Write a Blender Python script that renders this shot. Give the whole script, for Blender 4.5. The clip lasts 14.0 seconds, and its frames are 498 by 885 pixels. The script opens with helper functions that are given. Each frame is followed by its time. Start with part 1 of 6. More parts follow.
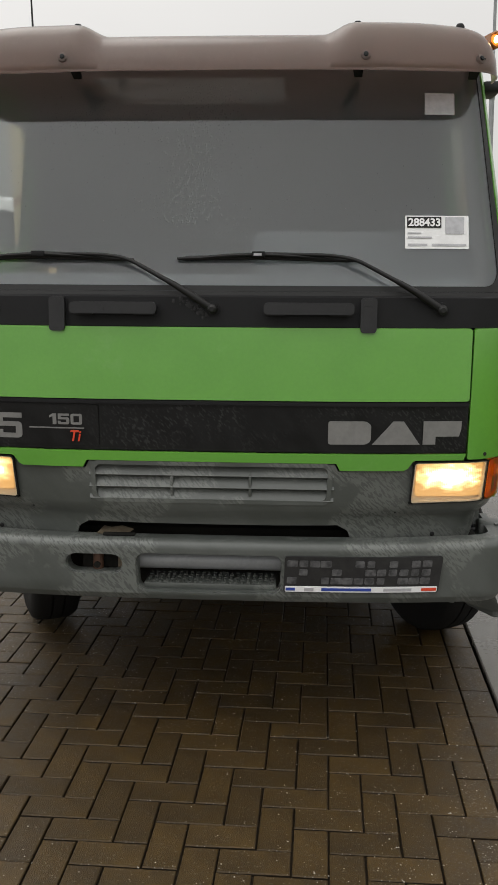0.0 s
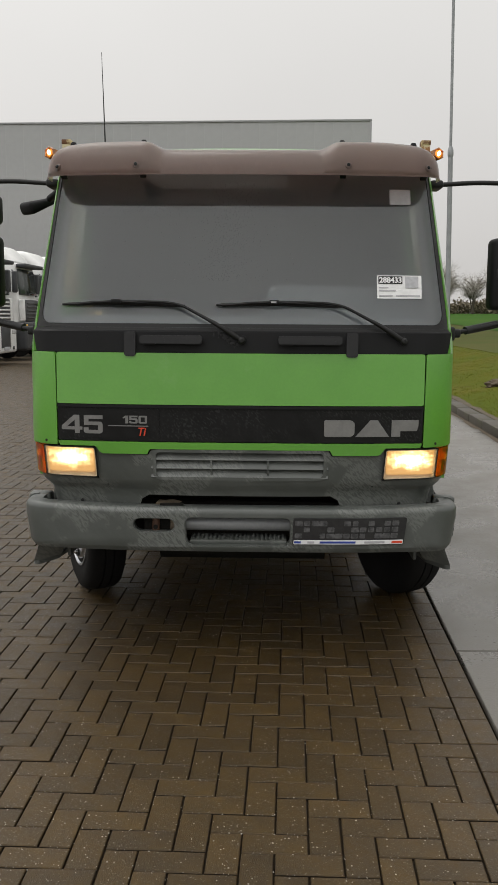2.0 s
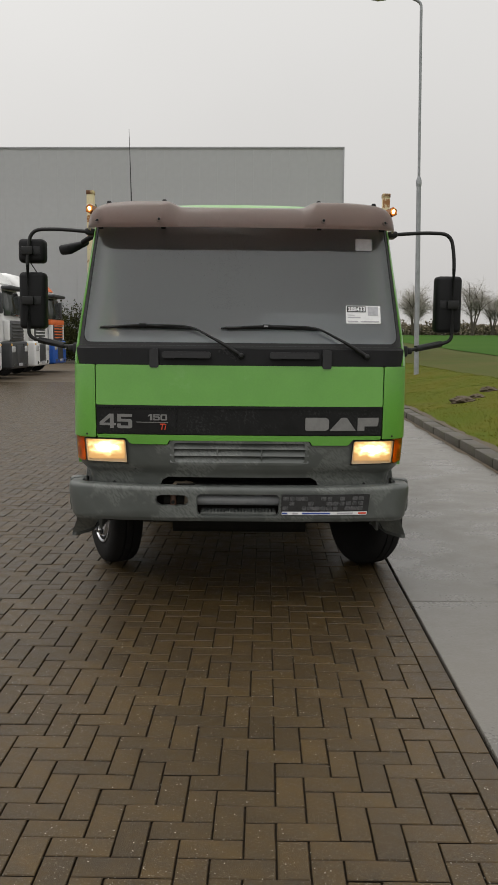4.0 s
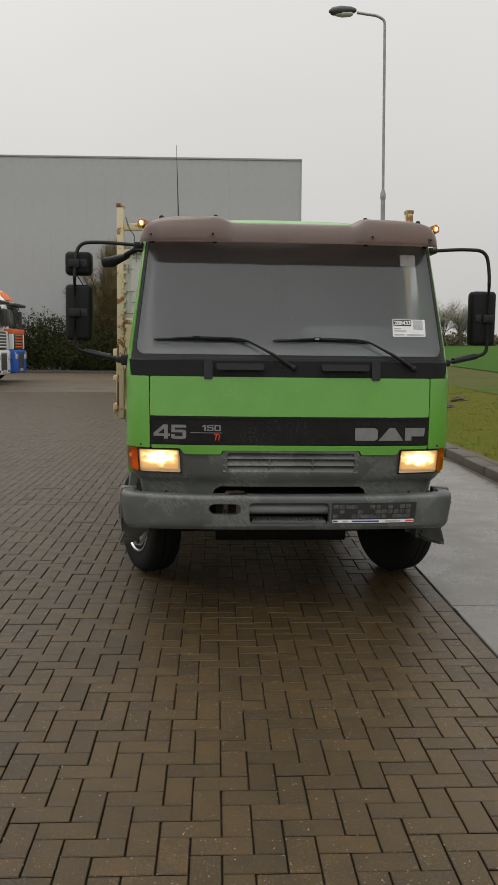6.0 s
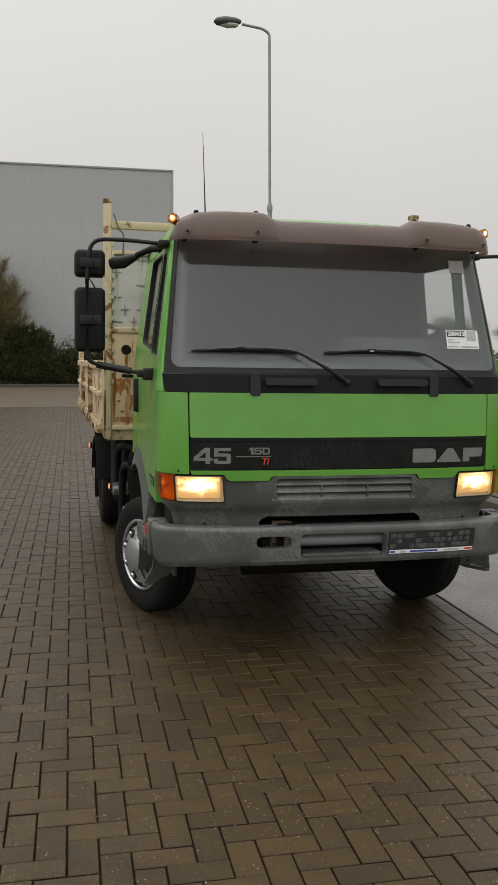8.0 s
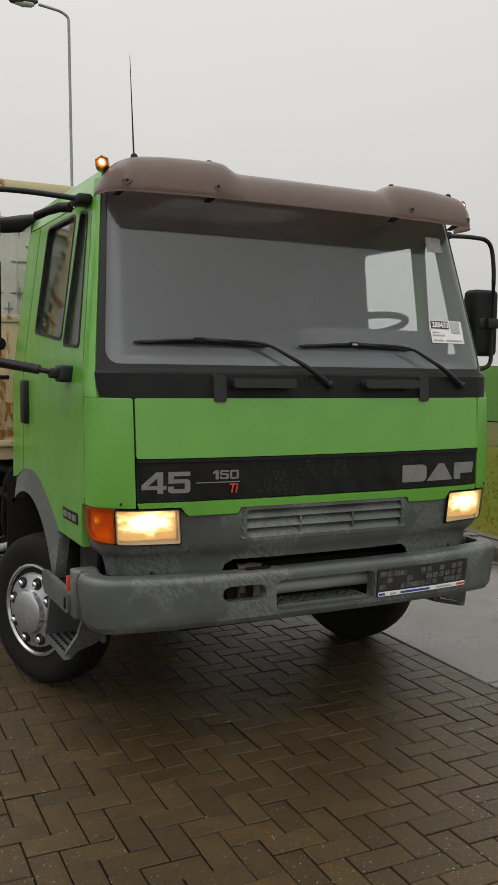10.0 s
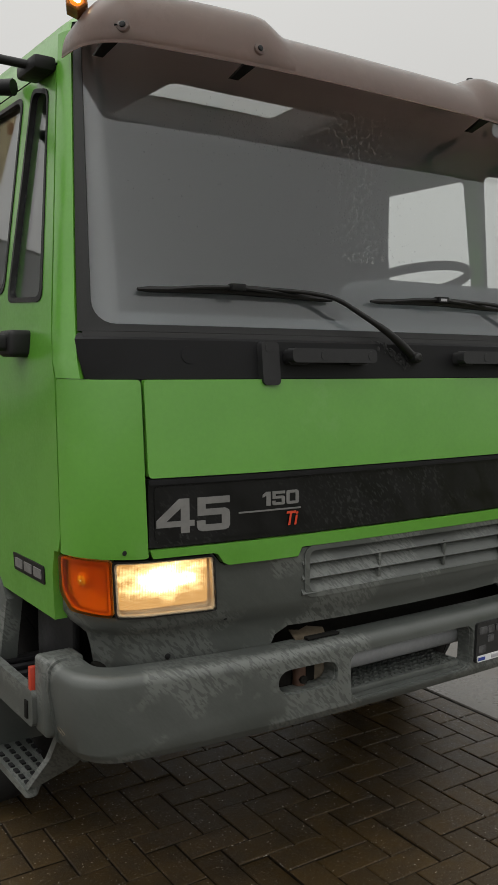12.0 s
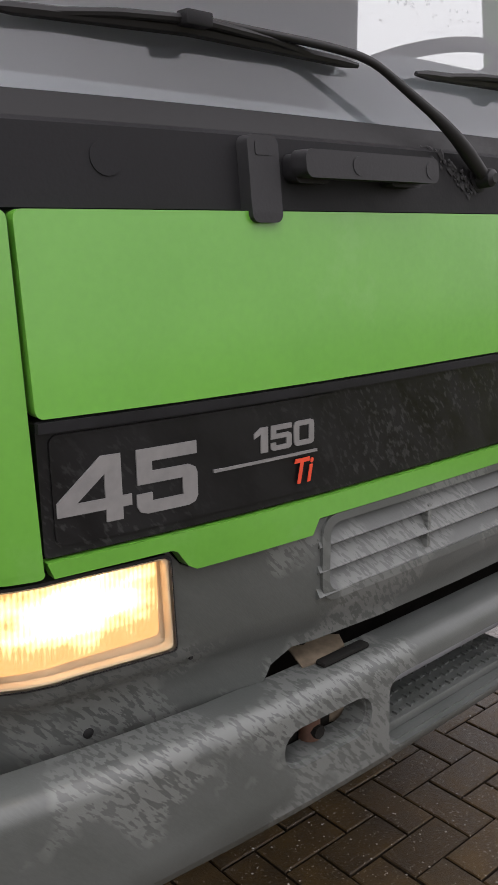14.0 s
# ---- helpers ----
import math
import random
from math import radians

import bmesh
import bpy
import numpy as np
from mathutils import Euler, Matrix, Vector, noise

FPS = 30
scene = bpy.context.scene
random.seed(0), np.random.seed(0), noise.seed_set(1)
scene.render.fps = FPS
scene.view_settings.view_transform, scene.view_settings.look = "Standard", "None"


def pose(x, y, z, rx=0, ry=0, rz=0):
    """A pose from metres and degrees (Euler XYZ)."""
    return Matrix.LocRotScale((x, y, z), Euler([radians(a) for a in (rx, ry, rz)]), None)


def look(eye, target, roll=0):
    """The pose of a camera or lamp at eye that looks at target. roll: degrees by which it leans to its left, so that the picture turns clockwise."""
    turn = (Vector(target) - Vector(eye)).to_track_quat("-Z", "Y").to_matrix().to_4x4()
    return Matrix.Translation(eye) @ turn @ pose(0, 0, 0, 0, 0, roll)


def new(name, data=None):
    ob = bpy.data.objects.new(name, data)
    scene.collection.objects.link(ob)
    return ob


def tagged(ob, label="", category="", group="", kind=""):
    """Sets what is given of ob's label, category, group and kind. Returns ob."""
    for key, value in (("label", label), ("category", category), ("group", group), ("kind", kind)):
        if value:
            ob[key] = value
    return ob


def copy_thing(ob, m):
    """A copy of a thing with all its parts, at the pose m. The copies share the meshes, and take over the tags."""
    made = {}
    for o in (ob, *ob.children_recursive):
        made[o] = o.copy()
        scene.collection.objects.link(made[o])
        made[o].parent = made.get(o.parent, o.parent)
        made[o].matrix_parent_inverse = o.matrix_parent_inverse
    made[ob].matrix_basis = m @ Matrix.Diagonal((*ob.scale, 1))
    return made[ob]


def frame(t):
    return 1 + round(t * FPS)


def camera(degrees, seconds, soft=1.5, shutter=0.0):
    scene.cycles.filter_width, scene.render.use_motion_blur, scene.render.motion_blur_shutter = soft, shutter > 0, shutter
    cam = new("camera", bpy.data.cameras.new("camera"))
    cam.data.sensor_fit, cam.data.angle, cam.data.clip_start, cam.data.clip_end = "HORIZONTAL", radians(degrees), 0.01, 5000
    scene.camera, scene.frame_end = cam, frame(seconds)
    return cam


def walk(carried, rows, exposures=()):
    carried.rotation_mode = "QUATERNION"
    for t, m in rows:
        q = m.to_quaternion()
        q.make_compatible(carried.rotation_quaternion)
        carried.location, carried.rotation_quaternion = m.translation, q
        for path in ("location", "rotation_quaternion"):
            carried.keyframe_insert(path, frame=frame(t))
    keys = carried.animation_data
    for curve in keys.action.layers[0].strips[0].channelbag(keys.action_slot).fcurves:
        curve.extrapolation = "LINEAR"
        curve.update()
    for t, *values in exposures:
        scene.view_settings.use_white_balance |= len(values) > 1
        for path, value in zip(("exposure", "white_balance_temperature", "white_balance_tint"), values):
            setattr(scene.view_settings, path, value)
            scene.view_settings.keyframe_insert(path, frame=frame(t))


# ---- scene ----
cam = camera(31.6, 14.0)
METRES, EYE, TILT, LEAN, TURN = 8.485, 1.68, 0.0, 0.0, 4.8
ROWS = [
    (0.0, 0.0, 0.0, 0.0, -0.01, -10.93, 0.07),
    (0.5, -0.0051, -0.0354, 0.0005, -0.15, -10.08, 0.05),
    (1.0, -0.0141, -0.0714, 0.0006, -0.53, -9.45, 0.06),
    (1.5, -0.0221, -0.104, 0.0021, -1.27, -8.86, 0.03),
    (2.0, -0.028, -0.14, -0.0009, -2.08, -8.14, -0.03),
    (2.5, -0.0333, -0.1731, -0.0027, -2.45, -7.82, -0.08),
    (5.0, -0.0751, -0.3085, -0.0001, -5.19, -6.36, -0.24),
    (5.5, -0.0972, -0.2986, -0.0023, -6.09, -6.33, -0.27),
    (6.0, -0.1248, -0.2852, 0.0007, -7.0, -6.18, -0.38),
    (6.5, -0.1585, -0.2697, 0.0008, -8.5, -5.8, -0.47),
    (7.0, -0.1871, -0.2506, -0.0011, -11.1, -5.54, -0.49),
    (7.5, -0.2131, -0.2209, -0.0005, -13.72, -5.41, -0.48),
    (8.0, -0.2374, -0.1878, 0.0, -16.19, -5.32, -0.45),
    (8.5, -0.2559, -0.1516, -0.0005, -19.8, -5.2, -0.52),
    (11.0, -0.2752, 0.0628, -0.0084, -34.31, -4.78, -0.31),
    (11.5, -0.2672, 0.1032, -0.0105, -35.66, -4.76, -0.16),
    (12.0, -0.2497, 0.1397, -0.015, -37.82, -5.3, -0.03),
    (12.5, -0.2345, 0.1735, -0.0156, -39.69, -7.45, 0.11),
    (13.0, -0.2201, 0.2042, -0.017, -40.94, -9.67, 0.23),
    (13.5, -0.2041, 0.2282, -0.0198, -43.24, -11.48, 0.44),
    (14.0, -0.1827, 0.2523, -0.0232, -45.87, -13.74, 0.57),
]
walk(cam, [(t, pose(0, 0, EYE, TILT, LEAN, TURN) @ pose(METRES * x, METRES * y, METRES * z, 90 + pitch, roll, yaw)) for t, x, y, z, yaw, pitch, roll in ROWS],
     exposures=[(0.0, 0.15, 6500, 10), (1.0, 0.11, 6500, 10), (2.0, 0.05, 6500, 10), (8.5, -0.02, 6500, 10), (11.0, 0.02, 6500, 9), (12.0, -0.11, 6500, 9), (12.5, 0.42, 6300, 12), (13.0, 0.70, 6300, 16), (13.5, 0.70, 6300, 18), (14.0, 0.68, 6300, 20)])

# ---- world, sun and lights ----
world = bpy.data.worlds.new("overcast_sky")
scene.world = world
world.use_nodes = True
wn, wl = world.node_tree.nodes, world.node_tree.links
wn.clear()
w_out = wn.new("ShaderNodeOutputWorld")
w_bg = wn.new("ShaderNodeBackground")
w_sky = wn.new("ShaderNodeTexSky")
w_sky.sky_type, w_sky.sun_disc = "NISHITA", False
w_sky.sun_elevation, w_sky.sun_rotation = radians(60), radians(220)
w_sky.air_density, w_sky.dust_density, w_sky.ozone_density = 1.0, 6.0, 1.0
w_hsv = wn.new("ShaderNodeHueSaturation")
w_hsv.inputs["Saturation"].default_value = 0.05
w_hsv.inputs["Value"].default_value = 1.0
w_geo = wn.new("ShaderNodeTexCoord")
w_sep = wn.new("ShaderNodeSeparateXYZ")
w_ramp = wn.new("ShaderNodeValToRGB")
w_ramp.color_ramp.elements[0].position, w_ramp.color_ramp.elements[0].color = 0.0, (5.95, 5.78, 5.6, 1)
w_ramp.color_ramp.elements[1].position, w_ramp.color_ramp.elements[1].color = 0.55, (8.45, 8.38, 8.15, 1)
e_ = w_ramp.color_ramp.elements.new(1.0)
e_.color = (15.5, 15.3, 14.9, 1)
e_ = w_ramp.color_ramp.elements.new(0.75)
e_.color = (11.2, 11.1, 10.8, 1)
w_cloud = wn.new("ShaderNodeTexNoise")
w_cloud.inputs["Scale"].default_value, w_cloud.inputs["Detail"].default_value = 2.2, 4
w_cmul = wn.new("ShaderNodeMapRange")
w_cmul.inputs["To Min"].default_value, w_cmul.inputs["To Max"].default_value = 0.92, 1.06
w_mul = wn.new("ShaderNodeMix")
w_mul.data_type, w_mul.blend_type = "RGBA", "MULTIPLY"
w_mul.inputs["Factor"].default_value = 1.0
w_mix = wn.new("ShaderNodeMix")
w_mix.data_type = "RGBA"
w_mix.inputs["Factor"].default_value = 0.85
w_bg.inputs["Strength"].default_value = 0.108
wl.new(w_sky.outputs["Color"], w_hsv.inputs["Color"])
wl.new(w_geo.outputs["Generated"], w_sep.inputs[0])
wl.new(w_sep.outputs["Z"], w_ramp.inputs["Fac"])
wl.new(w_geo.outputs["Generated"], w_cloud.inputs["Vector"])
wl.new(w_cloud.outputs["Fac"], w_cmul.inputs["Value"])
wl.new(w_ramp.outputs["Color"], w_mul.inputs[6])
wl.new(w_cmul.outputs["Result"], w_mul.inputs[7])
wl.new(w_hsv.outputs["Color"], w_mix.inputs[6])
wl.new(w_mul.outputs[2], w_mix.inputs[7])
w_dot = wn.new("ShaderNodeVectorMath")
w_dot.operation = "DOT_PRODUCT"
w_dot.inputs[1].default_value = (-0.62, -0.78, 0.0)
w_side = wn.new("ShaderNodeMapRange")
w_side.inputs["From Min"].default_value, w_side.inputs["From Max"].default_value = -1.0, 1.0
w_side.inputs["To Min"].default_value, w_side.inputs["To Max"].default_value = 0.99, 1.43
w_lit = wn.new("ShaderNodeMix")
w_lit.data_type, w_lit.blend_type = "RGBA", "MULTIPLY"
w_lit.inputs["Factor"].default_value = 1.0
wl.new(w_geo.outputs["Generated"], w_dot.inputs[0])
wl.new(w_dot.outputs["Value"], w_side.inputs["Value"])
wl.new(w_mix.outputs[2], w_lit.inputs[6])
wl.new(w_side.outputs["Result"], w_lit.inputs[7])
wl.new(w_lit.outputs[2], w_bg.inputs["Color"])
wl.new(w_bg.outputs[0], w_out.inputs[0])

sun = new("sun", bpy.data.lights.new("sun", "SUN"))
sun.data.energy, sun.data.angle, sun.data.color = 0.8, radians(40), (1.0, 0.97, 0.93)
sun.matrix_world = look((-13, 14, 32), (0, 4, 0))


# ---- materials ----
def mat(name, base, base2=None, rough=0.5, rough2=None, metal=0.0, scale=6.0, fine=90.0, bump=0.0, bump_scale=60.0,
        mixlo=0.35, mixhi=0.65, coat=0.0, spec=0.5, stretch=(1, 1, 1), turn=(0, 0, 0), rnd=0.0, stain=None, stain_scale=3.0, stain_lo=0.55, stain_hi=0.68, patch=None, stain_detail=8, coat_rough=0.15, coat_ior=1.5, wet=0.0):
    """A worn surface: two tones mixed by coarse and fine noise, optional third stain tone, roughness variation and relief."""
    m = bpy.data.materials.new(name)
    m.use_nodes = True
    n, l = m.node_tree.nodes, m.node_tree.links
    p = n["Principled BSDF"]
    base2 = base2 or tuple(c * 0.8 for c in base)
    rough2 = rough if rough2 is None else rough2
    tc = n.new("ShaderNodeTexCoord")
    mp = n.new("ShaderNodeMapping")
    mp.inputs["Scale"].default_value = stretch
    rt = n.new("ShaderNodeMapping")
    rt.inputs["Rotation"].default_value = [radians(q) for q in turn]
    l.new(tc.outputs["Object"], rt.inputs[0])
    l.new(rt.outputs[0], mp.inputs[0])
    a = n.new("ShaderNodeTexNoise")
    a.inputs["Scale"].default_value, a.inputs["Detail"].default_value, a.inputs["Roughness"].default_value = scale, 6, 0.62
    b = n.new("ShaderNodeTexNoise")
    b.inputs["Scale"].default_value, b.inputs["Detail"].default_value = fine, 3
    for t in (a, b):
        l.new(mp.outputs[0], t.inputs["Vector"])
    add = n.new("ShaderNodeMath")
    add.operation = "MULTIPLY_ADD"
    l.new(b.outputs["Fac"], add.inputs[0])
    add.inputs[1].default_value = 0.35
    l.new(a.outputs["Fac"], add.inputs[2])
    mr = n.new("ShaderNodeMapRange")
    mr.inputs["From Min"].default_value, mr.inputs["From Max"].default_value = mixlo + 0.175, mixhi + 0.175
    l.new(add.outputs[0], mr.inputs["Value"])
    mix = n.new("ShaderNodeMix")
    mix.data_type = "RGBA"
    mix.inputs[6].default_value, mix.inputs[7].default_value = (*base, 1), (*base2, 1)
    l.new(mr.outputs[0], mix.inputs[0])
    col = mix.outputs[2]
    if stain:
        s = n.new("ShaderNodeTexNoise")
        s.inputs["Scale"].default_value, s.inputs["Detail"].default_value, s.inputs["Roughness"].default_value = stain_scale, stain_detail, 0.7 if stain_detail > 4 else 0.5
        l.new(mp.outputs[0], s.inputs["Vector"])
        sr = n.new("ShaderNodeMapRange")
        sr.inputs["From Min"].default_value, sr.inputs["From Max"].default_value = stain_lo, stain_hi
        l.new(s.outputs["Fac"], sr.inputs["Value"])
        sm = n.new("ShaderNodeMix")
        sm.data_type = "RGBA"
        fac = sr.outputs[0]
        if patch:
            pn_ = n.new("ShaderNodeTexNoise")
            pn_.inputs["Scale"].default_value, pn_.inputs["Detail"].default_value = patch[0], 5
            l.new(rt.outputs[0], pn_.inputs["Vector"])
            pr = n.new("ShaderNodeMapRange")
            pr.inputs["From Min"].default_value, pr.inputs["From Max"].default_value = patch[1], patch[2]
            l.new(pn_.outputs["Fac"], pr.inputs["Value"])
            pm = n.new("ShaderNodeMath")
            pm.operation = "MULTIPLY"
            l.new(sr.outputs[0], pm.inputs[0])
            l.new(pr.outputs[0], pm.inputs[1])
            fac = pm.outputs[0]
        l.new(fac, sm.inputs[0])
        l.new(col, sm.inputs[6])
        sm.inputs[7].default_value = (*stain, 1)
        col = sm.outputs[2]
    if rnd:
        oi = n.new("ShaderNodeObjectInfo")
        gi = n.new("ShaderNodeNewGeometry")
        ad = n.new("ShaderNodeMath")
        ad.operation = "ADD"
        l.new(oi.outputs["Random"], ad.inputs[0])
        l.new(gi.outputs["Random Per Island"], ad.inputs[1])
        fr = n.new("ShaderNodeMath")
        fr.operation = "FRACT"
        l.new(ad.outputs[0], fr.inputs[0])
        rr = n.new("ShaderNodeMapRange")
        rr.inputs["To Min"].default_value, rr.inputs["To Max"].default_value = 1 - rnd, 1 + rnd
        l.new(fr.outputs[0], rr.inputs["Value"])
        rm = n.new("ShaderNodeMix")
        rm.data_type, rm.blend_type = "RGBA", "MULTIPLY"
        rm.inputs[0].default_value = 1.0
        l.new(col, rm.inputs[6])
        l.new(rr.outputs[0], rm.inputs[7])
        col = rm.outputs[2]
    l.new(col, p.inputs["Base Color"])
    ro = n.new("ShaderNodeMapRange")
    ro.inputs["To Min"].default_value, ro.inputs["To Max"].default_value = rough, rough2
    l.new(mr.outputs[0], ro.inputs["Value"])
    l.new(ro.outputs[0], p.inputs["Roughness"])
    p.inputs["Metallic"].default_value = metal
    p.inputs["Coat Weight"].default_value = coat
    p.inputs["Coat Roughness"].default_value, p.inputs["Coat IOR"].default_value = coat_rough, coat_ior
    p.inputs["Specular IOR Level"].default_value = spec
    if bump:
        c = n.new("ShaderNodeTexNoise")
        c.inputs["Scale"].default_value, c.inputs["Detail"].default_value = bump_scale, 4
        l.new(mp.outputs[0], c.inputs["Vector"])
        bp = n.new("ShaderNodeBump")
        bp.inputs["Strength"].default_value, bp.inputs["Distance"].default_value = bump, 0.01
        l.new(c.outputs["Fac"], bp.inputs["Height"])
        l.new(bp.outputs[0], p.inputs["Normal"])
        if wet:
            # the water film follows the relief more softly
            wb = n.new("ShaderNodeBump")
            wb.inputs["Strength"].default_value, wb.inputs["Distance"].default_value = wet, 0.01
            l.new(c.outputs["Fac"], wb.inputs["Height"])
            l.new(wb.outputs[0], p.inputs["Coat Normal"])
    return m


def glow(name, colour, strength, base=(0.8, 0.8, 0.8), rough=0.2):
    m = bpy.data.materials.new(name)
    m.use_nodes = True
    p = m.node_tree.nodes["Principled BSDF"]
    p.inputs["Base Color"].default_value = (*base, 1)
    p.inputs["Roughness"].default_value = rough
    p.inputs["Emission Color"].default_value = (*colour, 1)
    p.inputs["Emission Strength"].default_value = strength
    return m


def pane(name, tint, rough=0.02, gloss=1.0, ior=1.5, wet=False):
    """Thin sheet of glass or smoked plastic: it lets light straight through, tinted, and mirrors by Fresnel."""
    m = bpy.data.materials.new(name)
    m.use_nodes = True
    n, l = m.node_tree.nodes, m.node_tree.links
    n.clear()
    out = n.new("ShaderNodeOutputMaterial")
    # a sheet so thin that it hardly bends the light
    tr = n.new("ShaderNodeBsdfRefraction")
    tr.inputs[0].default_value = (*tint, 1)
    tr.inputs["Roughness"].default_value, tr.inputs["IOR"].default_value = 0.3, 1.003
    gl = n.new("ShaderNodeBsdfGlossy")
    gl.inputs["Roughness"].default_value = rough
    fr = n.new("ShaderNodeLayerWeight")
    fr.inputs["Blend"].default_value = 0.5
    pw = n.new("ShaderNodeMath")
    pw.operation = "POWER"
    pw.inputs[1].default_value = 4.0
    l.new(fr.outputs["Facing"], pw.inputs[0])
    mu = n.new("ShaderNodeMath")
    mu.operation = "MULTIPLY_ADD"
    mu.inputs[1].default_value = 0.9 * min(gloss, 1)
    mu.inputs[2].default_value = 0.042 * gloss
    l.new(pw.outputs[0], mu.inputs[0])
    mx = n.new("ShaderNodeMixShader")
    l.new(mu.outputs[0], mx.inputs[0])
    l.new(tr.outputs[0], mx.inputs[1])
    l.new(gl.outputs[0], mx.inputs[2])
    last = mx.outputs[0]
    if wet:
        # faint uneven film of dirt
        tc = n.new("ShaderNodeTexCoord")
        no = n.new("ShaderNodeTexNoise")
        no.inputs["Scale"].default_value, no.inputs["Detail"].default_value = 3.0, 4
        l.new(tc.outputs["Object"], no.inputs["Vector"])
        df = n.new("ShaderNodeBsdfDiffuse")
        df.inputs[0].default_value = (0.52, 0.56, 0.59, 1)
        hz = n.new("ShaderNodeMapRange")
        hz.inputs["To Min"].default_value, hz.inputs["To Max"].default_value = 0.042, 0.076
        l.new(no.outputs["Fac"], hz.inputs["Value"])
        # breath mist along the lower and outer edges of the glass
        sx = n.new("ShaderNodeSeparateXYZ")
        l.new(tc.outputs["Object"], sx.inputs[0])
        low = n.new("ShaderNodeMapRange")
        low.inputs["From Min"].default_value, low.inputs["From Max"].default_value = 1.80, 1.63
        low.inputs["To Min"].default_value, low.inputs["To Max"].default_value = 0.0, 0.075
        l.new(sx.outputs["Z"], low.inputs["Value"])
        ab = n.new("ShaderNodeMath")
        ab.operation = "ABSOLUTE"
        l.new(sx.outputs["X"], ab.inputs[0])
        edge = n.new("ShaderNodeMapRange")
        edge.inputs["From Min"].default_value, edge.inputs["From Max"].default_value = 0.66, 0.97
        edge.inputs["To Min"].default_value, edge.inputs["To Max"].default_value = 0.0, 0.06
        l.new(ab.outputs[0], edge.inputs["Value"])
        ms = n.new("ShaderNodeMath")
        ms.operation = "ADD"
        l.new(low.outputs[0], ms.inputs[0])
        l.new(edge.outputs[0], ms.inputs[1])
        ml = n.new("ShaderNodeMath")
        ml.operation = "MULTIPLY"
        l.new(ms.outputs[0], ml.inputs[0])
        l.new(no.outputs["Fac"], ml.inputs[1])
        ma = n.new("ShaderNodeMath")
        ma.operation = "ADD"
        l.new(hz.outputs[0], ma.inputs[0])
        l.new(ml.outputs[0], ma.inputs[1])
        m2 = n.new("ShaderNodeMixShader")
        l.new(ma.outputs[0], m2.inputs[0])
        l.new(last, m2.inputs[1])
        l.new(df.outputs[0], m2.inputs[2])
        last = m2.outputs[0]
    l.new(last, out.inputs[0])
    return m


M_GREEN = mat("green_paint", (0.104, 0.315, 0.032), (0.090, 0.285, 0.027), rough=0.32, rough2=0.45, scale=2.5, coat=0.55, bump=0.02, bump_scale=30,
              stain=(0.13, 0.325, 0.06), stain_scale=7, stain_lo=0.58, stain_hi=0.8)
M_GREY = mat("grey_bumper_plastic", (0.066, 0.072, 0.066), (0.080, 0.086, 0.080), rough=0.36, rough2=0.46, scale=2.2, stretch=(3.4, 1, 0.85), turn=(0, 44, 0), bump=0.04, bump_scale=160, mixlo=0.40, mixhi=0.60,
             stain=(0.120, 0.127, 0.118), stain_scale=46.0, stain_lo=0.455, stain_hi=0.495, patch=(3.2, 0.495, 0.525), stain_detail=4)
M_BLACK = mat("black_trim", (0.007, 0.007, 0.007), (0.013, 0.013, 0.013), rough=0.4, rough2=0.6, scale=7, spec=0.3)
M_BAND = mat("black_band", (0.005, 0.005, 0.005), (0.009, 0.009, 0.009), rough=0.3, rough2=0.5, scale=8, spec=0.22, stretch=(2.0, 1, 0.8), turn=(0, 40, 0),
             stain=(0.025, 0.026, 0.025), stain_scale=75, stain_lo=0.54, stain_hi=0.64, patch=(2.6, 0.46, 0.58), stain_detail=4)
M_DKPLAST = mat("dark_plastic", (0.0065, 0.0065, 0.007), (0.011, 0.011, 0.012), rough=0.5, rough2=0.68, scale=9, bump=0.04, bump_scale=200, spec=0.2)
M_TRIM = mat("grey_black_trim", (0.014, 0.014, 0.015), (0.021, 0.021, 0.022), rough=0.45, rough2=0.6, scale=9, bump=0.04, bump_scale=200, spec=0.3)
M_RUBBER = mat("tyre_rubber", (0.009, 0.009, 0.009), (0.014, 0.013, 0.012), spec=0.12, rough=0.7, rough2=0.85, scale=12, bump=0.1, bump_scale=80)
M_UNDER = mat("chassis_dirt", (0.007, 0.007, 0.006), (0.013, 0.012, 0.010), rough=0.8, spec=0.15, scale=7, bump=0.1)
M_SILVER = mat("wheel_silver", (0.55, 0.56, 0.58), (0.42, 0.43, 0.45), rough=0.25, rough2=0.42, metal=0.9, scale=12)
M_CHROME = mat("chrome", (0.75, 0.75, 0.76), (0.6, 0.6, 0.6), rough=0.1, rough2=0.22, metal=1.0, scale=10)
M_LETTER = mat("silver_lettering", (0.20, 0.197, 0.19), (0.165, 0.163, 0.158), rough=0.35, rough2=0.5, metal=0.15, scale=20)
M_RED = mat("red_lettering", (0.62, 0.06, 0.02), (0.55, 0.05, 0.02), rough=0.4, scale=20)
M_VISOR = mat("smoked_visor", (0.092, 0.074, 0.067), (0.112, 0.092, 0.084), rough=0.2, rough2=0.32, scale=3, fine=40, coat=1.0)
vn, vl = M_VISOR.node_tree.nodes, M_VISOR.node_tree.links
v_tr = vn.new("ShaderNodeBsdfTranslucent")
v_tr.inputs[0].default_value = (0.87, 0.71, 0.65, 1)
v_mx = vn.new("ShaderNodeMixShader")
v_mx.inputs[0].default_value = 0.67
v_gl = vn.new("ShaderNodeBsdfGlossy")
v_gl.inputs["Roughness"].default_value = 0.14
v_fr = vn.new("ShaderNodeFresnel")
v_fr.inputs["IOR"].default_value = 1.25
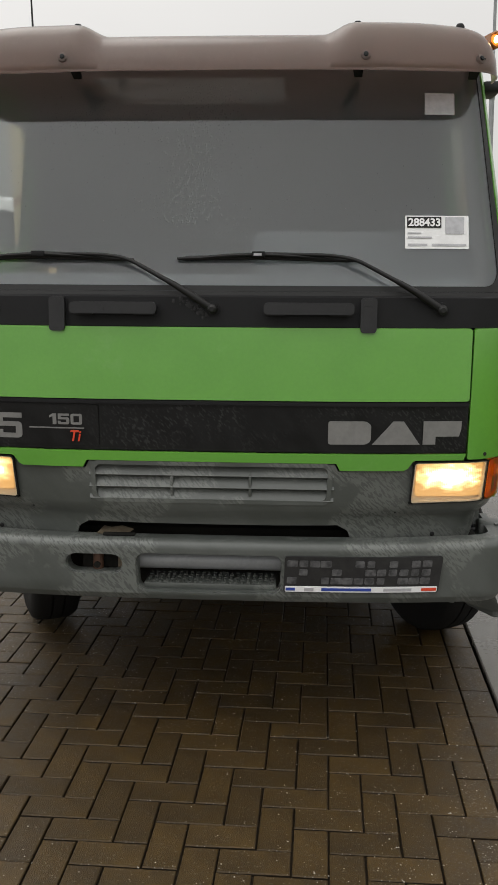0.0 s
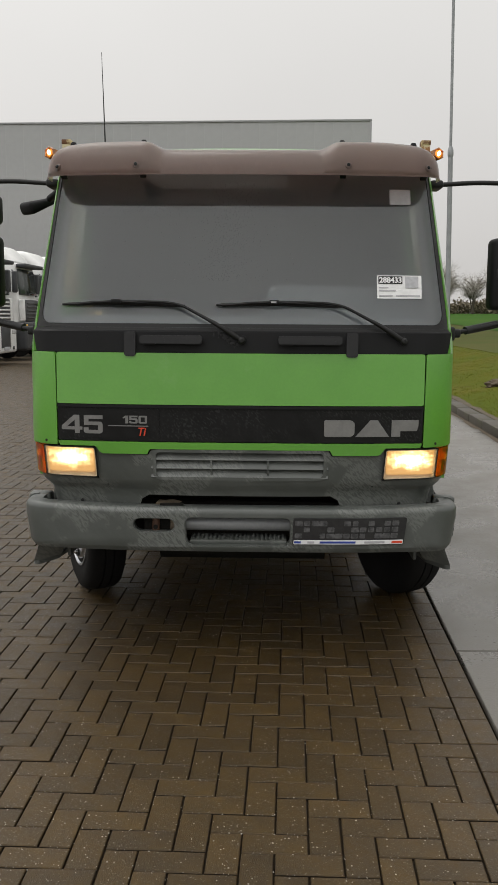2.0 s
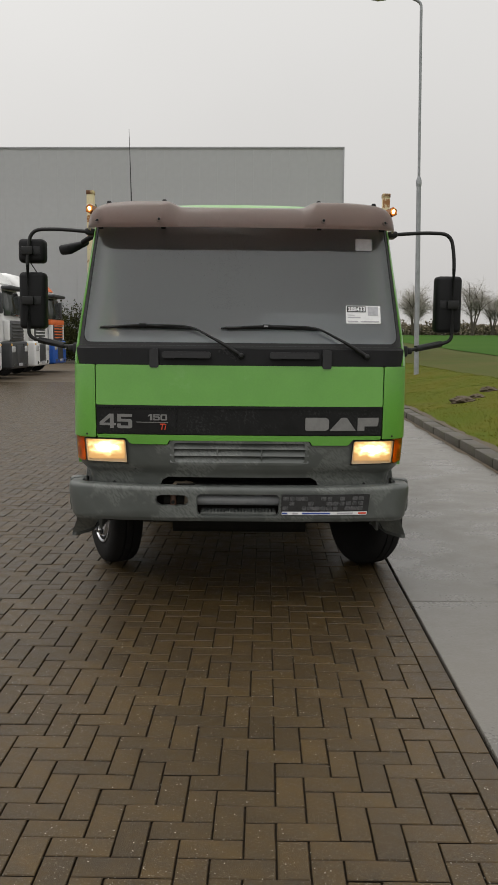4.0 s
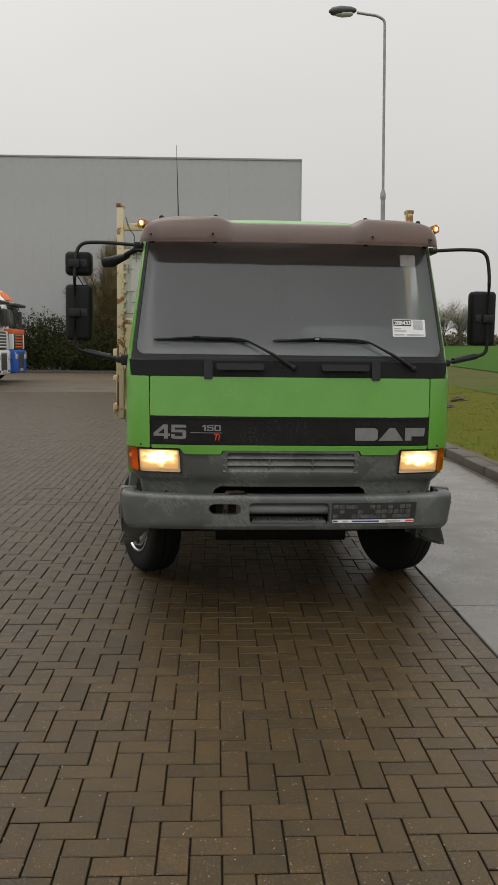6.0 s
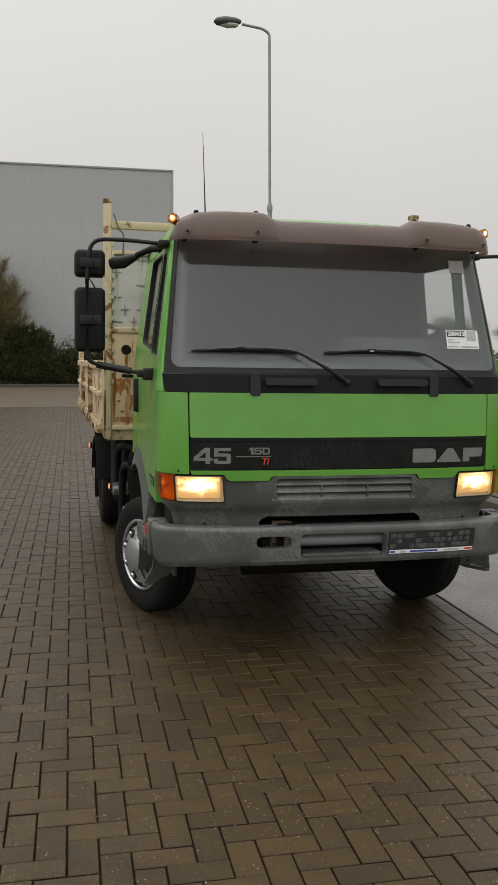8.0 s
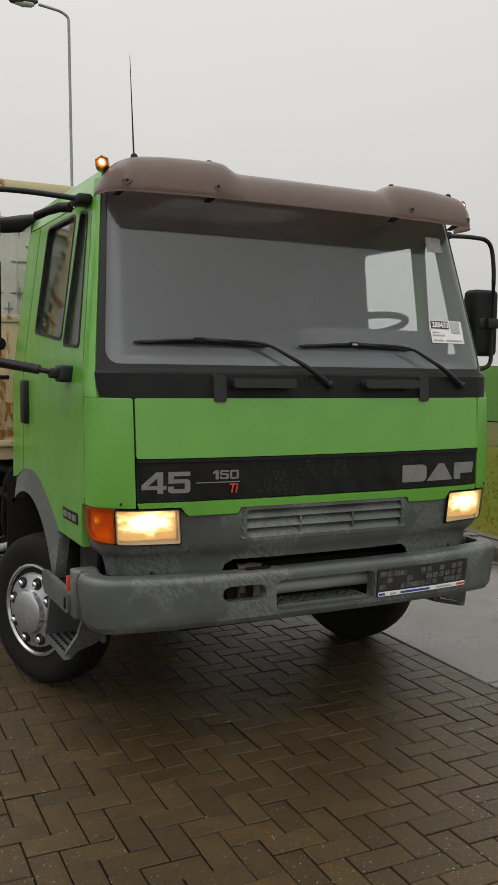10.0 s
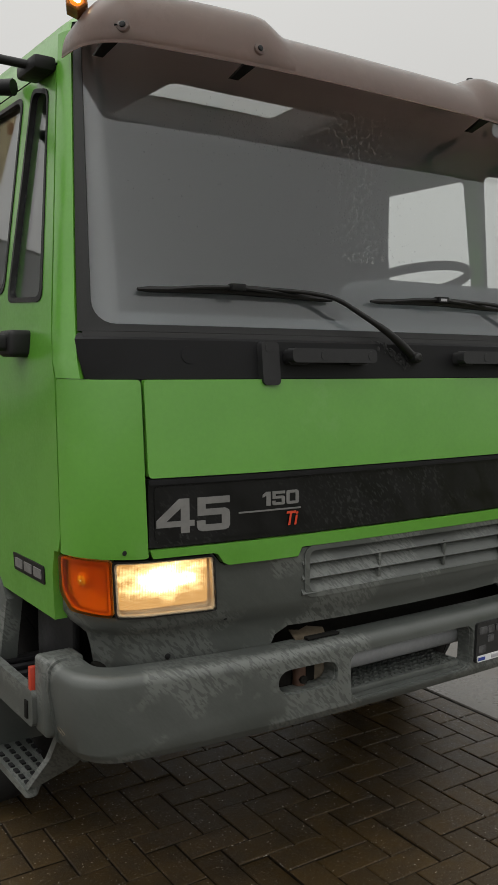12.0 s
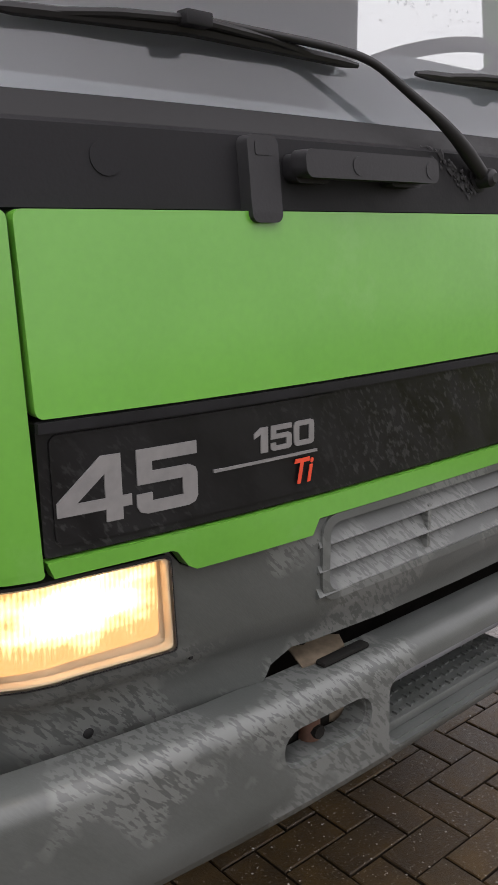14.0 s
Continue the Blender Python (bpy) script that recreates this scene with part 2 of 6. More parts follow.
v_top = vn.new("ShaderNodeMixShader")
vn["Principled BSDF"].inputs["Coat Weight"].default_value = 0.0
vl.new(vn["Principled BSDF"].outputs[0], v_mx.inputs[1])
vl.new(v_tr.outputs[0], v_mx.inputs[2])
vl.new(v_fr.outputs[0], v_top.inputs[0])
vl.new(v_mx.outputs[0], v_top.inputs[1])
vl.new(v_gl.outputs[0], v_top.inputs[2])
vl.new(v_top.outputs[0], vn["Material Output"].inputs[0])
M_GLASS = pane("windscreen_glass", (0.95, 0.965, 0.96), rough=0.0, gloss=1.8, wet=True)
M_INNERGLASS = pane("inner_glass", (0.98, 0.985, 0.985), rough=0.0, gloss=0.0)
M_SIDEGLASS = pane("side_glass", (0.90, 0.915, 0.905), rough=0.01, gloss=1.5)
M_DROP = bpy.data.materials.new("rain_drop")
M_DROP.use_nodes = True
dn, dl = M_DROP.node_tree.nodes, M_DROP.node_tree.links
d_re = dn.new("ShaderNodeBsdfRefraction")
d_re.inputs["Roughness"].default_value, d_re.inputs["IOR"].default_value = 0.0, 1.45
d_gl = dn.new("ShaderNodeBsdfGlossy")
d_gl.inputs["Roughness"].default_value = 0.08
d_mx = dn.new("ShaderNodeMixShader")
d_mx.inputs[0].default_value = 0.08
M_BEAD = pane("rain_bead", (0.80, 0.81, 0.82), rough=0.08, gloss=3.6)
dl.new(d_re.outputs[0], d_mx.inputs[1])
dl.new(d_gl.outputs[0], d_mx.inputs[2])
dl.new(d_mx.outputs[0], dn["Material Output"].inputs[0])
M_LENS = pane("clear_lens", (0.96, 0.95, 0.92), rough=0.05, gloss=0.7)
M_AMBER = mat("amber_lamp_body", (0.92, 0.62, 0.18), (0.70, 0.36, 0.08), rough=0.2, rough2=0.35, scale=16, bump=0.3, bump_scale=60)
# Amber tint in the colour stands in for lamplight on bowl and rim.
M_LITRIM = mat("lamplit_rim", (0.80, 0.66, 0.48), (0.66, 0.52, 0.36), rough=0.12, rough2=0.2, scale=30, coat=0.5)
M_AMBERLENS = pane("amber_lens", (0.97, 0.62, 0.12), rough=0.06, gloss=0.9)
M_HEADLIGHT = glow("headlight_glow", (1.0, 0.7, 0.3), 1.7, base=(0.30, 0.24, 0.17))
hn, hl_ = M_HEADLIGHT.node_tree.nodes, M_HEADLIGHT.node_tree.links
h_tc = hn.new("ShaderNodeTexCoord")
h_mp = hn.new("ShaderNodeMapping")
h_mp.inputs["Location"].default_value = (-0.5, 0, -0.60)
h_sc = hn.new("ShaderNodeMapping")
h_sc.inputs["Scale"].default_value = (1.0, 0.0, 1.15)
h_ln = hn.new("ShaderNodeVectorMath")
h_ln.operation = "LENGTH"
h_no = hn.new("ShaderNodeTexNoise")
h_no.inputs["Scale"].default_value = 20
h_st = hn.new("ShaderNodeMapping")
h_st.inputs["Scale"].default_value = (1.3, 1.0, 2.6)
h_ad = hn.new("ShaderNodeMath")
h_ad.operation = "MULTIPLY_ADD"
h_ad.inputs[1].default_value = 0.62
h_rp = hn.new("ShaderNodeValToRGB")
h_rp.color_ramp.elements[0].position, h_rp.color_ramp.elements[0].color = 0.44, (6.5, 5.8, 4.3, 1)
h_rp.color_ramp.elements[1].position, h_rp.color_ramp.elements[1].color = 0.92, (0.40, 0.20, 0.05, 1)
e_ = h_rp.color_ramp.elements.new(0.53)
e_.color = (2.6, 2.05, 1.15, 1)
e_ = h_rp.color_ramp.elements.new(0.69)
e_.color = (1.15, 0.78, 0.33, 1)
hl_.new(h_tc.outputs["Generated"], h_mp.inputs[0])
hl_.new(h_mp.outputs[0], h_sc.inputs[0])
hl_.new(h_sc.outputs[0], h_ln.inputs[0])
hl_.new(h_tc.outputs["Object"], h_st.inputs[0])
hl_.new(h_st.outputs[0], h_no.inputs["Vector"])
hl_.new(h_no.outputs["Fac"], h_ad.inputs[0])
hl_.new(h_ln.outputs["Value"], h_ad.inputs[2])
h_wv = hn.new("ShaderNodeTexWave")
h_wv.bands_direction = "X"
h_wv.inputs["Scale"].default_value, h_wv.inputs["Distortion"].default_value, h_wv.inputs["Detail Scale"].default_value = 46, 0.8, 2.0
h_a2 = hn.new("ShaderNodeMath")
h_a2.operation = "MULTIPLY_ADD"
h_a2.inputs[1].default_value = 0.09
hl_.new(h_tc.outputs["Object"], h_wv.inputs["Vector"])
hl_.new(h_wv.outputs["Fac"], h_a2.inputs[0])
hl_.new(h_ad.outputs[0], h_a2.inputs[2])
hl_.new(h_a2.outputs[0], h_rp.inputs[0])
hl_.new(h_rp.outputs[0], hn["Principled BSDF"].inputs["Emission Color"])
M_BEACON = glow("amber_light", (1.0, 0.30, 0.03), 0.85, base=(0.7, 0.2, 0.02))
M_HOT = glow("hot_filament", (1.0, 0.72, 0.35), 6.0, base=(0.8, 0.5, 0.2))
M_AMBERBODY = mat("brown_lamp_body", (0.34, 0.12, 0.015), (0.20, 0.07, 0.012), rough=0.25, scale=30, coat=0.4)
M_MARKER = glow("marker_light", (1.0, 0.22, 0.03), 1.2, base=(0.8, 0.2, 0.02))
M_REDREF = mat("red_reflector", (0.5, 0.06, 0.03), (0.4, 0.04, 0.02), rough=0.3, scale=20)
M_CREAM = mat("cream_steel_rusty", (0.50, 0.41, 0.245), (0.56, 0.475, 0.31), rough=0.55, rough2=0.7, scale=4, bump=0.08, bump_scale=40,
              stain=(0.23, 0.095, 0.024), stain_scale=7.0, stain_lo=0.535, stain_hi=0.585)
M_RUSTY = mat("cream_steel_rust_runs", (0.50, 0.40, 0.22), (0.56, 0.46, 0.28), rough=0.55, rough2=0.7, scale=4, bump=0.12, bump_scale=40, stretch=(5, 5, 1.0),
              stain=(0.31, 0.135, 0.026), stain_scale=2.6, stain_lo=0.50, stain_hi=0.58)
M_RUSTRUN = mat("orange_rust_run", (0.34, 0.155, 0.028), (0.20, 0.078, 0.018), rough=0.75, rough2=0.85, scale=9, stretch=(3, 3, 1), bump=0.2, bump_scale=60,
                stain=(0.46, 0.35, 0.18), stain_scale=11, stain_lo=0.53, stain_hi=0.60)
M_RUSTEDGE = mat("rust_eaten_edge", (0.50, 0.40, 0.22), (0.42, 0.30, 0.15), rough=0.65, rough2=0.8, scale=8, bump=0.4, bump_scale=40,
                 stain=(0.12, 0.05, 0.02), stain_scale=8, stain_lo=0.46, stain_hi=0.54)
M_TAN = mat("faded_tan_plastic", (0.16, 0.128, 0.088), (0.09, 0.07, 0.045), rough=0.6, scale=25)
M_RUSTTUBE = mat("rusted_tube", (0.095, 0.045, 0.025), (0.06, 0.028, 0.016), rough=0.6, scale=30)
M_CHAIN = mat("tarnished_chain", (0.12, 0.14, 0.10), (0.08, 0.09, 0.06), rough=0.5, scale=40, metal=0.4)
M_MESH = mat("pale_panel", (0.62, 0.61, 0.56), (0.52, 0.51, 0.46), rough=0.6, scale=6, stain=(0.3, 0.2, 0.1), stain_scale=6, stain_lo=0.62, stain_hi=0.7)
M_MESHGAP = mat("wire_shadow_grey", (0.20, 0.20, 0.185), (0.28, 0.28, 0.26), rough=0.7, scale=20)
M_PLATE = mat("plate_holder_black", (0.010, 0.010, 0.011), (0.02, 0.02, 0.02), rough=0.35, scale=30)
M_PLATEGREY = mat("plate_ribs", (0.10, 0.10, 0.102), (0.03, 0.03, 0.032), rough=0.4, scale=40)
M_WHITE = mat("white_print", (0.72, 0.72, 0.72), (0.66, 0.66, 0.66), rough=0.4, scale=30)
M_BLUE = mat("blue_print", (0.03, 0.06, 0.3), rough=0.4, scale=30)
M_PRINTGREY = mat("grey_print", (0.42, 0.42, 0.44), rough=0.5, scale=30)
M_ORANGE = mat("orange_paint", (0.75, 0.16, 0.03), (0.65, 0.14, 0.03), rough=0.45, scale=8)
M_INTERIOR = mat("cab_interior", (0.028, 0.028, 0.028), (0.036, 0.036, 0.035), rough=0.8, scale=8)
M_DASH = mat("dashboard_plastic", (0.045, 0.051, 0.056), (0.056, 0.063, 0.068), rough=0.7, scale=12)
M_SEAT = mat("seat_cloth", (0.016, 0.0165, 0.017), (0.02, 0.02, 0.021), rough=0.9, scale=20, bump=0.1, bump_scale=200)
# The fine pale stain is leaf bits and wet glints put into colour.
M_BRICK = mat("paving_brick", (0.0290, 0.0164, 0.0030), (0.058, 0.0340, 0.0076), rough=0.44, rough2=0.64, scale=9, fine=200, bump=0.5, bump_scale=320, rnd=0.2,
              stain=(0.26, 0.24, 0.21), stain_scale=130, stain_lo=0.60, stain_hi=0.65, spec=0.22, coat=0.7, coat_rough=0.24, coat_ior=1.28, wet=0.25)
M_GLINTGRIT = mat("glint_pale_grit", (0.34, 0.32, 0.28), (0.20, 0.185, 0.16), rough=0.25, rough2=0.4, scale=40, rnd=0.4)
M_JOINT = mat("joint_sand", (0.013, 0.009, 0.005), (0.024, 0.017, 0.010), rough=0.85, spec=0.15, scale=30, bump=0.3, bump_scale=150)
M_FARPAVE = mat("far_paving", (0.070, 0.051, 0.031), (0.090, 0.067, 0.042), rough=0.5, rough2=0.7, scale=0.5, fine=9, bump=0.2, bump_scale=20, stain=(0.075, 0.056, 0.034), stain_scale=0.25, spec=0.3)
M_CONC = mat("wet_concrete", (0.098, 0.091, 0.079), (0.132, 0.122, 0.107), rough=0.2, rough2=0.5, scale=1.6, fine=50, bump=0.12, bump_scale=90,
             stain=(0.078, 0.072, 0.064), stain_scale=0.9)
M_KERB = mat("kerb_stone", (0.034, 0.029, 0.020), (0.068, 0.059, 0.043), rough=0.6, rough2=0.8, scale=4, fine=70, bump=0.4, bump_scale=50, rnd=0.12,
             stain=(0.05, 0.055, 0.03), stain_scale=5)
M_GRASS = mat("grass_ground", (0.060, 0.080, 0.0035), (0.084, 0.078, 0.0060), rough=0.9, scale=0.5, fine=14, bump=0.6, bump_scale=20, spec=0.1,
              stain=(0.080, 0.056, 0.018), stain_scale=0.3, stain_lo=0.6, stain_hi=0.72)
M_MARGIN = mat("rough_brown_grass", (0.050, 0.066, 0.011), (0.072, 0.068, 0.018), rough=0.9, scale=0.25, fine=6, bump=0.6, bump_scale=8, spec=0.1, stain=(0.045, 0.055, 0.008), stain_scale=0.2)
# Haze put into the colour: distant twigs paled, the hedge slightly greyed.
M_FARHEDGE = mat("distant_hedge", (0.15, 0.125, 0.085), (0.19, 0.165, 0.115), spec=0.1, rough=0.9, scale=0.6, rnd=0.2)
M_HAZETWIG = mat("hazed_distant_twig", (0.27, 0.25, 0.22), (0.32, 0.30, 0.26), spec=0.1, rough=0.9, scale=1.0, rnd=0.2)
M_FIELD = mat("far_field", (0.026, 0.075, 0.005), (0.036, 0.088, 0.006), spec=0.08, rough=0.9, scale=0.05, fine=1.5, bump=0.3, bump_scale=3)
M_SOIL = mat("bare_soil", (0.055, 0.04, 0.024), (0.08, 0.06, 0.036), rough=0.9, scale=3, bump=0.8, bump_scale=14)
M_BLADE = mat("grass_blade", (0.072, 0.098, 0.0042), (0.100, 0.094, 0.0075), spec=0.1, rough=0.8, scale=0.8, rnd=0.3)
M_CLAD = mat("grey_cladding", (0.375, 0.378, 0.382), (0.345, 0.348, 0.352), rough=0.5, rough2=0.6, scale=0.15, fine=3)
M_CLADTRIM = mat("cladding_trim", (0.31, 0.315, 0.32), rough=0.5, scale=0.5)
M_LEAF = mat("hedge_leaf", (0.032, 0.038, 0.014), (0.048, 0.050, 0.019), spec=0.1, rough=0.85, scale=0.5, rnd=0.4)
M_TWIG = mat("bare_twig", (0.145, 0.124, 0.058), (0.19, 0.162, 0.08), spec=0.1, rough=0.9, scale=1.0, rnd=0.25)
M_BARK = mat("bark", (0.06, 0.05, 0.035), (0.09, 0.075, 0.055), rough=0.9, scale=5, bump=0.5, bump_scale=20)
M_POLE = mat("galvanised_pole", (0.30, 0.31, 0.32), (0.24, 0.25, 0.26), rough=0.5, rough2=0.6, metal=0.3, scale=4)
M_LAMPCAP = mat("lamp_cap", (0.05, 0.055, 0.05), (0.07, 0.075, 0.07), rough=0.5, scale=8)
M_LAMPBOWL = mat("lamp_bowl", (0.55, 0.56, 0.56), (0.5, 0.5, 0.5), rough=0.25, scale=8)
M_TRUCKWHITE = mat("white_paint", (0.76, 0.76, 0.75), (0.68, 0.68, 0.67), rough=0.35, rough2=0.5, scale=2, coat=0.2)
M_TRUCKBLACK = mat("dark_truck_plastic", (0.03, 0.032, 0.035), (0.045, 0.047, 0.05), rough=0.45, scale=4)
M_TRUCKGREY = mat("dark_grey_truck_front", (0.055, 0.056, 0.058), (0.075, 0.076, 0.078), rough=0.45, scale=4)
M_DARKGLASS = mat("dark_truck_glass", (0.035, 0.042, 0.04), (0.05, 0.058, 0.055), rough=0.08, rough2=0.15, scale=2)
M_BLUEPAINT = mat("blue_paint", (0.01, 0.10, 0.45), (0.01, 0.08, 0.38), rough=0.4, scale=3)


# ---- mesh helpers ----
def part(name, bm, material, parent=None, label="", smooth=38):
    me = bpy.data.meshes.new(name)
    bmesh.ops.recalc_face_normals(bm, faces=bm.faces[:])
    bm.to_mesh(me)
    bm.free()
    me.materials.append(material)
    if smooth:
        me.polygons.foreach_set("use_smooth", [True] * len(me.polygons))
        me.set_sharp_from_angle(angle=radians(smooth))
    ob = new(name, me)
    if parent is not None:
        ob.parent = parent
    if label:
        tagged(ob, label)
    return ob


def thing(name, m, label, category, group="", kind=""):
    ob = new(name)
    ob.matrix_world = m
    return tagged(ob, label, category, group, kind)


def box(x0, x1, y0, y1, z0, z1, bevel=0.0, seg=2, bm=None):
    bm = bm or bmesh.new()
    t = bmesh.new()
    bmesh.ops.create_cube(t, size=1)
    for v in t.verts:
        v.co = Vector(((x0 + x1) / 2 + v.co.x * (x1 - x0), (y0 + y1) / 2 + v.co.y * (y1 - y0), (z0 + z1) / 2 + v.co.z * (z1 - z0)))
    if bevel:
        bmesh.ops.bevel(t, geom=t.edges[:], offset=bevel, segments=seg, profile=0.5, affect="EDGES")
    return merge(bm, t)


def merge(bm, t, m=None):
    idx = {}
    for v in t.verts:
        idx[v] = bm.verts.new(m @ v.co if m else v.co)
    for f in t.faces:
        try:
            bm.faces.new([idx[v] for v in f.verts])
        except ValueError:
            pass
    t.free()
    return bm


def tube(points, r, seg=8, bm=None, cap=True, radii=None):
    """A round bar along points."""
    bm = bm or bmesh.new()
    pts = [Vector(p) for p in points]
    rings = []
    up = Vector((0, 0, 1))
    for i, p in enumerate(pts):
        d = (pts[min(i + 1, len(pts) - 1)] - pts[max(i - 1, 0)]).normalized()
        a = d.cross(up)
        if a.length < 1e-3:
            a = d.cross(Vector((1, 0, 0)))
        a.normalize()
        b = d.cross(a)
        rr = radii[i] if radii else r
        rings.append([bm.verts.new(p + rr * (math.cos(k * 2 * math.pi / seg) * a + math.sin(k * 2 * math.pi / seg) * b)) for k in range(seg)])
    for i in range(len(rings) - 1):
        for k in range(seg):
            bm.faces.new((rings[i][k], rings[i][(k + 1) % seg], rings[i + 1][(k + 1) % seg], rings[i + 1][k]))
    if cap:
        bm.faces.new(rings[0])
        bm.faces.new(rings[-1])
    return bm


def bend(points, radius, seg=5):
    """Round the inner corners of a polyline."""
    pts = [Vector(p) for p in points]
    out = [pts[0]]
    for i in range(1, len(pts) - 1):
        a, b, c = pts[i - 1], pts[i], pts[i + 1]
        r = min(radius, (a - b).length * 0.45, (c - b).length * 0.45)
        p, q = b + (a - b).normalized() * r, b + (c - b).normalized() * r
        for k in range(seg + 1):
            t = k / seg
            out.append((1 - t) ** 2 * p + 2 * t * (1 - t) * b + t ** 2 * q)
    return out + [pts[-1]]


def revolve(profile, seg=32, bm=None, axis="X", centre=(0, 0, 0)):
    """Turn (along, radius) pairs round an axis."""
    bm = bm or bmesh.new()
    rings = []
    for a, r in profile:
        ring = []
        for k in range(seg):
            c, s = r * math.cos(2 * math.pi * k / seg), r * math.sin(2 * math.pi * k / seg)
            p = {"X": (a, c, s), "Y": (c, a, s), "Z": (c, s, a)}[axis]
            ring.append(bm.verts.new(Vector(p) + Vector(centre)))
        rings.append(ring)
    for i in range(len(rings) - 1):
        for k in range(seg):
            bm.faces.new((rings[i][k], rings[i][(k + 1) % seg], rings[i + 1][(k + 1) % seg], rings[i + 1][k]))
    for e in (rings[0], rings[-1]):
        bm.faces.new(e)
    return bm


def rounded(x0, x1, y0, y1, r, seg=4):
    """A rounded rectangle as a list of 2D points."""
    out = []
    for cx, cy, a0 in ((x1 - r, y1 - r, 0), (x0 + r, y1 - r, 90), (x0 + r, y0 + r, 180), (x1 - r, y0 + r, 270)):
        for k in range(seg + 1):
            a = radians(a0 + 90 * k / seg)
            out.append((cx + r * math.cos(a), cy + r * math.sin(a)))
    return out


def round_poly(pts, r, seg=4):
    """Round all corners of a closed 2D polygon."""
    out = []
    n = len(pts)
    for i in range(n):
        a, b, c = Vector(pts[i - 1]), Vector(pts[i]), Vector(pts[(i + 1) % n])
        rr = min(r, (a - b).length * 0.45, (c - b).length * 0.45)
        p, q = b + (a - b).normalized() * rr, b + (c - b).normalized() * rr
        for k in range(seg + 1):
            t = k / seg
            w = (1 - t) ** 2 * p + 2 * t * (1 - t) * b + t ** 2 * q
            out.append((w.x, w.y))
    return out


def panel(outer, holes, place, thick=0.012, cut_a=(), cut_w=()):
    """A sheet cut out in the flat, with holes, bent into shape by place(a, w, inward) and given thickness."""
    bm = bmesh.new()
    edges = []
    for loop in (outer, *holes):
        vs = [bm.verts.new((a, w, 0)) for a, w in loop]
        edges += [bm.edges.new((vs[i], vs[(i + 1) % len(vs)])) for i in range(len(vs))]
    bmesh.ops.triangle_fill(bm, use_beauty=True, use_dissolve=False, edges=edges)
    for axis, cuts in ((0, cut_a), (1, cut_w)):
        for c in cuts:
            co, no = [0, 0, 0], [0, 0, 0]
            co[axis], no[axis] = c, 1
            bmesh.ops.bisect_plane(bm, geom=bm.verts[:] + bm.edges[:] + bm.faces[:], dist=1e-5, plane_co=co, plane_no=no)
    flat = {v: (v.co.x, v.co.y) for v in bm.verts}
    border = [e for e in bm.edges if len(e.link_faces) == 1]
    inner = {v: bm.verts.new(place(*flat[v], thick)) for v in flat}
    for f in bm.faces[:]:
        bm.faces.new([inner[v] for v in reversed(f.verts)])
    for e in border:
        a, b = e.verts
        bm.faces.new((a, b, inner[b], inner[a]))
    for v, (a, w) in flat.items():
        v.co = place(a, w, 0.0)
    return bm


def lettering(name, body, x, y, z, height, width, material, parent, bold=0.0, shear=0.0, depth=0.003):
    """Raised characters in the built-in font, facing -y, scaled to the given height and width."""
    cu = bpy.data.curves.new(name, "FONT")
    cu.body, cu.size, cu.offset, cu.shear, cu.extrude = body, 1.0, bold, shear, 0.02
    ob = bpy.data.objects.new(name, cu)
    scene.collection.objects.link(ob)
    me = bpy.data.meshes.new_from_object(ob.evaluated_get(bpy.context.evaluated_depsgraph_get()))
    bpy.data.objects.remove(ob)
    xs, ys = [v.co.x for v in me.vertices], [v.co.y for v in me.vertices]
    sx, sy = width / (max(xs) - min(xs)), height / (max(ys) - min(ys))
    x_min, y_min = min(xs), min(ys)
    for v in me.vertices:
        v.co = Vector((x + (v.co.x - x_min) * sx, y - v.co.z / 0.04 * depth, z + (v.co.y - y_min) * sy))
    me.materials.clear()
    me.materials.append(material)
    me.polygons.foreach_set("use_smooth", [True] * len(me.polygons))
    me.set_sharp_from_angle(angle=radians(30))
    ob = new(name, me)
    ob.parent = parent
    return ob


# ---- the green truck ----
TRUCK = pose(-0.383, 2.905, 0, 0, 0.35, 1.5)
truck = thing("truck", TRUCK, "green flatbed truck with grey bumper and lit headlights on brick paving", "truck")
AF, AR = 0.86, 0.16
W_F = [0.50, 0.88, 1.06, 1.25, 1.50, 1.63, 2.44, 2.48]
V_F = [0.015, 0.007, 0.0, 0.002, 0.022, 0.070, 0.322, 0.35]
W_S = [0.5, 0.88, 1.04, 1.08, 1.55, 1.70, 2.34, 2.48]
U_S = [1.0, 1.026, 1.036, 1.032, 1.034, 1.018, 0.935, 0.915]


def front_v(w):
    return float(np.interp(w, W_F, V_F))


def side_u(w):
    return float(np.interp(w, W_S, U_S))


def corner_r(w):
    return float(np.interp(w, [0.88, 1.04, 1.08, 1.55, 1.70, 2.4], [0.205, 0.200, 0.178, 0.174, 0.155, 0.10]))


def outline(a, s, f, r, off, bow=0.046):
    """A point of a plan outline, a metres from the middle of the front along it: half width s, front at f, corner radius r."""
    sg, a = (1 if a >= 0 else -1), abs(a)
    th = min((a - AF) / AR, math.pi / 2) if a > AF else 0.0
    back = max(0.0, a - AF - AR * math.pi / 2)
    u = (s - r) * min(a, AF) / AF + r * math.sin(th) - off * math.sin(th)
    v = f + bow * min(a / AF, 1) ** 3 + r * (1 - math.cos(th)) + back + off * math.cos(th)
    return sg * u, v


def cab(a, w, off=0.0):
    u, v = outline(a, side_u(w), front_v(w), corner_r(w), off)
    return Vector((u, v, w))


def cab_at(depth):
    return lambda a, w, off: cab(a, w, off + depth)


def seam_v(w):
    return front_v(w) + 0.046 + corner_r(w)


def side_at(sg, depth=0.0):
    return lambda v, w, off: Vector((sg * (side_u(w) - off - depth), v, w))


ARC = [AF + AR * k * math.pi / 16 for k in range(9)]
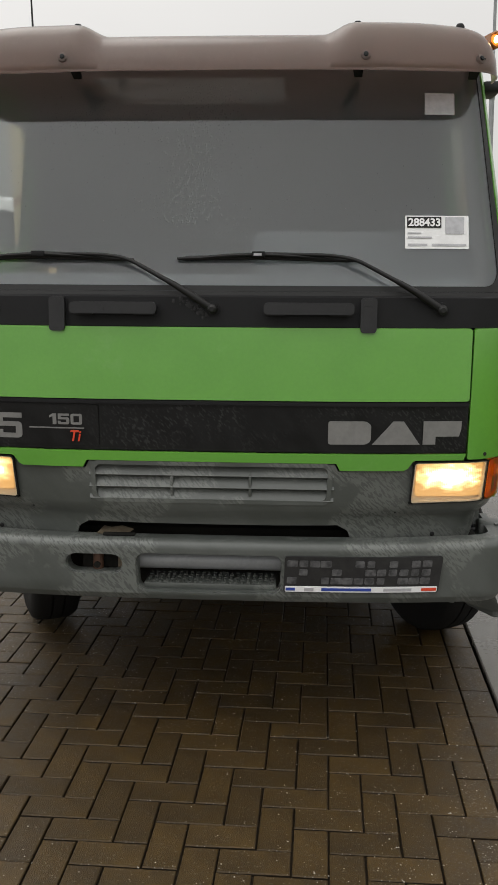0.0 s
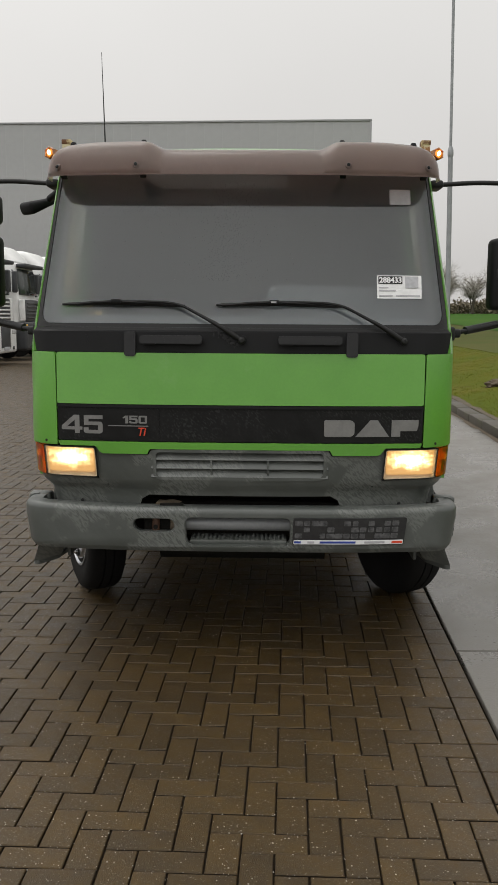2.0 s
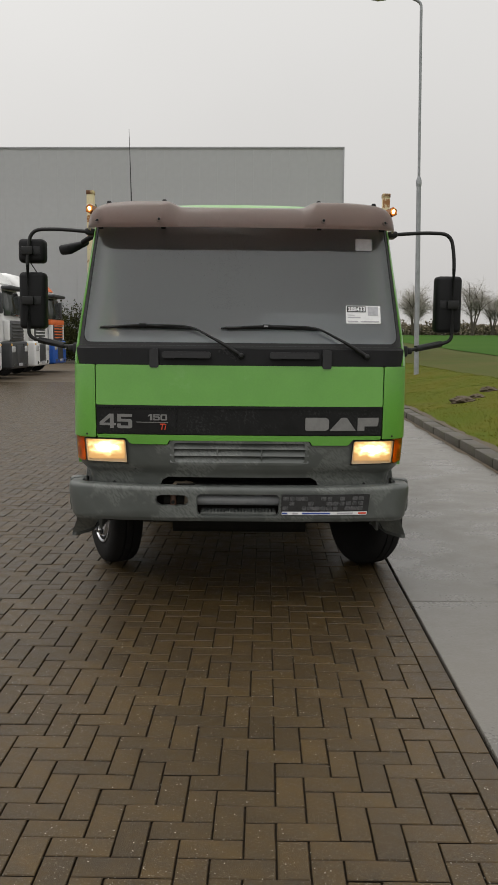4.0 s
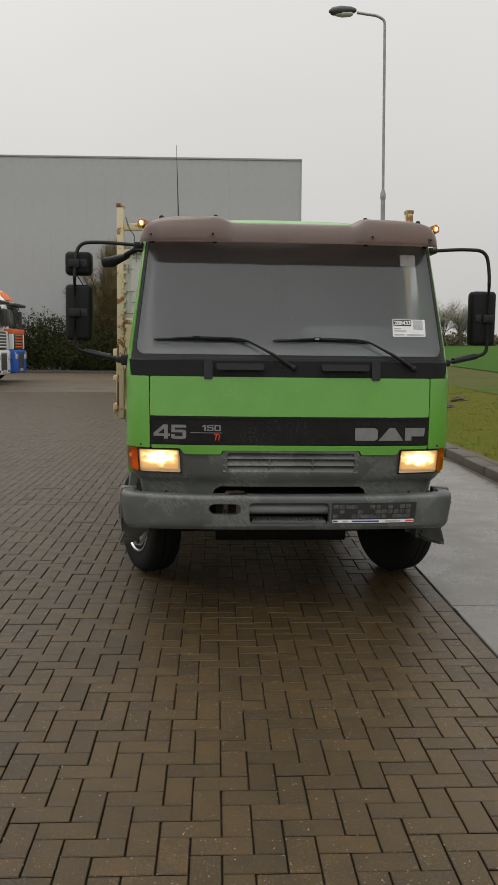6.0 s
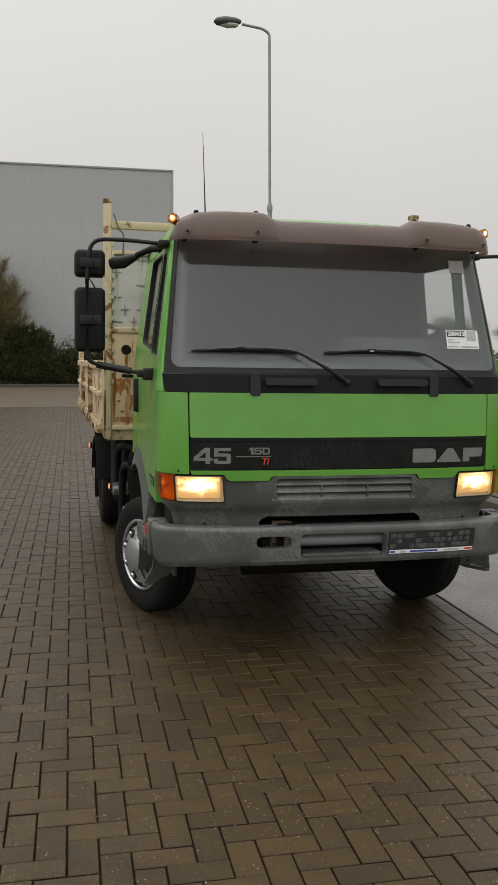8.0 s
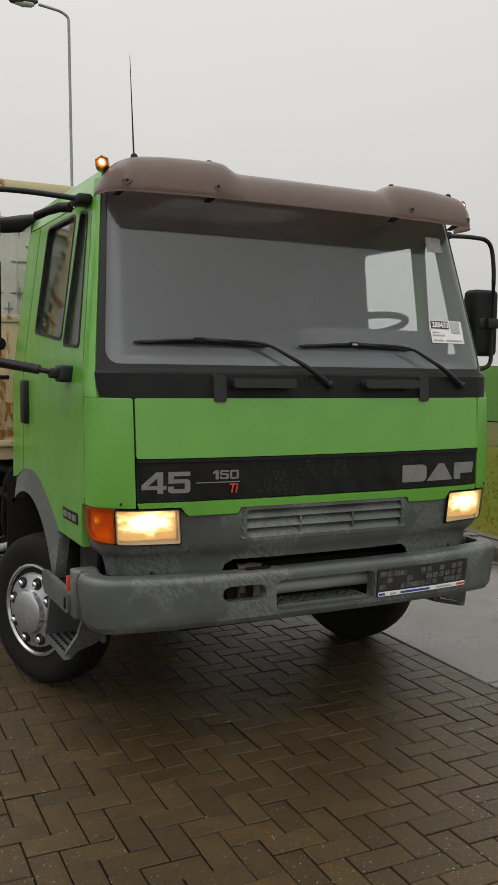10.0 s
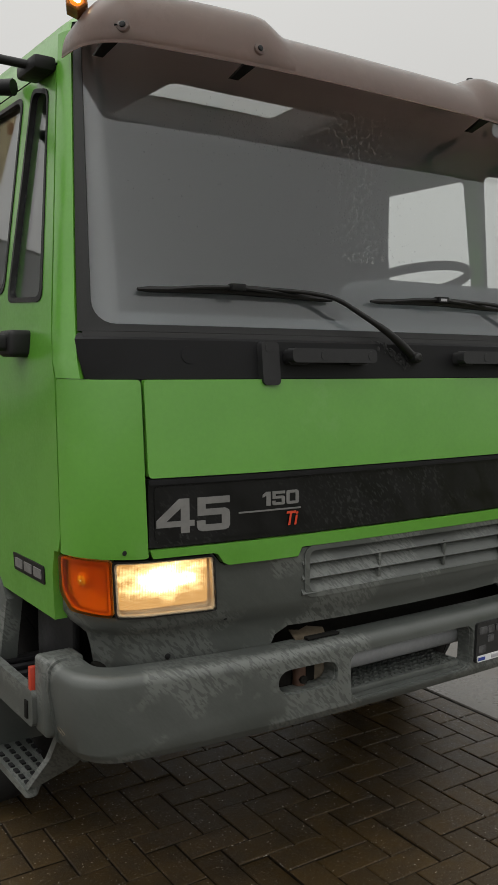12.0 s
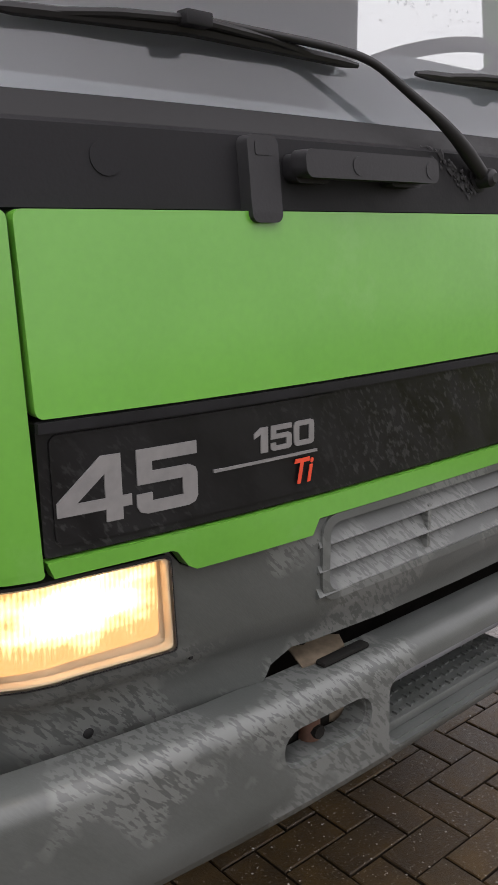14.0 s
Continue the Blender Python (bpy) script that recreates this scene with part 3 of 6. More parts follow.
CUT_FRONT = [-0.78, -0.68, -0.56, -0.42, -0.25, 0.0, 0.25, 0.42, 0.56, 0.68, 0.78]
CUT_ARC = sorted([-x for x in ARC] + CUT_FRONT + ARC)

# front panels
pn = part("front_panel", panel(round_poly([(-0.876, 1.259), (0.872, 1.259), (0.872, 1.5012), (-0.876, 1.5012)], 0.012), [], cab, 0.025, CUT_FRONT, [1.30, 1.45]), M_GREEN, truck,
          "bright green hinged front panel")
band = part("front_band", panel(round_poly([(-0.876, 1.084), (0.872, 1.084), (0.872, 1.256), (-0.876, 1.256)], 0.006), [], cab_at(0.007), 0.02, CUT_FRONT), M_BAND, truck,
            "dirty black band across the front")
part("band_lip", panel([(-0.876, 1.243), (0.872, 1.243), (0.872, 1.2555), (-0.876, 1.2555)], [], cab_at(-0.004), 0.01, CUT_FRONT), M_DKPLAST, band)
part("badge_plate", panel(rounded(-0.862, -0.385, 1.097, 1.238, 0.012), [], cab_at(0.0035), 0.004, CUT_FRONT + [-0.75, -0.45]), M_BAND, band)
half = [(0.709, 1.058), (0.702, 1.054), (0.690, 1.030), (0.676, 1.022), (0.454, 1.022), (0.438, 1.047)]
low = [(-0.876, 1.08), (-0.876, 1.058)] + [(-a, w) for a, w in half] + half[::-1] + [(0.872, 1.058), (0.872, 1.08)]
part("lower_strip", panel(low, [], cab, 0.02, CUT_FRONT), M_GREEN, truck)
for sg in (-1, 1):
    seam = 0.883 if sg < 0 else 0.879
    part("corner_panel", panel(round_poly([(sg * seam, 1.060), (sg * 1.108, 1.062), (sg * 1.108, 1.5012), (sg * seam, 1.5012)], 0.012), [], cab, 0.02, CUT_ARC), M_GREEN, truck)
    part("pillar", panel([(sg * 1.022, 1.503), (sg * 1.109, 1.503), (sg * 1.109, 2.42), (sg * 1.022, 2.42)], [], cab, 0.03, CUT_ARC, [1.55, 1.63, 1.70, 2.0, 2.34]), M_GREEN, truck)
    bolt = revolve([(0, 0.0065), (0.0012, 0.0052), (0.0012, 0.0)], 12, axis="Y")
    bolt.transform(Matrix.Translation(cab(sg * 0.934, 1.078)) @ Matrix.Diagonal((1, -1, 1, 1)))
    part("bolt", bolt, M_BLACK, truck)

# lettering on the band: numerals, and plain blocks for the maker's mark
def on_panel(ob, out):
    """Bend raised lettering on to the front."""
    for v in ob.data.vertices:
        u, w = v.co.x, v.co.z
        v.co = cab(u * AF / (side_u(w) - corner_r(w)), w, -out) + Vector((0, v.co.y, 0))


GLYPHS = {"4": ([(0, 0.19), (0, 0.40), (0.60, 1), (0.87, 1), (0.87, 0.36), (1, 0.36), (1, 0.19), (0.87, 0.19), (0.87, 0), (0.64, 0), (0.64, 0.19)], [[(0.26, 0.36), (0.64, 0.36), (0.64, 0.73)]]),
          "5": ([(0.02, 1), (1, 1), (1, 0.80), (0.26, 0.80), (0.26, 0.65), (0.86, 0.65), (0.97, 0.59), (1, 0.50), (1, 0.13), (0.95, 0.04), (0.84, 0), (0.16, 0), (0.05, 0.04), (0, 0.13), (0, 0.32), (0.25, 0.32), (0.25, 0.19), (0.75, 0.19), (0.75, 0.46), (0.02, 0.46)], []),
          "1": ([(0, 0.60), (0, 0.80), (0.48, 1), (1, 1), (1, 0), (0.48, 0), (0.48, 0.74)], []),
          "0": ([(0.16, 0), (0.84, 0), (0.96, 0.05), (1, 0.17), (1, 0.83), (0.96, 0.95), (0.84, 1), (0.16, 1), (0.04, 0.95), (0, 0.83), (0, 0.17), (0.04, 0.05)], [[(0.25, 0.20), (0.75, 0.20), (0.75, 0.80), (0.25, 0.80)]])}


def numeral(name, ch, x, z, wd, h):
    """One wide, square-cut numeral raised on the band."""
    put = lambda pts: [(1.007 * (x + wd * a), z + h * b) for a, b in pts]
    outer, holes = GLYPHS[ch]
    part(name, panel(put(outer), [put(q) for q in holes], cab_at(0.0016), 0.005), M_LETTER, band, smooth=20)


for ch, x, wd in (("4", -0.853, 0.101), ("5", -0.745, 0.093)):
    numeral("number_badge", ch, x, 1.117, wd, 0.087)
for ch, x, wd in (("1", -0.554, 0.025), ("5", -0.524, 0.040), ("0", -0.479, 0.040)):
    numeral("small_number_badge", ch, x, 1.168, wd, 0.037)
on_panel(lettering("red_badge", "Ti", -0.481, 0.0, 1.111, 0.038, 0.038, M_RED, band, bold=0.016, shear=0.22, depth=0.0012), 0.0005)
part("badge_line", panel([(-0.630, 1.154), (-0.436, 1.154), (-0.436, 1.158), (-0.630, 1.158)], [], cab_at(0.001), 0.003, [-0.6, -0.55, -0.5]), M_LETTER, band)
for block in (round_poly([(0.400, 1.113), (0.528, 1.113), (0.545, 1.125), (0.545, 1.180), (0.528, 1.192), (0.400, 1.192)], 0.01),
              [(0.550, 1.113), (0.712, 1.113), (0.655, 1.192), (0.620, 1.192)],
              [(0.722, 1.113), (0.765, 1.113), (0.765, 1.140), (0.845, 1.140), (0.852, 1.165), (0.852, 1.192), (0.722, 1.192)]):
    part("maker_block", panel(block, [], cab_at(0.0025), 0.006, CUT_FRONT), M_LETTER, band)

# black panel under the windscreen, its brackets and grab handles
def scuttle(extra):
    return lambda a, w, off: cab(a, w, off + extra + float(np.interp(w, [1.503, 1.60, 1.616], [0.014, -0.012, 0.004])))


blk = part("scuttle_panel", panel([(-1.018, 1.503), (1.018, 1.503), (1.018, 1.616), (-1.018, 1.616)], [], scuttle(0.0), 0.02, CUT_ARC, [1.55, 1.60]), M_DKPLAST, truck, "black panel below the windscreen")
part("scuttle_seal", panel([(-1.0, 1.606), (1.0, 1.606), (1.0, 1.619), (-1.0, 1.619)], [], cab_at(-0.006), 0.02, CUT_ARC), M_BLACK, truck)
for u in (-0.520, 0.524):
    br = part("bracket", panel(rounded(u - 0.027, u + 0.027, 1.486, 1.600, 0.012), [], scuttle(-0.022), 0.026, [u - 0.02, u + 0.02], [1.5, 1.51, 1.55]), M_TRIM, truck, smooth=25)
    part("bracket_cap", panel(rounded(u - 0.015, u + 0.015, 1.574, 1.593, 0.004), [], scuttle(-0.0232), 0.002), M_TRIM, br)
for u0, u1 in ((-0.470, -0.178), (0.178, 0.474)):
    gh = part("grab_handle", panel(rounded(u0, u1, 1.546, 1.584, 0.013), [], scuttle(-0.050), 0.030, CUT_FRONT, [1.552, 1.578]), M_TRIM, truck, smooth=50)
    for ua, ub in ((u0 + 0.004, u0 + 0.075), (u1 - 0.085, u1 - 0.004)):
        part("handle_foot", panel(rounded(ua, ub, 1.540, 1.580, 0.012), [], scuttle(-0.022), 0.026), M_TRIM, gh)
    for u in (u0 + 0.105, u1 - 0.020):
        part("handle_cap", panel([(u + 0.013 * math.cos(k * math.pi / 8), 1.565 + 0.013 * math.sin(k * math.pi / 8)) for k in range(16)], [], scuttle(-0.051), 0.002), M_TRIM, gh)
part("bonnet_plug", panel([(-0.745 + 0.022 * math.cos(k * math.pi / 10), 1.563 + 0.022 * math.sin(k * math.pi / 10)) for k in range(20)], [], scuttle(-0.0015), 0.004), M_DKPLAST, truck)

# windscreen
GL = rounded(-0.990, 0.990, 1.630, 2.42, 0.06, 6)
frame_w = part("windscreen_frame", panel([(-1.018, 1.620), (1.018, 1.620), (1.018, 2.44), (-1.018, 2.44)], [rounded(-0.978, 0.978, 1.638, 2.415, 0.06, 6)], cab_at(0.003), 0.02, CUT_ARC, [1.8, 2.0, 2.2]), M_BLACK, truck, "black windscreen surround")
ws = part("windscreen", panel(GL, [], cab_at(0.006), 0.005, CUT_ARC, [1.8, 2.0, 2.2]), M_GLASS, truck, "rain-spotted windscreen")
ws.visible_shadow = False
ws.data.materials.append(M_INNERGLASS)
for f in ws.data.polygons:
    f.material_index = 0 if f.normal.y < -0.3 else 1


def on_glass(u, w, out=0.004):
    a = u * AF / (side_u(w) - corner_r(w))
    return cab(a, w, 0.003 - out)


# stock label and sticker on the windscreen
def sticker(name, u0, u1, w0, w1, material, parent, label="", out=0.002):
    bm = bmesh.new()
    n = 6
    top = [[bm.verts.new(on_glass(u0 + (u1 - u0) * i / n, w, out + d)) for i in range(n + 1)] for w, d in ((w0, 0), (w1, 0), (w1, -0.0012), (w0, -0.0012))]
    for k in range(4):
        for i in range(n):
            bm.faces.new((top[k][i], top[k][i + 1], top[(k + 1) % 4][i + 1], top[(k + 1) % 4][i]))
    for i in (0, n):
        bm.faces.new([top[k][i] for k in range(4)])
    return part(name, bm, material, parent, label, smooth=0)


lab = sticker("stock_label", 0.645, 0.862, 1.762, 1.872, M_WHITE, truck, "white paper stock label with number")
sticker("label_bar", 0.652, 0.768, 1.832, 1.868, M_BLACK, lab, out=0.0045)
sticker("label_square", 0.782, 0.845, 1.812, 1.868, M_PRINTGREY, lab, out=0.0045)
sticker("label_line", 0.655, 0.735, 1.797, 1.803, M_PRINTGREY, lab, out=0.0045)
sticker("label_line", 0.655, 0.700, 1.812, 1.816, M_PRINTGREY, lab, out=0.0045)
sticker("label_line", 0.655, 0.720, 1.772, 1.779, M_PRINTGREY, lab, out=0.0045)
sticker("label_line", 0.735, 0.852, 1.772, 1.779, M_PRINTGREY, lab, out=0.0045)
tx = lettering("label_number", "288433", 0, 0, 0, 0.027, 0.108, M_WHITE, lab, bold=0.03, depth=0.001)
for v in tx.data.vertices:
    p = on_glass(0.656 + v.co.x, 1.8365 + v.co.z, 0.0065)
    v.co = p + Vector((0, v.co.y, 0))
sticker("paper_sticker", 0.712, 0.815, 2.214, 2.288, M_PRINTGREY, truck, "pale paper sticker on the windscreen")


# rain drops on the glass
def spatter(spots, material, label):
    """Small domes of water on the glass, each a little longer than wide."""
    bm = bmesh.new()
    for u, w, r, st in spots:
        if not (-0.88 < u < 0.88 and 1.69 < w < 2.38):
            continue
        c = on_glass(u, w, -0.0028)
        ring = [bm.verts.new(c + Vector((r * math.cos(q * 1.0472), 0.31 * r * st * math.sin(q * 1.0472), r * st * math.sin(q * 1.0472)))) for q in range(6)]
        dome = [bm.verts.new(c.lerp(v.co, 0.66) + Vector((0, -0.6 * r, 0.0))) for v in ring]
        top = bm.verts.new(c + Vector((0, -0.75 * r, 0.1 * r)))
        for q in range(6):
            bm.faces.new((ring[q], ring[(q + 1) % 6], dome[(q + 1) % 6], dome[q]))
            bm.faces.new((dome[q], dome[(q + 1) % 6], top))
    ob = tagged(part("rain_spatter", bm, material, truck, label, smooth=80), kind="stuff")
    ob.visible_shadow = False


rd = random.Random(41)
spatter([(rd.gauss(0.10, 0.24), rd.uniform(1.80, 2.34), rd.uniform(0.0008, 0.0018), rd.uniform(1.0, 1.3)) for k in range(1500)], M_DROP, "clear rain drops on the windscreen")
# Extra glossy beads stand in for daylight bent through the drops.
beads = []
for k in range(1150):
    w = rd.uniform(1.84, 2.32)
    if k < 800:
        beads.append((rd.gauss(-0.085 + 0.14 * (w - 1.9), 0.045 + 0.05 * rd.random() ** 2), w, rd.uniform(0.0011, 0.0024), rd.uniform(1.0, 1.5)))
    elif k < 1060:
        beads.append((rd.gauss(-0.42, 0.13), rd.gauss(2.20, 0.04), rd.uniform(0.0010, 0.0018), 1.2))
    else:
        beads.append((rd.uniform(-0.85, 0.85), w, rd.uniform(0.0010, 0.0020), 1.3))
spatter(beads, M_BEAD, "bright rain beads on the windscreen")


# wipers
def wiper(u_pivot, u_tip, u_join):
    piv = cab(u_pivot, 1.562, -0.015)
    join, tip, end = on_glass(u_join, 1.738, 0.03), on_glass(u_tip, 1.726, 0.012), on_glass(u_join + 0.06, 1.722, 0.012)
    path = bend([piv, piv.lerp(join, 0.33) + Vector((0, -0.022, 0.012)), piv.lerp(join, 0.86) + Vector((0, -0.018, 0.012)), join + Vector((-0.03, 0, 0)), on_glass((u_tip + u_join) / 2, 1.744, 0.03)], 0.10)
    far = [(p - piv).length for p in path]
    arm = tube(path, 0.006, 10, radii=[float(np.interp(q, [0, 0.05, 0.18, 0.20, 0.4, 0.6], [0.012, 0.0135, 0.009, 0.0068, 0.0062, 0.005])) for q in far])
    w = part("wiper", arm, M_BLACK, truck, "black wiper arm")
    part("wiper_pivot", revolve([(-0.022, 0.008), (-0.016, 0.015), (0.012, 0.018)], 16, axis="Y", centre=piv), M_BLACK, w)
    part("wiper_boss", revolve([(-0.004, 0.020), (-0.003, 0.024), (0.016, 0.025)], 20, axis="Y", centre=piv + Vector((0, 0.012, 0))), M_DKPLAST, w)
    mid = on_glass((u_tip + u_join) / 2, 1.733, 0.016)
    bl = tube([tip, tip.lerp(mid, 0.12), mid, end.lerp(mid, 0.12), end], 0.005, 8, radii=[0.004, 0.008, 0.0105, 0.008, 0.004])
    bl = tube([tip.lerp(mid, 0.25), tip.lerp(mid, 0.6) + Vector((0, -0.012, 0.006)), mid + Vector((0, -0.016, 0.008)), mid.lerp(end, 0.4) + Vector((0, -0.012, 0.006)), mid.lerp(end, 0.75)], 0.006, 8, bm=bl)
    part("wiper_blade", bl, M_BLACK, w)
    part("blade_clip", box(mid.x - 0.022, mid.x + 0.022, mid.y - 0.03, mid.y - 0.006, mid.z - 0.002, mid.z + 0.017, 0.003), M_DKPLAST, w)
    if u_pivot > 0.5:
        part("clip_mark", box(mid.x - 0.016, mid.x + 0.010, mid.y - 0.032, mid.y - 0.0295, mid.z + 0.003, mid.z + 0.011), M_PRINTGREY, w)


wiper(0.006, -0.858, -0.325)
wiper(0.768, -0.118, 0.432)

rs = random.Random(8)
bm = bmesh.new()
for k in range(46):
    t = rs.random()
    c = scuttle(-0.001)(-0.125 + 0.125 * t + rs.gauss(0, 0.008), 1.600 - 0.060 * t + rs.gauss(0, 0.008), 0.0)
    r = rs.uniform(0.003, 0.009)
    vs = [bm.verts.new(c + Vector((r * rs.uniform(0.5, 1.2) * math.cos(q * 0.785), 0.35 * r * math.sin(q * 0.785), r * rs.uniform(0.5, 1.2) * math.sin(q * 0.785)))) for q in range(8)]
    top = bm.verts.new(c + Vector((0, -0.002, 0)))
    for q in range(8):
        bm.faces.new((vs[q], vs[(q + 1) % 8], top))
tagged(part("splash_stain", bm, M_BLACK, blk, smooth=0), kind="stuff")

# grey lower panel with grille and lamp surrounds
W_N, O_N = [0.70, 0.80, 0.835, 0.872, 0.897, 1.1], [0.075, 0.066, 0.055, 0.014, 0.0, 0.0]


def neck(a, w, off):
    d = float(np.interp(w, W_N, O_N)) * float(np.interp(abs(a), [0.0, 0.35, 0.75, 1.2], [0.35, 0.4, 1.0, 1.0]))
    d += 0.020 * float(np.interp(abs(a), [0.40, 0.62], [0.0, 1.0])) * float(np.interp(w, [0.80, 0.90], [0.4, 1.0]))
    return cab(a, w, off + d + 0.004)


LOW = [(-1.152, 0.912), (-1.135, 0.885), (-1.108, 0.855), (-1.098, 0.73), (-0.53, 0.73), (-0.50, 0.795), (-0.46, 0.818), (0.46, 0.818), (0.50, 0.795), (0.53, 0.73), (1.098, 0.73), (1.108, 0.855), (1.135, 0.885), (1.152, 0.912), (1.152, 1.058), (1.121, 1.058), (1.117, 0.945), (1.075, 0.905), (0.711, 0.896), (0.711, 1.055), (0.704, 1.050), (0.687, 1.025), (0.675, 1.018),
       (0.449, 1.018), (0.433, 1.043), (-0.433, 1.043), (-0.449, 1.018), (-0.675, 1.018), (-0.687, 1.025), (-0.704, 1.050), (-0.711, 1.055), (-0.711, 0.896), (-1.075, 0.905), (-1.117, 0.945), (-1.121, 1.058), (-1.152, 1.058)]
grp = part("lower_front_panel", panel(LOW, [rounded(-0.415, 0.415, 0.912, 1.034, 0.025)], neck, 0.015, CUT_ARC, [0.80, 0.835, 0.853, 0.872, 0.885, 0.897]), M_GREY, truck, "weathered grey plastic lower front panel")
part("grille_back", box(-0.435, 0.435, 0.060, 0.068, 0.90, 1.04), M_DKPLAST, grp)
for w0 in (0.908, 0.950, 0.992):
    sl_ = bmesh.new()
    quad = [(0.006, w0 + 0.004), (0.012, w0), (0.052, w0 + 0.002), (0.052, w0 + 0.048), (0.034, w0 + 0.046)]
    ends = [[sl_.verts.new((u, v + 0.004, w)) for v, w in quad] for u in (-0.421, 0.421)]
    for k in range(5):
        sl_.faces.new((ends[0][k], ends[0][(k + 1) % 5], ends[1][(k + 1) % 5], ends[1][k]))
    sl_.faces.new(ends[0])
    sl_.faces.new(ends[1])
    part("grille_slat", sl_, M_GREY, grp)
for u in (-0.135, 0.135):
    part("grille_rib", box(u - 0.005, u + 0.005, 0.012, 0.05, 0.925, 1.005, 0.002), M_GREY, grp)
part("grille_frame", panel(rounded(-0.430, 0.430, 0.899, 1.046, 0.03), [rounded(-0.413, 0.413, 0.914, 1.032, 0.022)], lambda a, w, off: cab(a, w, off + 0.001), 0.02, CUT_FRONT), M_GREY, grp)
for sg in (-1, 1):
    for a, w, r in ((0.822, 0.772, 0.0085), (0.668, 0.866, 0.004)):
        c = neck(sg * a, w, 0.0)
        part("panel_screw", revolve([(-0.002, r * 0.8), (-0.001, r), (0.004, r)], 12, axis="Y", centre=c), M_BLACK, grp)


# headlights
def headlight(sg):
    def A(lo, hi, e=0.0, r=0.010):
        return round_poly([(sg * (lo + e), 0.902 + e), (sg * (hi - e), 0.906 + e), (sg * (hi - e), 1.054 - e), (sg * (lo + e), 1.052 - e)], r)

    bz = part("headlight", panel(A(0.7115, 0.965), [A(0.7115, 0.965, 0.0045)], cab_at(0.006), 0.030, CUT_ARC), M_BLACK, truck, "lit rectangular headlight")
    part("lamp_bowl", panel(A(0.7115, 0.965, 0.0045), [], cab_at(0.030), 0.01, CUT_ARC), M_LITRIM, bz)
    part("reflector", panel(round_poly([(sg * 0.731, 0.927), (sg * 0.959, 0.925), (sg * 0.959, 1.048), (sg * 0.726, 1.047)], 0.010), [], cab_at(0.022), 0.008, CUT_ARC), M_HEADLIGHT, bz)
    l = part("lens", panel(A(0.7115, 0.965, 0.0045), [], cab_at(0.003), 0.004, CUT_ARC), M_LENS, bz)
    l.visible_shadow = False
    part("lens_rim", panel(A(0.7115, 0.965, 0.0045), [A(0.7115, 0.965, 0.0085)], cab_at(0.010), 0.014, CUT_ARC), M_LITRIM, bz)

    def IN(e):
        return round_poly([(sg * (0.968 + e), 0.907 + e), (sg * (1.072 - e), 0.914 + e), (sg * (1.114 - e), 0.955 + e), (sg * (1.118 - e), 1.056 - e), (sg * (0.968 + e), 1.054 - e)], 0.012)

    ind = part("indicator", panel(IN(0.001), [], cab_at(0.030), 0.022, CUT_ARC), M_AMBER, truck, "amber corner indicator")
    l = part("indicator_lens", panel(IN(0.0), [], cab_at(0.006), 0.004, CUT_ARC), M_AMBERLENS, ind)
    l.visible_shadow = False
    part("lamp_frame", panel(IN(0.005), [IN(0.010)], cab_at(0.012), 0.008, CUT_ARC), M_AMBER, ind)
    part("lamp_seam", panel(IN(0.0095), [IN(0.013)], cab_at(0.014), 0.008, CUT_ARC), M_AMBERBODY, ind)
    part("bulb", revolve([(-0.010, 0.004), (-0.008, 0.013), (0.0, 0.020), (0.010, 0.024)], 16, axis="Y", centre=cab(sg * 1.030, 1.000, 0.024)), M_AMBER, ind)
    lamp = new("headlight_beam", bpy.data.lights.new("headlight_beam", "SPOT"))
    lamp.data.energy, lamp.data.color, lamp.data.spot_size, lamp.data.spot_blend, lamp.data.shadow_soft_size = 5, (1.0, 0.62, 0.26), radians(75), 0.9, 0.06
    lamp.matrix_world = TRUCK @ look((sg * 0.85, -0.03, 0.99), (sg * 0.85, -6, -0.9))


headlight(-1)
headlight(1)

# bumper
def bump_place(a, h, off):
    lift = 0.010 * max(0.0, min(1.0, (abs(a) - 0.55) / 0.4))
    top = 0.738 + lift
    over = max(0.0, h - 0.738)
    w = h + (lift * (h - 0.55) / 0.188 if h > 0.55 else 0)
    ins = 0.0
    if over > 0:
        ang = min(over / 0.03, math.pi / 2)
        w = top + 0.03 * math.sin(ang) - off * math.sin(ang)
        ins = 0.03 * (1 - math.cos(ang)) + max(0.0, over - 0.0471)
        off *= math.cos(ang)
    if h < 0.575:
        ins += (0.575 - h) * 0.6
    s = 1.064 - 0.024 * max(0, 0.70 - h) / 0.15
    u, v = outline(a, s, -0.012, 0.13, off + ins, bow=0.05)
    return Vector((u, v, w))


BO = [(-1.190, 0.552), (1.190, 0.552), (1.190, 0.838), (-1.190, 0.838)]
BH = [rounded(-0.472, -0.284, 0.643, 0.715, 0.034), rounded(-0.242, 0.230, 0.582, 0.722, 0.03)]
bumper = part("bumper", panel(BO, BH, bump_place, 0.02, CUT_ARC + [-0.71, 0.71], [0.575, 0.62, 0.70, 0.738, 0.746, 0.754, 0.762, 0.77, 0.78, 0.786]), M_GREY, truck, "scuffed grey plastic bumper")
for lo, hi, w0, w1, r in ((-0.472, -0.284, 0.643, 0.715, 0.034), (-0.242, 0.230, 0.582, 0.722, 0.03)):
    part("opening_rim", panel(rounded(lo - 0.004, hi + 0.004, w0 - 0.004, w1 + 0.004, r + 0.004), [rounded(lo + 0.004, hi - 0.004, w0 + 0.004, w1 - 0.004, r - 0.004)],
                              lambda a, w, off: bump_place(a, w, off + 0.012), 0.045, CUT_FRONT), M_GREY, bumper)
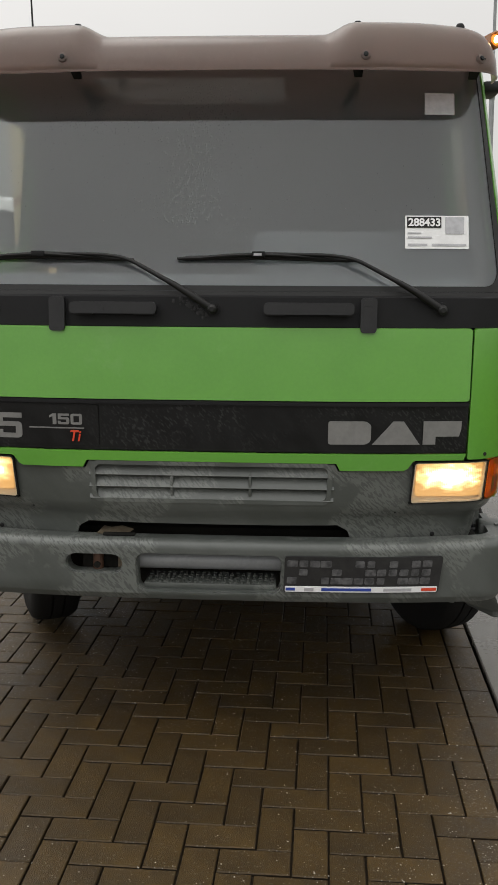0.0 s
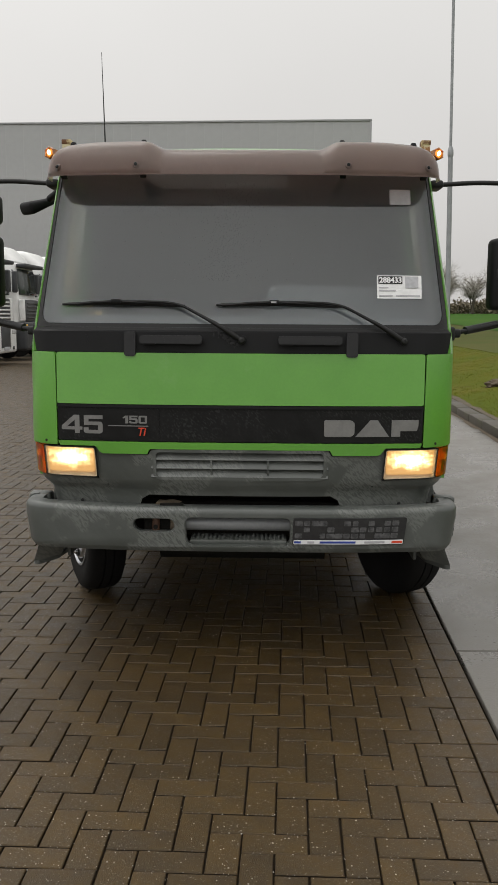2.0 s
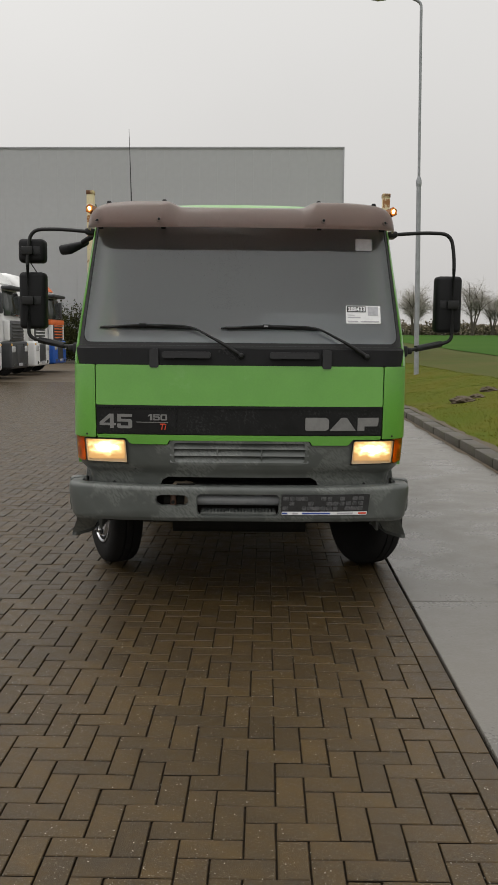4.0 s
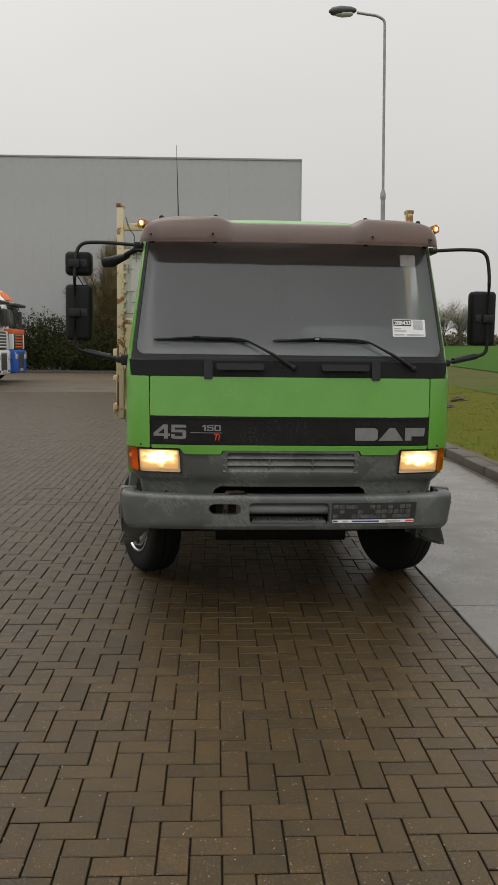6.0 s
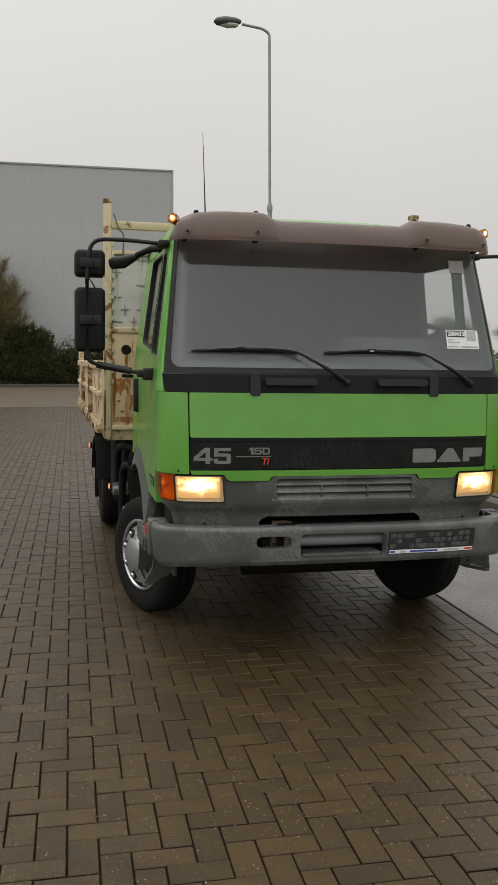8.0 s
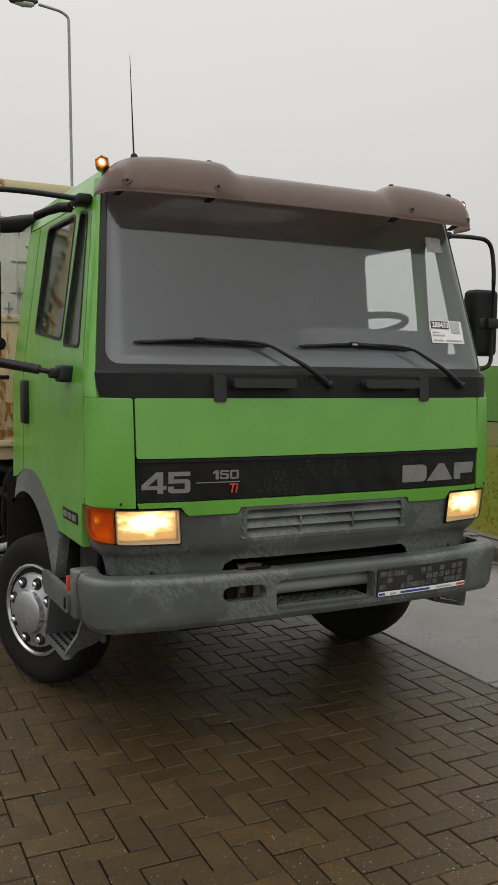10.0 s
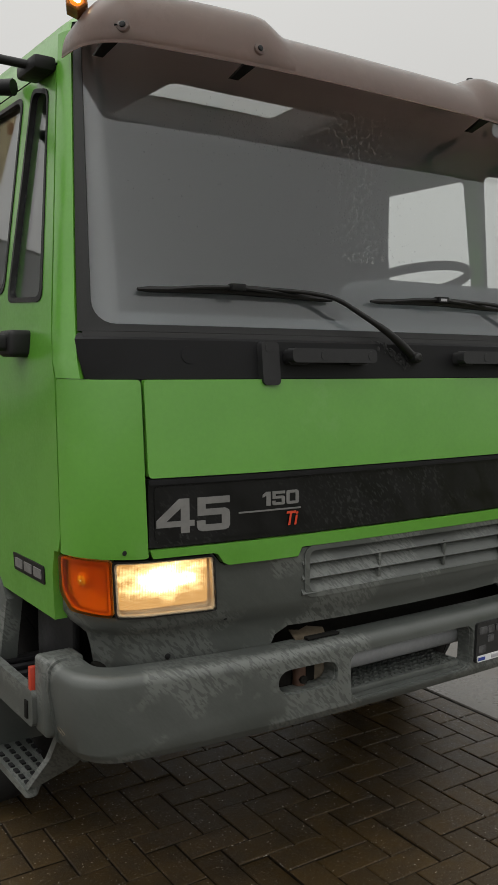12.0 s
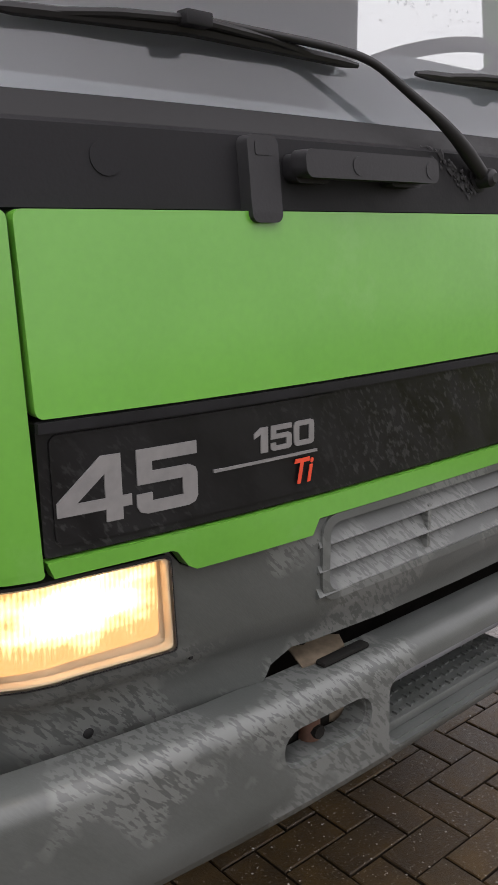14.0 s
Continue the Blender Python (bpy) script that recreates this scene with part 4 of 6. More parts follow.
fog = part("fog_lamp_bracket", box(-0.465, -0.290, 0.06, 0.09, 0.62, 0.74, 0.004), M_UNDER, bumper, "empty fog lamp bracket with bare metal")
part("bracket_metal", panel([(k * 0.012, w) for k, w in ((0, 0.640), (1, 0.640), (2, 0.640), (3, 0.640), (4, 0.640), (5, 0.644), (5, 0.712), (4, 0.716), (3, 0.716), (2, 0.716), (1, 0.716), (0, 0.712))], [],
                           lambda a, w, off: Vector((-0.352 + a, 0.062 - 0.35 * a + 9.0 * (a - 0.03) ** 2 + off, w)), 0.006), M_TAN, fog, "bent tan metal tab")
part("bracket_sleeve", tube([(-0.405, 0.045, 0.635), (-0.405, 0.045, 0.715)], 0.019, 12), M_RUSTTUBE, fog, "brown rusted tube")
part("bracket_bolt", revolve([(0.02, 0.012), (0.06, 0.012)], 8, axis="Y", centre=(-0.405, 0, 0.665)), M_UNDER, fog)
tread = part("front_step", box(-0.239, 0.228, 0.02, 0.16, 0.585, 0.605, 0.004), M_GREY, bumper, "black checker step tread")
stud = bmesh.new()
for i in range(22):
    for j in range(5):
        u, v = -0.225 + 0.0208 * i, 0.035 + 0.025 * j
        d = 0.006 if (i + j) % 2 else 0.003
        stud = box(u - d, u + d, v - 0.009 + d, v + 0.009 - d, 0.604, 0.609, bm=stud)
tagged(part("tread_studs", stud, M_GREY, tread, smooth=0), kind="stuff")
part("inner_beam", box(-0.95, 0.95, 0.20, 0.26, 0.58, 0.76, 0.02), M_UNDER, truck)
part("opening_bar", tube([(-0.30, 0.085, 0.672), (0.29, 0.085, 0.672)], 0.034, 14), M_POLE, bumper)
part("tow_clip", box(-0.385, -0.270, 0.030, 0.052, 0.769, 0.779, 0.004), M_UNDER, bumper)
torn = panel([(-0.41, 0.0), (-0.355, -0.006), (-0.30, 0.004), (-0.285, 0.030), (-0.33, 0.052), (-0.365, 0.040), (-0.395, 0.050)], [], lambda a, w, off: Vector((a, 0.058 + w, 0.772 + 0.25 * w - off)), 0.003)
part("torn_tag", torn, M_TAN, bumper, "torn tan plastic tag")

for sg in (-1, 1):
    fl = panel([(sg * 1.172, 0.556), (sg * 1.192, 0.556), (sg * 1.192, 0.800), (sg * 1.172, 0.800)], [], lambda a, w, off: bump_place(a, w, off - 0.007), 0.02, [sg * 1.177, sg * 1.187], [0.575, 0.62, 0.70, 0.738, 0.746, 0.754, 0.762, 0.77, 0.78])
    part("end_flange", fl, M_GREY, bumper)
    for a, w in ((1.135, 0.600), (1.150, 0.592)):
        part("scuff", panel([(sg * (a - 0.018), w + 0.004), (sg * (a + 0.015), w + 0.010), (sg * (a + 0.018), w + 0.013), (sg * (a - 0.016), w + 0.007)], [], lambda q, h, off: bump_place(q, h, off - 0.0012), 0.003), M_TAN, bumper, "brown scuff", smooth=0)

# number plate holder
plate = part("plate_holder", panel(rounded(0.238, 0.738, 0.596, 0.724, 0.008), [], lambda a, w, off: bump_place(a, w, off - 0.010), 0.012, CUT_FRONT), M_PLATE, truck, "empty black number plate holder with a printed strip")
random.seed(5)
for r0 in range(3):
    for c in range(13):
        u = 0.263 + 0.0355 * c
        wd = 0.012 + 0.006 * random.random()
        if random.random() < 0.78:
            part("plate_rib", panel(rounded(u - wd, u + wd, 0.628 + 0.030 * r0, 0.651 + 0.030 * r0, 0.003, 1), [], lambda a, w, off: bump_place(a, w, off - 0.0125), 0.004), M_PLATEGREY, plate, smooth=0)
strip = part("plate_strip", panel(rounded(0.243, 0.733, 0.599, 0.619, 0.003, 1), [], lambda a, w, off: bump_place(a, w, off - 0.0128), 0.004, CUT_FRONT), M_WHITE, plate, "white printed strip with bars")
for u0, u1, mm in ((0.245, 0.275, M_BLUE), (0.305, 0.335, M_PRINTGREY), (0.36, 0.52, M_BLUE), (0.56, 0.65, M_PRINTGREY), (0.682, 0.730, M_RED)):
    part("printed_bar", panel([(u0, 0.604), (u1, 0.604), (u1, 0.614), (u0, 0.614)], [], lambda a, w, off: bump_place(a, w, off - 0.0145), 0.003), mm, strip, smooth=0)

# sun visor: a thin smoked shell with raised ends and rounded corners, standing off the roof
VISOR = [(0.105 * (1 - math.cos(math.pi * k / 20)), 2.333 + 0.127 * math.sin(math.pi * k / 20)) for k in range(10)] + [(0.112, 2.462), (0.150, 2.463), (0.185, 2.460)]
VA = sorted(set([-1.185, 1.185, -1.14, 1.14] + [round(-1.1 + 0.05 * k, 3) for k in range(45)] + [s_ * x for s_ in (-1, 1) for x in (0.39, 0.41, 0.43, 0.45, 0.47, 0.875, 0.925, 0.975, 1.025)]))


def visor_shape(a, d, w):
    t = max(0.0, min(1.0, (abs(a) - 0.38) / 0.11))
    t = t * t * (3 - 2 * t)
    k = (w - 2.333) / 0.129
    q = max(0.0, min(1.0, (abs(a) - 0.80) / 0.28))
    q = q * q * (3 - 2 * q)
    rise = 0.036 * t - 0.024 * max(0.0, (abs(a) - 0.66) / 0.3) ** 2
    u, v = outline(a, 0.950, 0.114, 0.14, d * (1 - 0.42 * q) + 0.020 * (1 - t) * k, bow=0.046)
    return Vector((u, v, w + rise * k))


bm = bmesh.new()
rows_v = []
for a in VA:
    ring = [bm.verts.new(visor_shape(a, d, w)) for d, w in VISOR]
    ring += [bm.verts.new(visor_shape(a, d + 0.003, w - 0.003)) for d, w in reversed(VISOR)]
    rows_v.append(ring)
for i in range(len(rows_v) - 1):
    n = len(rows_v[i])
    for k in range(n):
        bm.faces.new((rows_v[i][k], rows_v[i][(k + 1) % n], rows_v[i + 1][(k + 1) % n], rows_v[i + 1][k]))
bm.faces.new(rows_v[0])
bm.faces.new(rows_v[-1])
visor = part("sun_visor", bm, M_VISOR, truck, "smoked brown plastic sun visor", smooth=50)
part("visor_edge", panel([(-1.183, 2.328), (1.183, 2.328), (1.183, 2.334), (-1.183, 2.334)], [], lambda a, w, off: visor_shape(a, off - 0.003, w), 0.006, CUT_ARC), M_VISOR, visor)
for sg in (-1, 1):
    for a, d, w in ((0.505, 0.145, 2.462), (0.527, 0.0035, 2.364), (0.88, 0.112, 2.462), (0.935, 0.0035, 2.364)):
        c = visor_shape(sg * a, d, w)
        if d > 0.1:
            b = revolve([(0.013, 0.005), (0.012, 0.010), (0.004, 0.015), (-0.006, 0.016)], 12, axis="Z")
            b.transform(Matrix.Translation(c))
            part("visor_bolt", b, M_DKPLAST, visor)
        else:
            turn_ = pose(0, 0, 0, -20, 0, 40 * sg if a > 0.9 else 0)
            b = revolve([(-0.005, 0.012), (-0.004, 0.0155), (0.006, 0.0165)], 16, axis="Y")
            b.transform(Matrix.Translation(c) @ turn_)
            wa = part("visor_washer", b, M_VISOR, visor)
            b = revolve([(-0.010, 0.004), (-0.009, 0.0075), (0.0, 0.0085)], 12, axis="Y")
            b.transform(Matrix.Translation(c) @ turn_)
            part("visor_bolt", b, M_DKPLAST, wa)
    for a in (0.50, 0.93):
        c = visor_shape(sg * a, 0.010, 2.366)
        e = on_glass(sg * a * 0.97, 2.338, 0.0)
        e = c.lerp(e, 0.8) + Vector((0, 0, -0.012))
        br = bmesh.new()
        pts = [c + Vector((-0.024, 0, 0)), c + Vector((0.024, 0, 0)), e + Vector((0.013, 0, 0)), e + Vector((-0.013, 0, 0))]
        q = [br.verts.new(p) for p in pts] + [br.verts.new(p + Vector((0, 0.012, 0.004))) for p in pts]
        for f in ((0, 1, 2, 3), (7, 6, 5, 4), (0, 4, 5, 1), (1, 5, 6, 2), (2, 6, 7, 3), (3, 7, 4, 0)):
            br.faces.new([q[x] for x in f])
        part("visor_bracket", br, M_BLACK, visor, smooth=0)

# beacons, aerial
for sg in (-1, 1):
    c = Vector((sg * 0.930, 0.322, 2.452))
    tilt_ = Matrix.Translation(c) @ pose(0, 0, 0, -8, sg * 35, sg * 20)
    bm = revolve([(0.030, 0.020), (0.020, 0.031), (-0.030, 0.031), (-0.033, 0.026), (-0.026, 0.021)], 6, axis="Y")
    bm.transform(tilt_)
    bc = part("corner_lamp", bm, M_AMBERBODY, truck, "amber lit roof corner lamp", smooth=20)
    bm = revolve([(-0.024, 0.0205), (-0.029, 0.016), (-0.033, 0.008)], 12, axis="Y")
    bm.transform(tilt_)
    part("lamp_lens", bm, M_BEACON, bc)
    bm = revolve([(-0.0325, 0.010), (-0.0345, 0.007), (-0.0350, 0.002)], 12, axis="Y")
    bm.transform(tilt_ @ Matrix.Diagonal((1, 1, 1.5, 1)))
    part("lamp_filament", bm, M_HOT, bc)
base = Vector((-0.713, 0.55, 2.455))
part("aerial", tube([base, base + Vector((0, 0, 0.05)), base + Vector((-0.016, 0.02, 0.54))], 0.003, 6, radii=[0.012, 0.0045, 0.0013]), M_BLACK, truck, "thin black whip aerial")

# cab roof, back wall and floor
bm = bmesh.new()
rings = []
for w, off in ((2.34, 0.0), (2.445, 0.012), (2.465, 0.035), (2.480, 0.07), (2.486, 0.12)):
    ring = []
    for a in [-1.11] + [-x for x in ARC[:0:-1]] + CUT_FRONT + ARC[1:] + [1.11]:
        ww = max(w, 2.442) if abs(a) < 1.03 else w
        u, v = outline(a, side_u(min(ww, 2.44)), front_v(min(ww, 2.44)), corner_r(ww), off)
        ring.append(bm.verts.new((u, v, ww + (0.003 if w > 2.4 else 0))))
    uu = side_u(min(w, 2.44)) - off
    for u, v in ((uu, 1.56), (uu - 0.06, 1.62 - off * 0.5), (-uu + 0.06, 1.62 - off * 0.5), (-uu, 1.56)):
        ring.append(bm.verts.new((u, v, w)))
    rings.append(ring)
for i in range(len(rings) - 1):
    n = len(rings[i])
    for k in range(n):
        bm.faces.new((rings[i][k], rings[i][(k + 1) % n], rings[i + 1][(k + 1) % n], rings[i + 1][k]))
roof = part("roof", bm, M_GREEN, truck, "green cab roof", smooth=45)
bm = bmesh.new()
grid = []
for i in range(25):
    k = i / 12 - 1
    row = []
    for j in range(17):
        q = j / 16
        row.append(bm.verts.new((0.80 * k, 0.42 + 0.05 * k * k + (1.14 - 0.05 * k * k) * q, 2.484 + 0.060 * (1 - abs(k) ** 3.0) * math.sin(math.pi * q ** 0.8) ** 0.7)))
    grid.append(row)
for i in range(24):
    for j in range(16):
        # left open for the hatch
        if not (4 <= i < 16 and 2 <= j < 10):
            bm.faces.new((grid[i][j], grid[i + 1][j], grid[i + 1][j + 1], grid[i][j + 1]))
part("roof_crown", bm, M_GREEN, roof)
HX0, HX1, HV0, HV1 = -0.505, 0.225, 0.580, 1.110
part("headlining", panel([(-0.90, 0.46), (0.90, 0.46), (0.90, 1.56), (-0.90, 1.56)], [rounded(HX0, HX1, HV0, HV1, 0.03)], lambda x, v, off: Vector((x, v, 2.40 + off)), 0.02), M_INTERIOR, truck)
hatch = part("roof_hatch", panel(rounded(HX0 - 0.045, HX1 + 0.06, HV0 - 0.02, HV1 + 0.04, 0.03), [rounded(HX0 + 0.004, HX1 - 0.004, HV0 + 0.004, HV1 - 0.004, 0.03)], lambda x, v, off: Vector((x, v, 2.418 + off)), 0.098), M_INTERIOR, roof, "clear hatch in the cab roof")
hp = part("hatch_pane", box(HX0, HX1, HV0, HV1, 2.508, 2.513), M_SIDEGLASS, hatch)
hp.visible_shadow = False
part("back_wall", box(-0.93, 0.93, 1.585, 1.62, 0.92, 2.42, 0.01), M_GREEN, truck)
for sg in (-1, 1):
    part("pillar_lining", panel([(sg * 0.895, 1.60), (sg * 1.012, 1.60), (sg * 1.012, 2.43), (sg * 0.895, 2.43)], [], cab_at(0.045), 0.02, CUT_ARC, [1.7, 2.0, 2.3]), M_INTERIOR, truck)
    part("pillar_trim", box(*sorted((sg * 0.885, sg * 0.903)), 1.10, 1.558, 1.70, 2.40, 0.006), M_INTERIOR, truck)
part("back_lining", box(-0.936, 0.936, 1.56, 1.582, 0.98, 2.41), M_INTERIOR, truck)
part("cab_floor", box(-0.92, 0.92, 0.26, 1.58, 0.90, 0.95), M_UNDER, truck)
part("bulkhead", box(-0.62, 0.62, 0.12, 0.15, 0.86, 1.52), M_UNDER, truck)

# doors
ARCH = (1.20, 0.40)


def arch_points(r, a0, a1, n=12):
    return [(ARCH[0] + r * math.cos(radians(a0 + (a1 - a0) * k / n)), ARCH[1] + r * math.sin(radians(a0 + (a1 - a0) * k / n))) for k in range(n + 1)]


def side_panels(sg):
    front = [(seam_v(w) + (0.030 if w < 1.062 else 0.006), w) for w in (0.872, 1.0, 1.0605, 1.0625, 1.1, 1.5, 1.63, 1.8, 2.0, 2.2, 2.335)]
    arch = [p for p in arch_points(0.70, 137, 78) if p[0] < 1.36]
    outer = front + [(1.35, 2.335), (1.35, arch[-1][1] + 0.002)] + arch[::-1] + [(0.70, 0.885)]
    quarter = round_poly([(0.362, 1.700), (0.630, 1.711), (0.612, 2.312), (0.482, 2.282)], 0.035)
    main = round_poly([(0.664, 1.735), (1.20, 1.783), (1.183, 2.312), (0.676, 2.308)], 0.045)
    door = part("cab_door", panel(outer, [quarter, main], side_at(sg), 0.035, [0.5, 0.8, 1.1], [1.55, 1.70]), M_GREEN, truck, "green cab door with two windows")
    for nm, poly in (("quarter_light", quarter), ("door_window", main)):
        g = part(nm, panel(poly, [], side_at(sg, 0.014), 0.004), M_SIDEGLASS, door, smooth=0)
        g.visible_shadow = False
        c = Vector((sum(p[0] for p in poly) / len(poly), sum(p[1] for p in poly) / len(poly)))
        inner = [(c.x + (p[0] - c.x) * (0.88 if nm == "quarter_light" else 0.955), c.y + (p[1] - c.y) * 0.955) for p in poly]
        part("window_seal", panel(poly, [inner], side_at(sg, -0.003), 0.02), M_BLACK, door)
    bpan = [(1.362, 2.335), (1.60, 2.335), (1.60, 1.02), (1.50, 1.035)] + [p for p in arch_points(0.70, 62, 77, 5) if p[0] > 1.362] + [(1.362, 1.085)]
    part("side_panel", panel(bpan, [], side_at(sg), 0.03, [], [1.55, 1.70]), M_GREEN, truck)
    # lower corner between lamp surround and door
    flare = arch_points(0.705, 141, 62, 16) + arch_points(0.585, 62, 158, 16) + [(0.650, 0.605), (0.648, 0.70)]
    part("wheel_arch", panel(flare, [], lambda v, w, off: Vector((sg * (1.055 - off - 0.25 * max(0, math.hypot(v - ARCH[0], w - ARCH[1]) - 0.60)), v, w)), 0.05, [0.7, 0.9, 1.1, 1.3, 1.5]), M_GREY, truck, "grey plastic wheel arch flare")
    part("arch_liner", box(*sorted((sg * 0.70, sg * 0.98)), 0.62, 1.78, 0.93, 1.06, 0.02), M_UNDER, truck)
    # door handle recess and pull
    part("door_handle", box(*sorted((sg * 1.012, sg * 1.062)), 1.22, 1.30, 1.33, 1.55, 0.01), M_BLACK, door)
    # hinge bracket of the lower mirror arm
    mh = part("mirror_hinge", box(*sorted((sg * 1.012, sg * 1.085)), 0.425, 0.520, 1.556, 1.628, 0.014, 3), M_BLACK, truck)
    part("hinge_cap", box(*sorted((sg * 1.060, sg * 1.118)), 0.448, 0.500, 1.572, 1.616, 0.012, 3), M_BLACK, mh)
    part("mirror_mount", box(*sorted((sg * 0.935, sg * 1.0)), 0.44, 0.58, 2.315, 2.355, 0.012), M_BLACK, truck)
    # Darker than the grey plastic round it: recess shade put into the material.
    part("lower_corner_panel", box(*sorted((sg * 0.905, sg * 0.93)), 0.40, 0.665, 0.66, 0.95, 0.008), M_TRIM, truck)
    # badge on the door: plain bars
    if sg < 0:
        bd = part("door_badge", panel(rounded(0.335, 0.565, 0.955, 1.005, 0.006), [], side_at(sg, -0.003), 0.006), M_BLACK, door)
        for k in range(3):
            part("badge_bar", panel(rounded(0.352 + 0.07 * k, 0.406 + 0.07 * k, 0.967, 0.993, 0.003), [], side_at(sg, -0.006), 0.004), M_LETTER, bd, smooth=0)
    # steps: bumper end cap, ribbed upper tread with its fascia, and the moulded lower step
    X = lambda lo, hi: sorted((sg * lo, sg * hi))
    # The near-black material carries the shade inside the step recess.
    part("step_well", box(*X(0.80, 0.85), 0.24, 0.80, 0.50, 0.90, 0.01), M_UNDER, truck)
    part("bumper_end_cap", box(*X(0.965, 1.075), 0.236, 0.318, 0.575, 0.784, 0.014, 3), M_GREY, truck)
    part("reflector_strip", box(*X(1.056, 1.086), 0.312, 0.330, 0.655, 0.748, 0.003), M_REDREF, truck)
    st = part("upper_step", box(*X(0.84, 1.07), 0.29, 0.72, 0.630, 0.650, 0.004), M_DKPLAST, truck)
    sd = bmesh.new()
    for i in range(6):
        sd = box(*X(0.855, 1.06), 0.325 + 0.062 * i, 0.350 + 0.062 * i, 0.648, 0.664, 0.005, 2, bm=sd)
    tagged(part("step_ribs", sd, M_DKPLAST, st), kind="stuff")
    fas = round_poly([(0.295, 0.590), (0.700, 0.590), (0.745, 0.640), (0.735, 0.690), (0.295, 0.686)], 0.02)
    part("step_fascia", panel(fas, [], lambda v, w, off: Vector((sg * (1.088 - off), v, w)), 0.025), M_GREY, truck)
    part("fascia_clip", box(*X(1.086, 1.093), 0.325, 0.345, 0.605, 0.655, 0.003), M_UNDER, truck)
    lift = lambda x: 0.06 * max(0.0, (1.085 - x) / 0.2)
    fr_ = panel(round_poly([(0.86, 0.0), (1.040, 0.0), (1.046, 0.55), (1.090, 1.0), (0.945, 1.0), (0.90, 0.55)], 0.03), [], lambda x, k, off: Vector((sg * x, 0.215 + 0.135 * k + off, 0.605 - 0.213 * k + lift(x) * k)), 0.025, [0.92, 0.95, 1.0, 1.04], [0.35, 0.7])
    ls = part("lower_step", panel(round_poly([(0.345, 1.060), (0.470, 0.985), (0.672, 0.955), (0.672, 1.090), (0.345, 1.090)], 0.012), [], lambda v, x, off: Vector((sg * x, v, 0.400 - off)), 0.022), M_GREY, truck, "grey studded lower step")
    part("step_front", fr_, M_GREY, ls)
    part("step_back", panel(round_poly([(0.90, 0.0), (1.085, 0.0), (1.088, 1.0), (0.90, 1.0)], 0.02), [], lambda x, k, off: Vector((sg * x, 0.600 + 0.07 * k + off, 0.595 - 0.20 * k)), 0.02), M_GREY, ls)
    part("step_inner", box(*X(0.895, 0.915), 0.37, 0.655, 0.42, 0.60, 0.006), M_GREY, ls)
    sd = bmesh.new()
    for i in range(5):
        for j in range(7):
            x, v = 0.94 + 0.033 * i, 0.385 + 0.042 * j
            if x < max(0.965, 1.075 - 0.6 * (v - 0.345)):
                continue
            sd = box(*X(x - 0.006, x + 0.006), v - 0.012, v + 0.012, 0.398, 0.405, bm=sd)
    tagged(part("step_studs", sd, M_DKPLAST, ls, smooth=0), kind="stuff")


side_panels(-1)
side_panels(1)


# mirrors
def mirror_set(sg, double):
    arm = tube(bend([(sg * 0.97, 0.50, 2.338), (sg * 1.20, 0.56, 2.36), (sg * 1.37, 0.565, 2.355), (sg * 1.395, 0.558, 2.20), (sg * 1.395, 0.558, 1.66), (sg * 1.30, 0.562, 1.635), (sg * 1.085, 0.475, 1.595)], 0.09), 0.012, 10)
    mr = part("mirror_arm", arm, M_BLACK, truck, "black tubular mirror arm")
    part("arm_sleeve", tube([(sg * 1.335, 0.60, 1.642), (sg * 1.15, 0.508, 1.608)], 0.021, 12), M_TRIM, mr)
    boxes = [(1.285, 1.465, 1.715, 2.085)] + ([(1.285, 1.465, 2.145, 2.300)] if double else [])
    for u0, u1, w0, w1 in boxes:
        b = box(*sorted((sg * u0, sg * u1)), 0.575, 0.685, w0, w1, 0.028, 3)
        for v in b.verts:
            k = (0.685 - v.co.y) / 0.11
            v.co.x = sg * (u0 + u1) / 2 + (v.co.x - sg * (u0 + u1) / 2) * (1 - 0.06 * k)
        hs = part("mirror_housing", b, M_DKPLAST, truck, "black plastic mirror housing")
        part("mirror_glass", box(*sorted((sg * (u0 + 0.012), sg * (u1 - 0.012))), 0.685, 0.689, w0 + 0.015, w1 - 0.015, 0.0015, 1), M_CHROME, hs)
        wc = (w0 + w1) / 2
        part("mirror_clamp", box(*sorted((sg * 1.36, sg * 1.435)), 0.545, 0.58, wc - 0.03, wc + 0.025, 0.006), M_BLACK, hs)
        part("housing_recess", box(*sorted((sg * 1.315, sg * 1.375)), 0.570, 0.578, wc - 0.028, wc + 0.026, 0.003), M_TRIM, hs)
    if double:
        part("mirror_cable", tube(bend([(sg * 1.39, 0.61, 2.15), (sg * 1.365, 0.60, 2.115), (sg * 1.345, 0.61, 2.08)], 0.03), 0.004, 6), M_BLACK, mr)


mirror_set(-1, True)
mirror_set(1, False)
km = box(-0.115, 0.085, -0.060, 0.060, -0.028, 0.028, 0.020, 3)
for v in km.verts:
    k = (v.co.x + 0.115) / 0.2
    v.co.z *= 1.25 - 0.75 * k * k
    v.co.y *= 1.1 - 0.5 * k * k
km.transform(pose(-1.135, 0.905, 2.288, 0, -20, 45))
km = tube([(-0.962, 0.70, 2.335), (-1.00, 0.745, 2.338), (-1.04, 0.80, 2.325), (-1.08, 0.85, 2.308)], 0.016, 10, bm=km, radii=[0.024, 0.022, 0.018, 0.020])
part("kerb_mirror", km, M_DKPLAST, truck, "black kerb mirror")

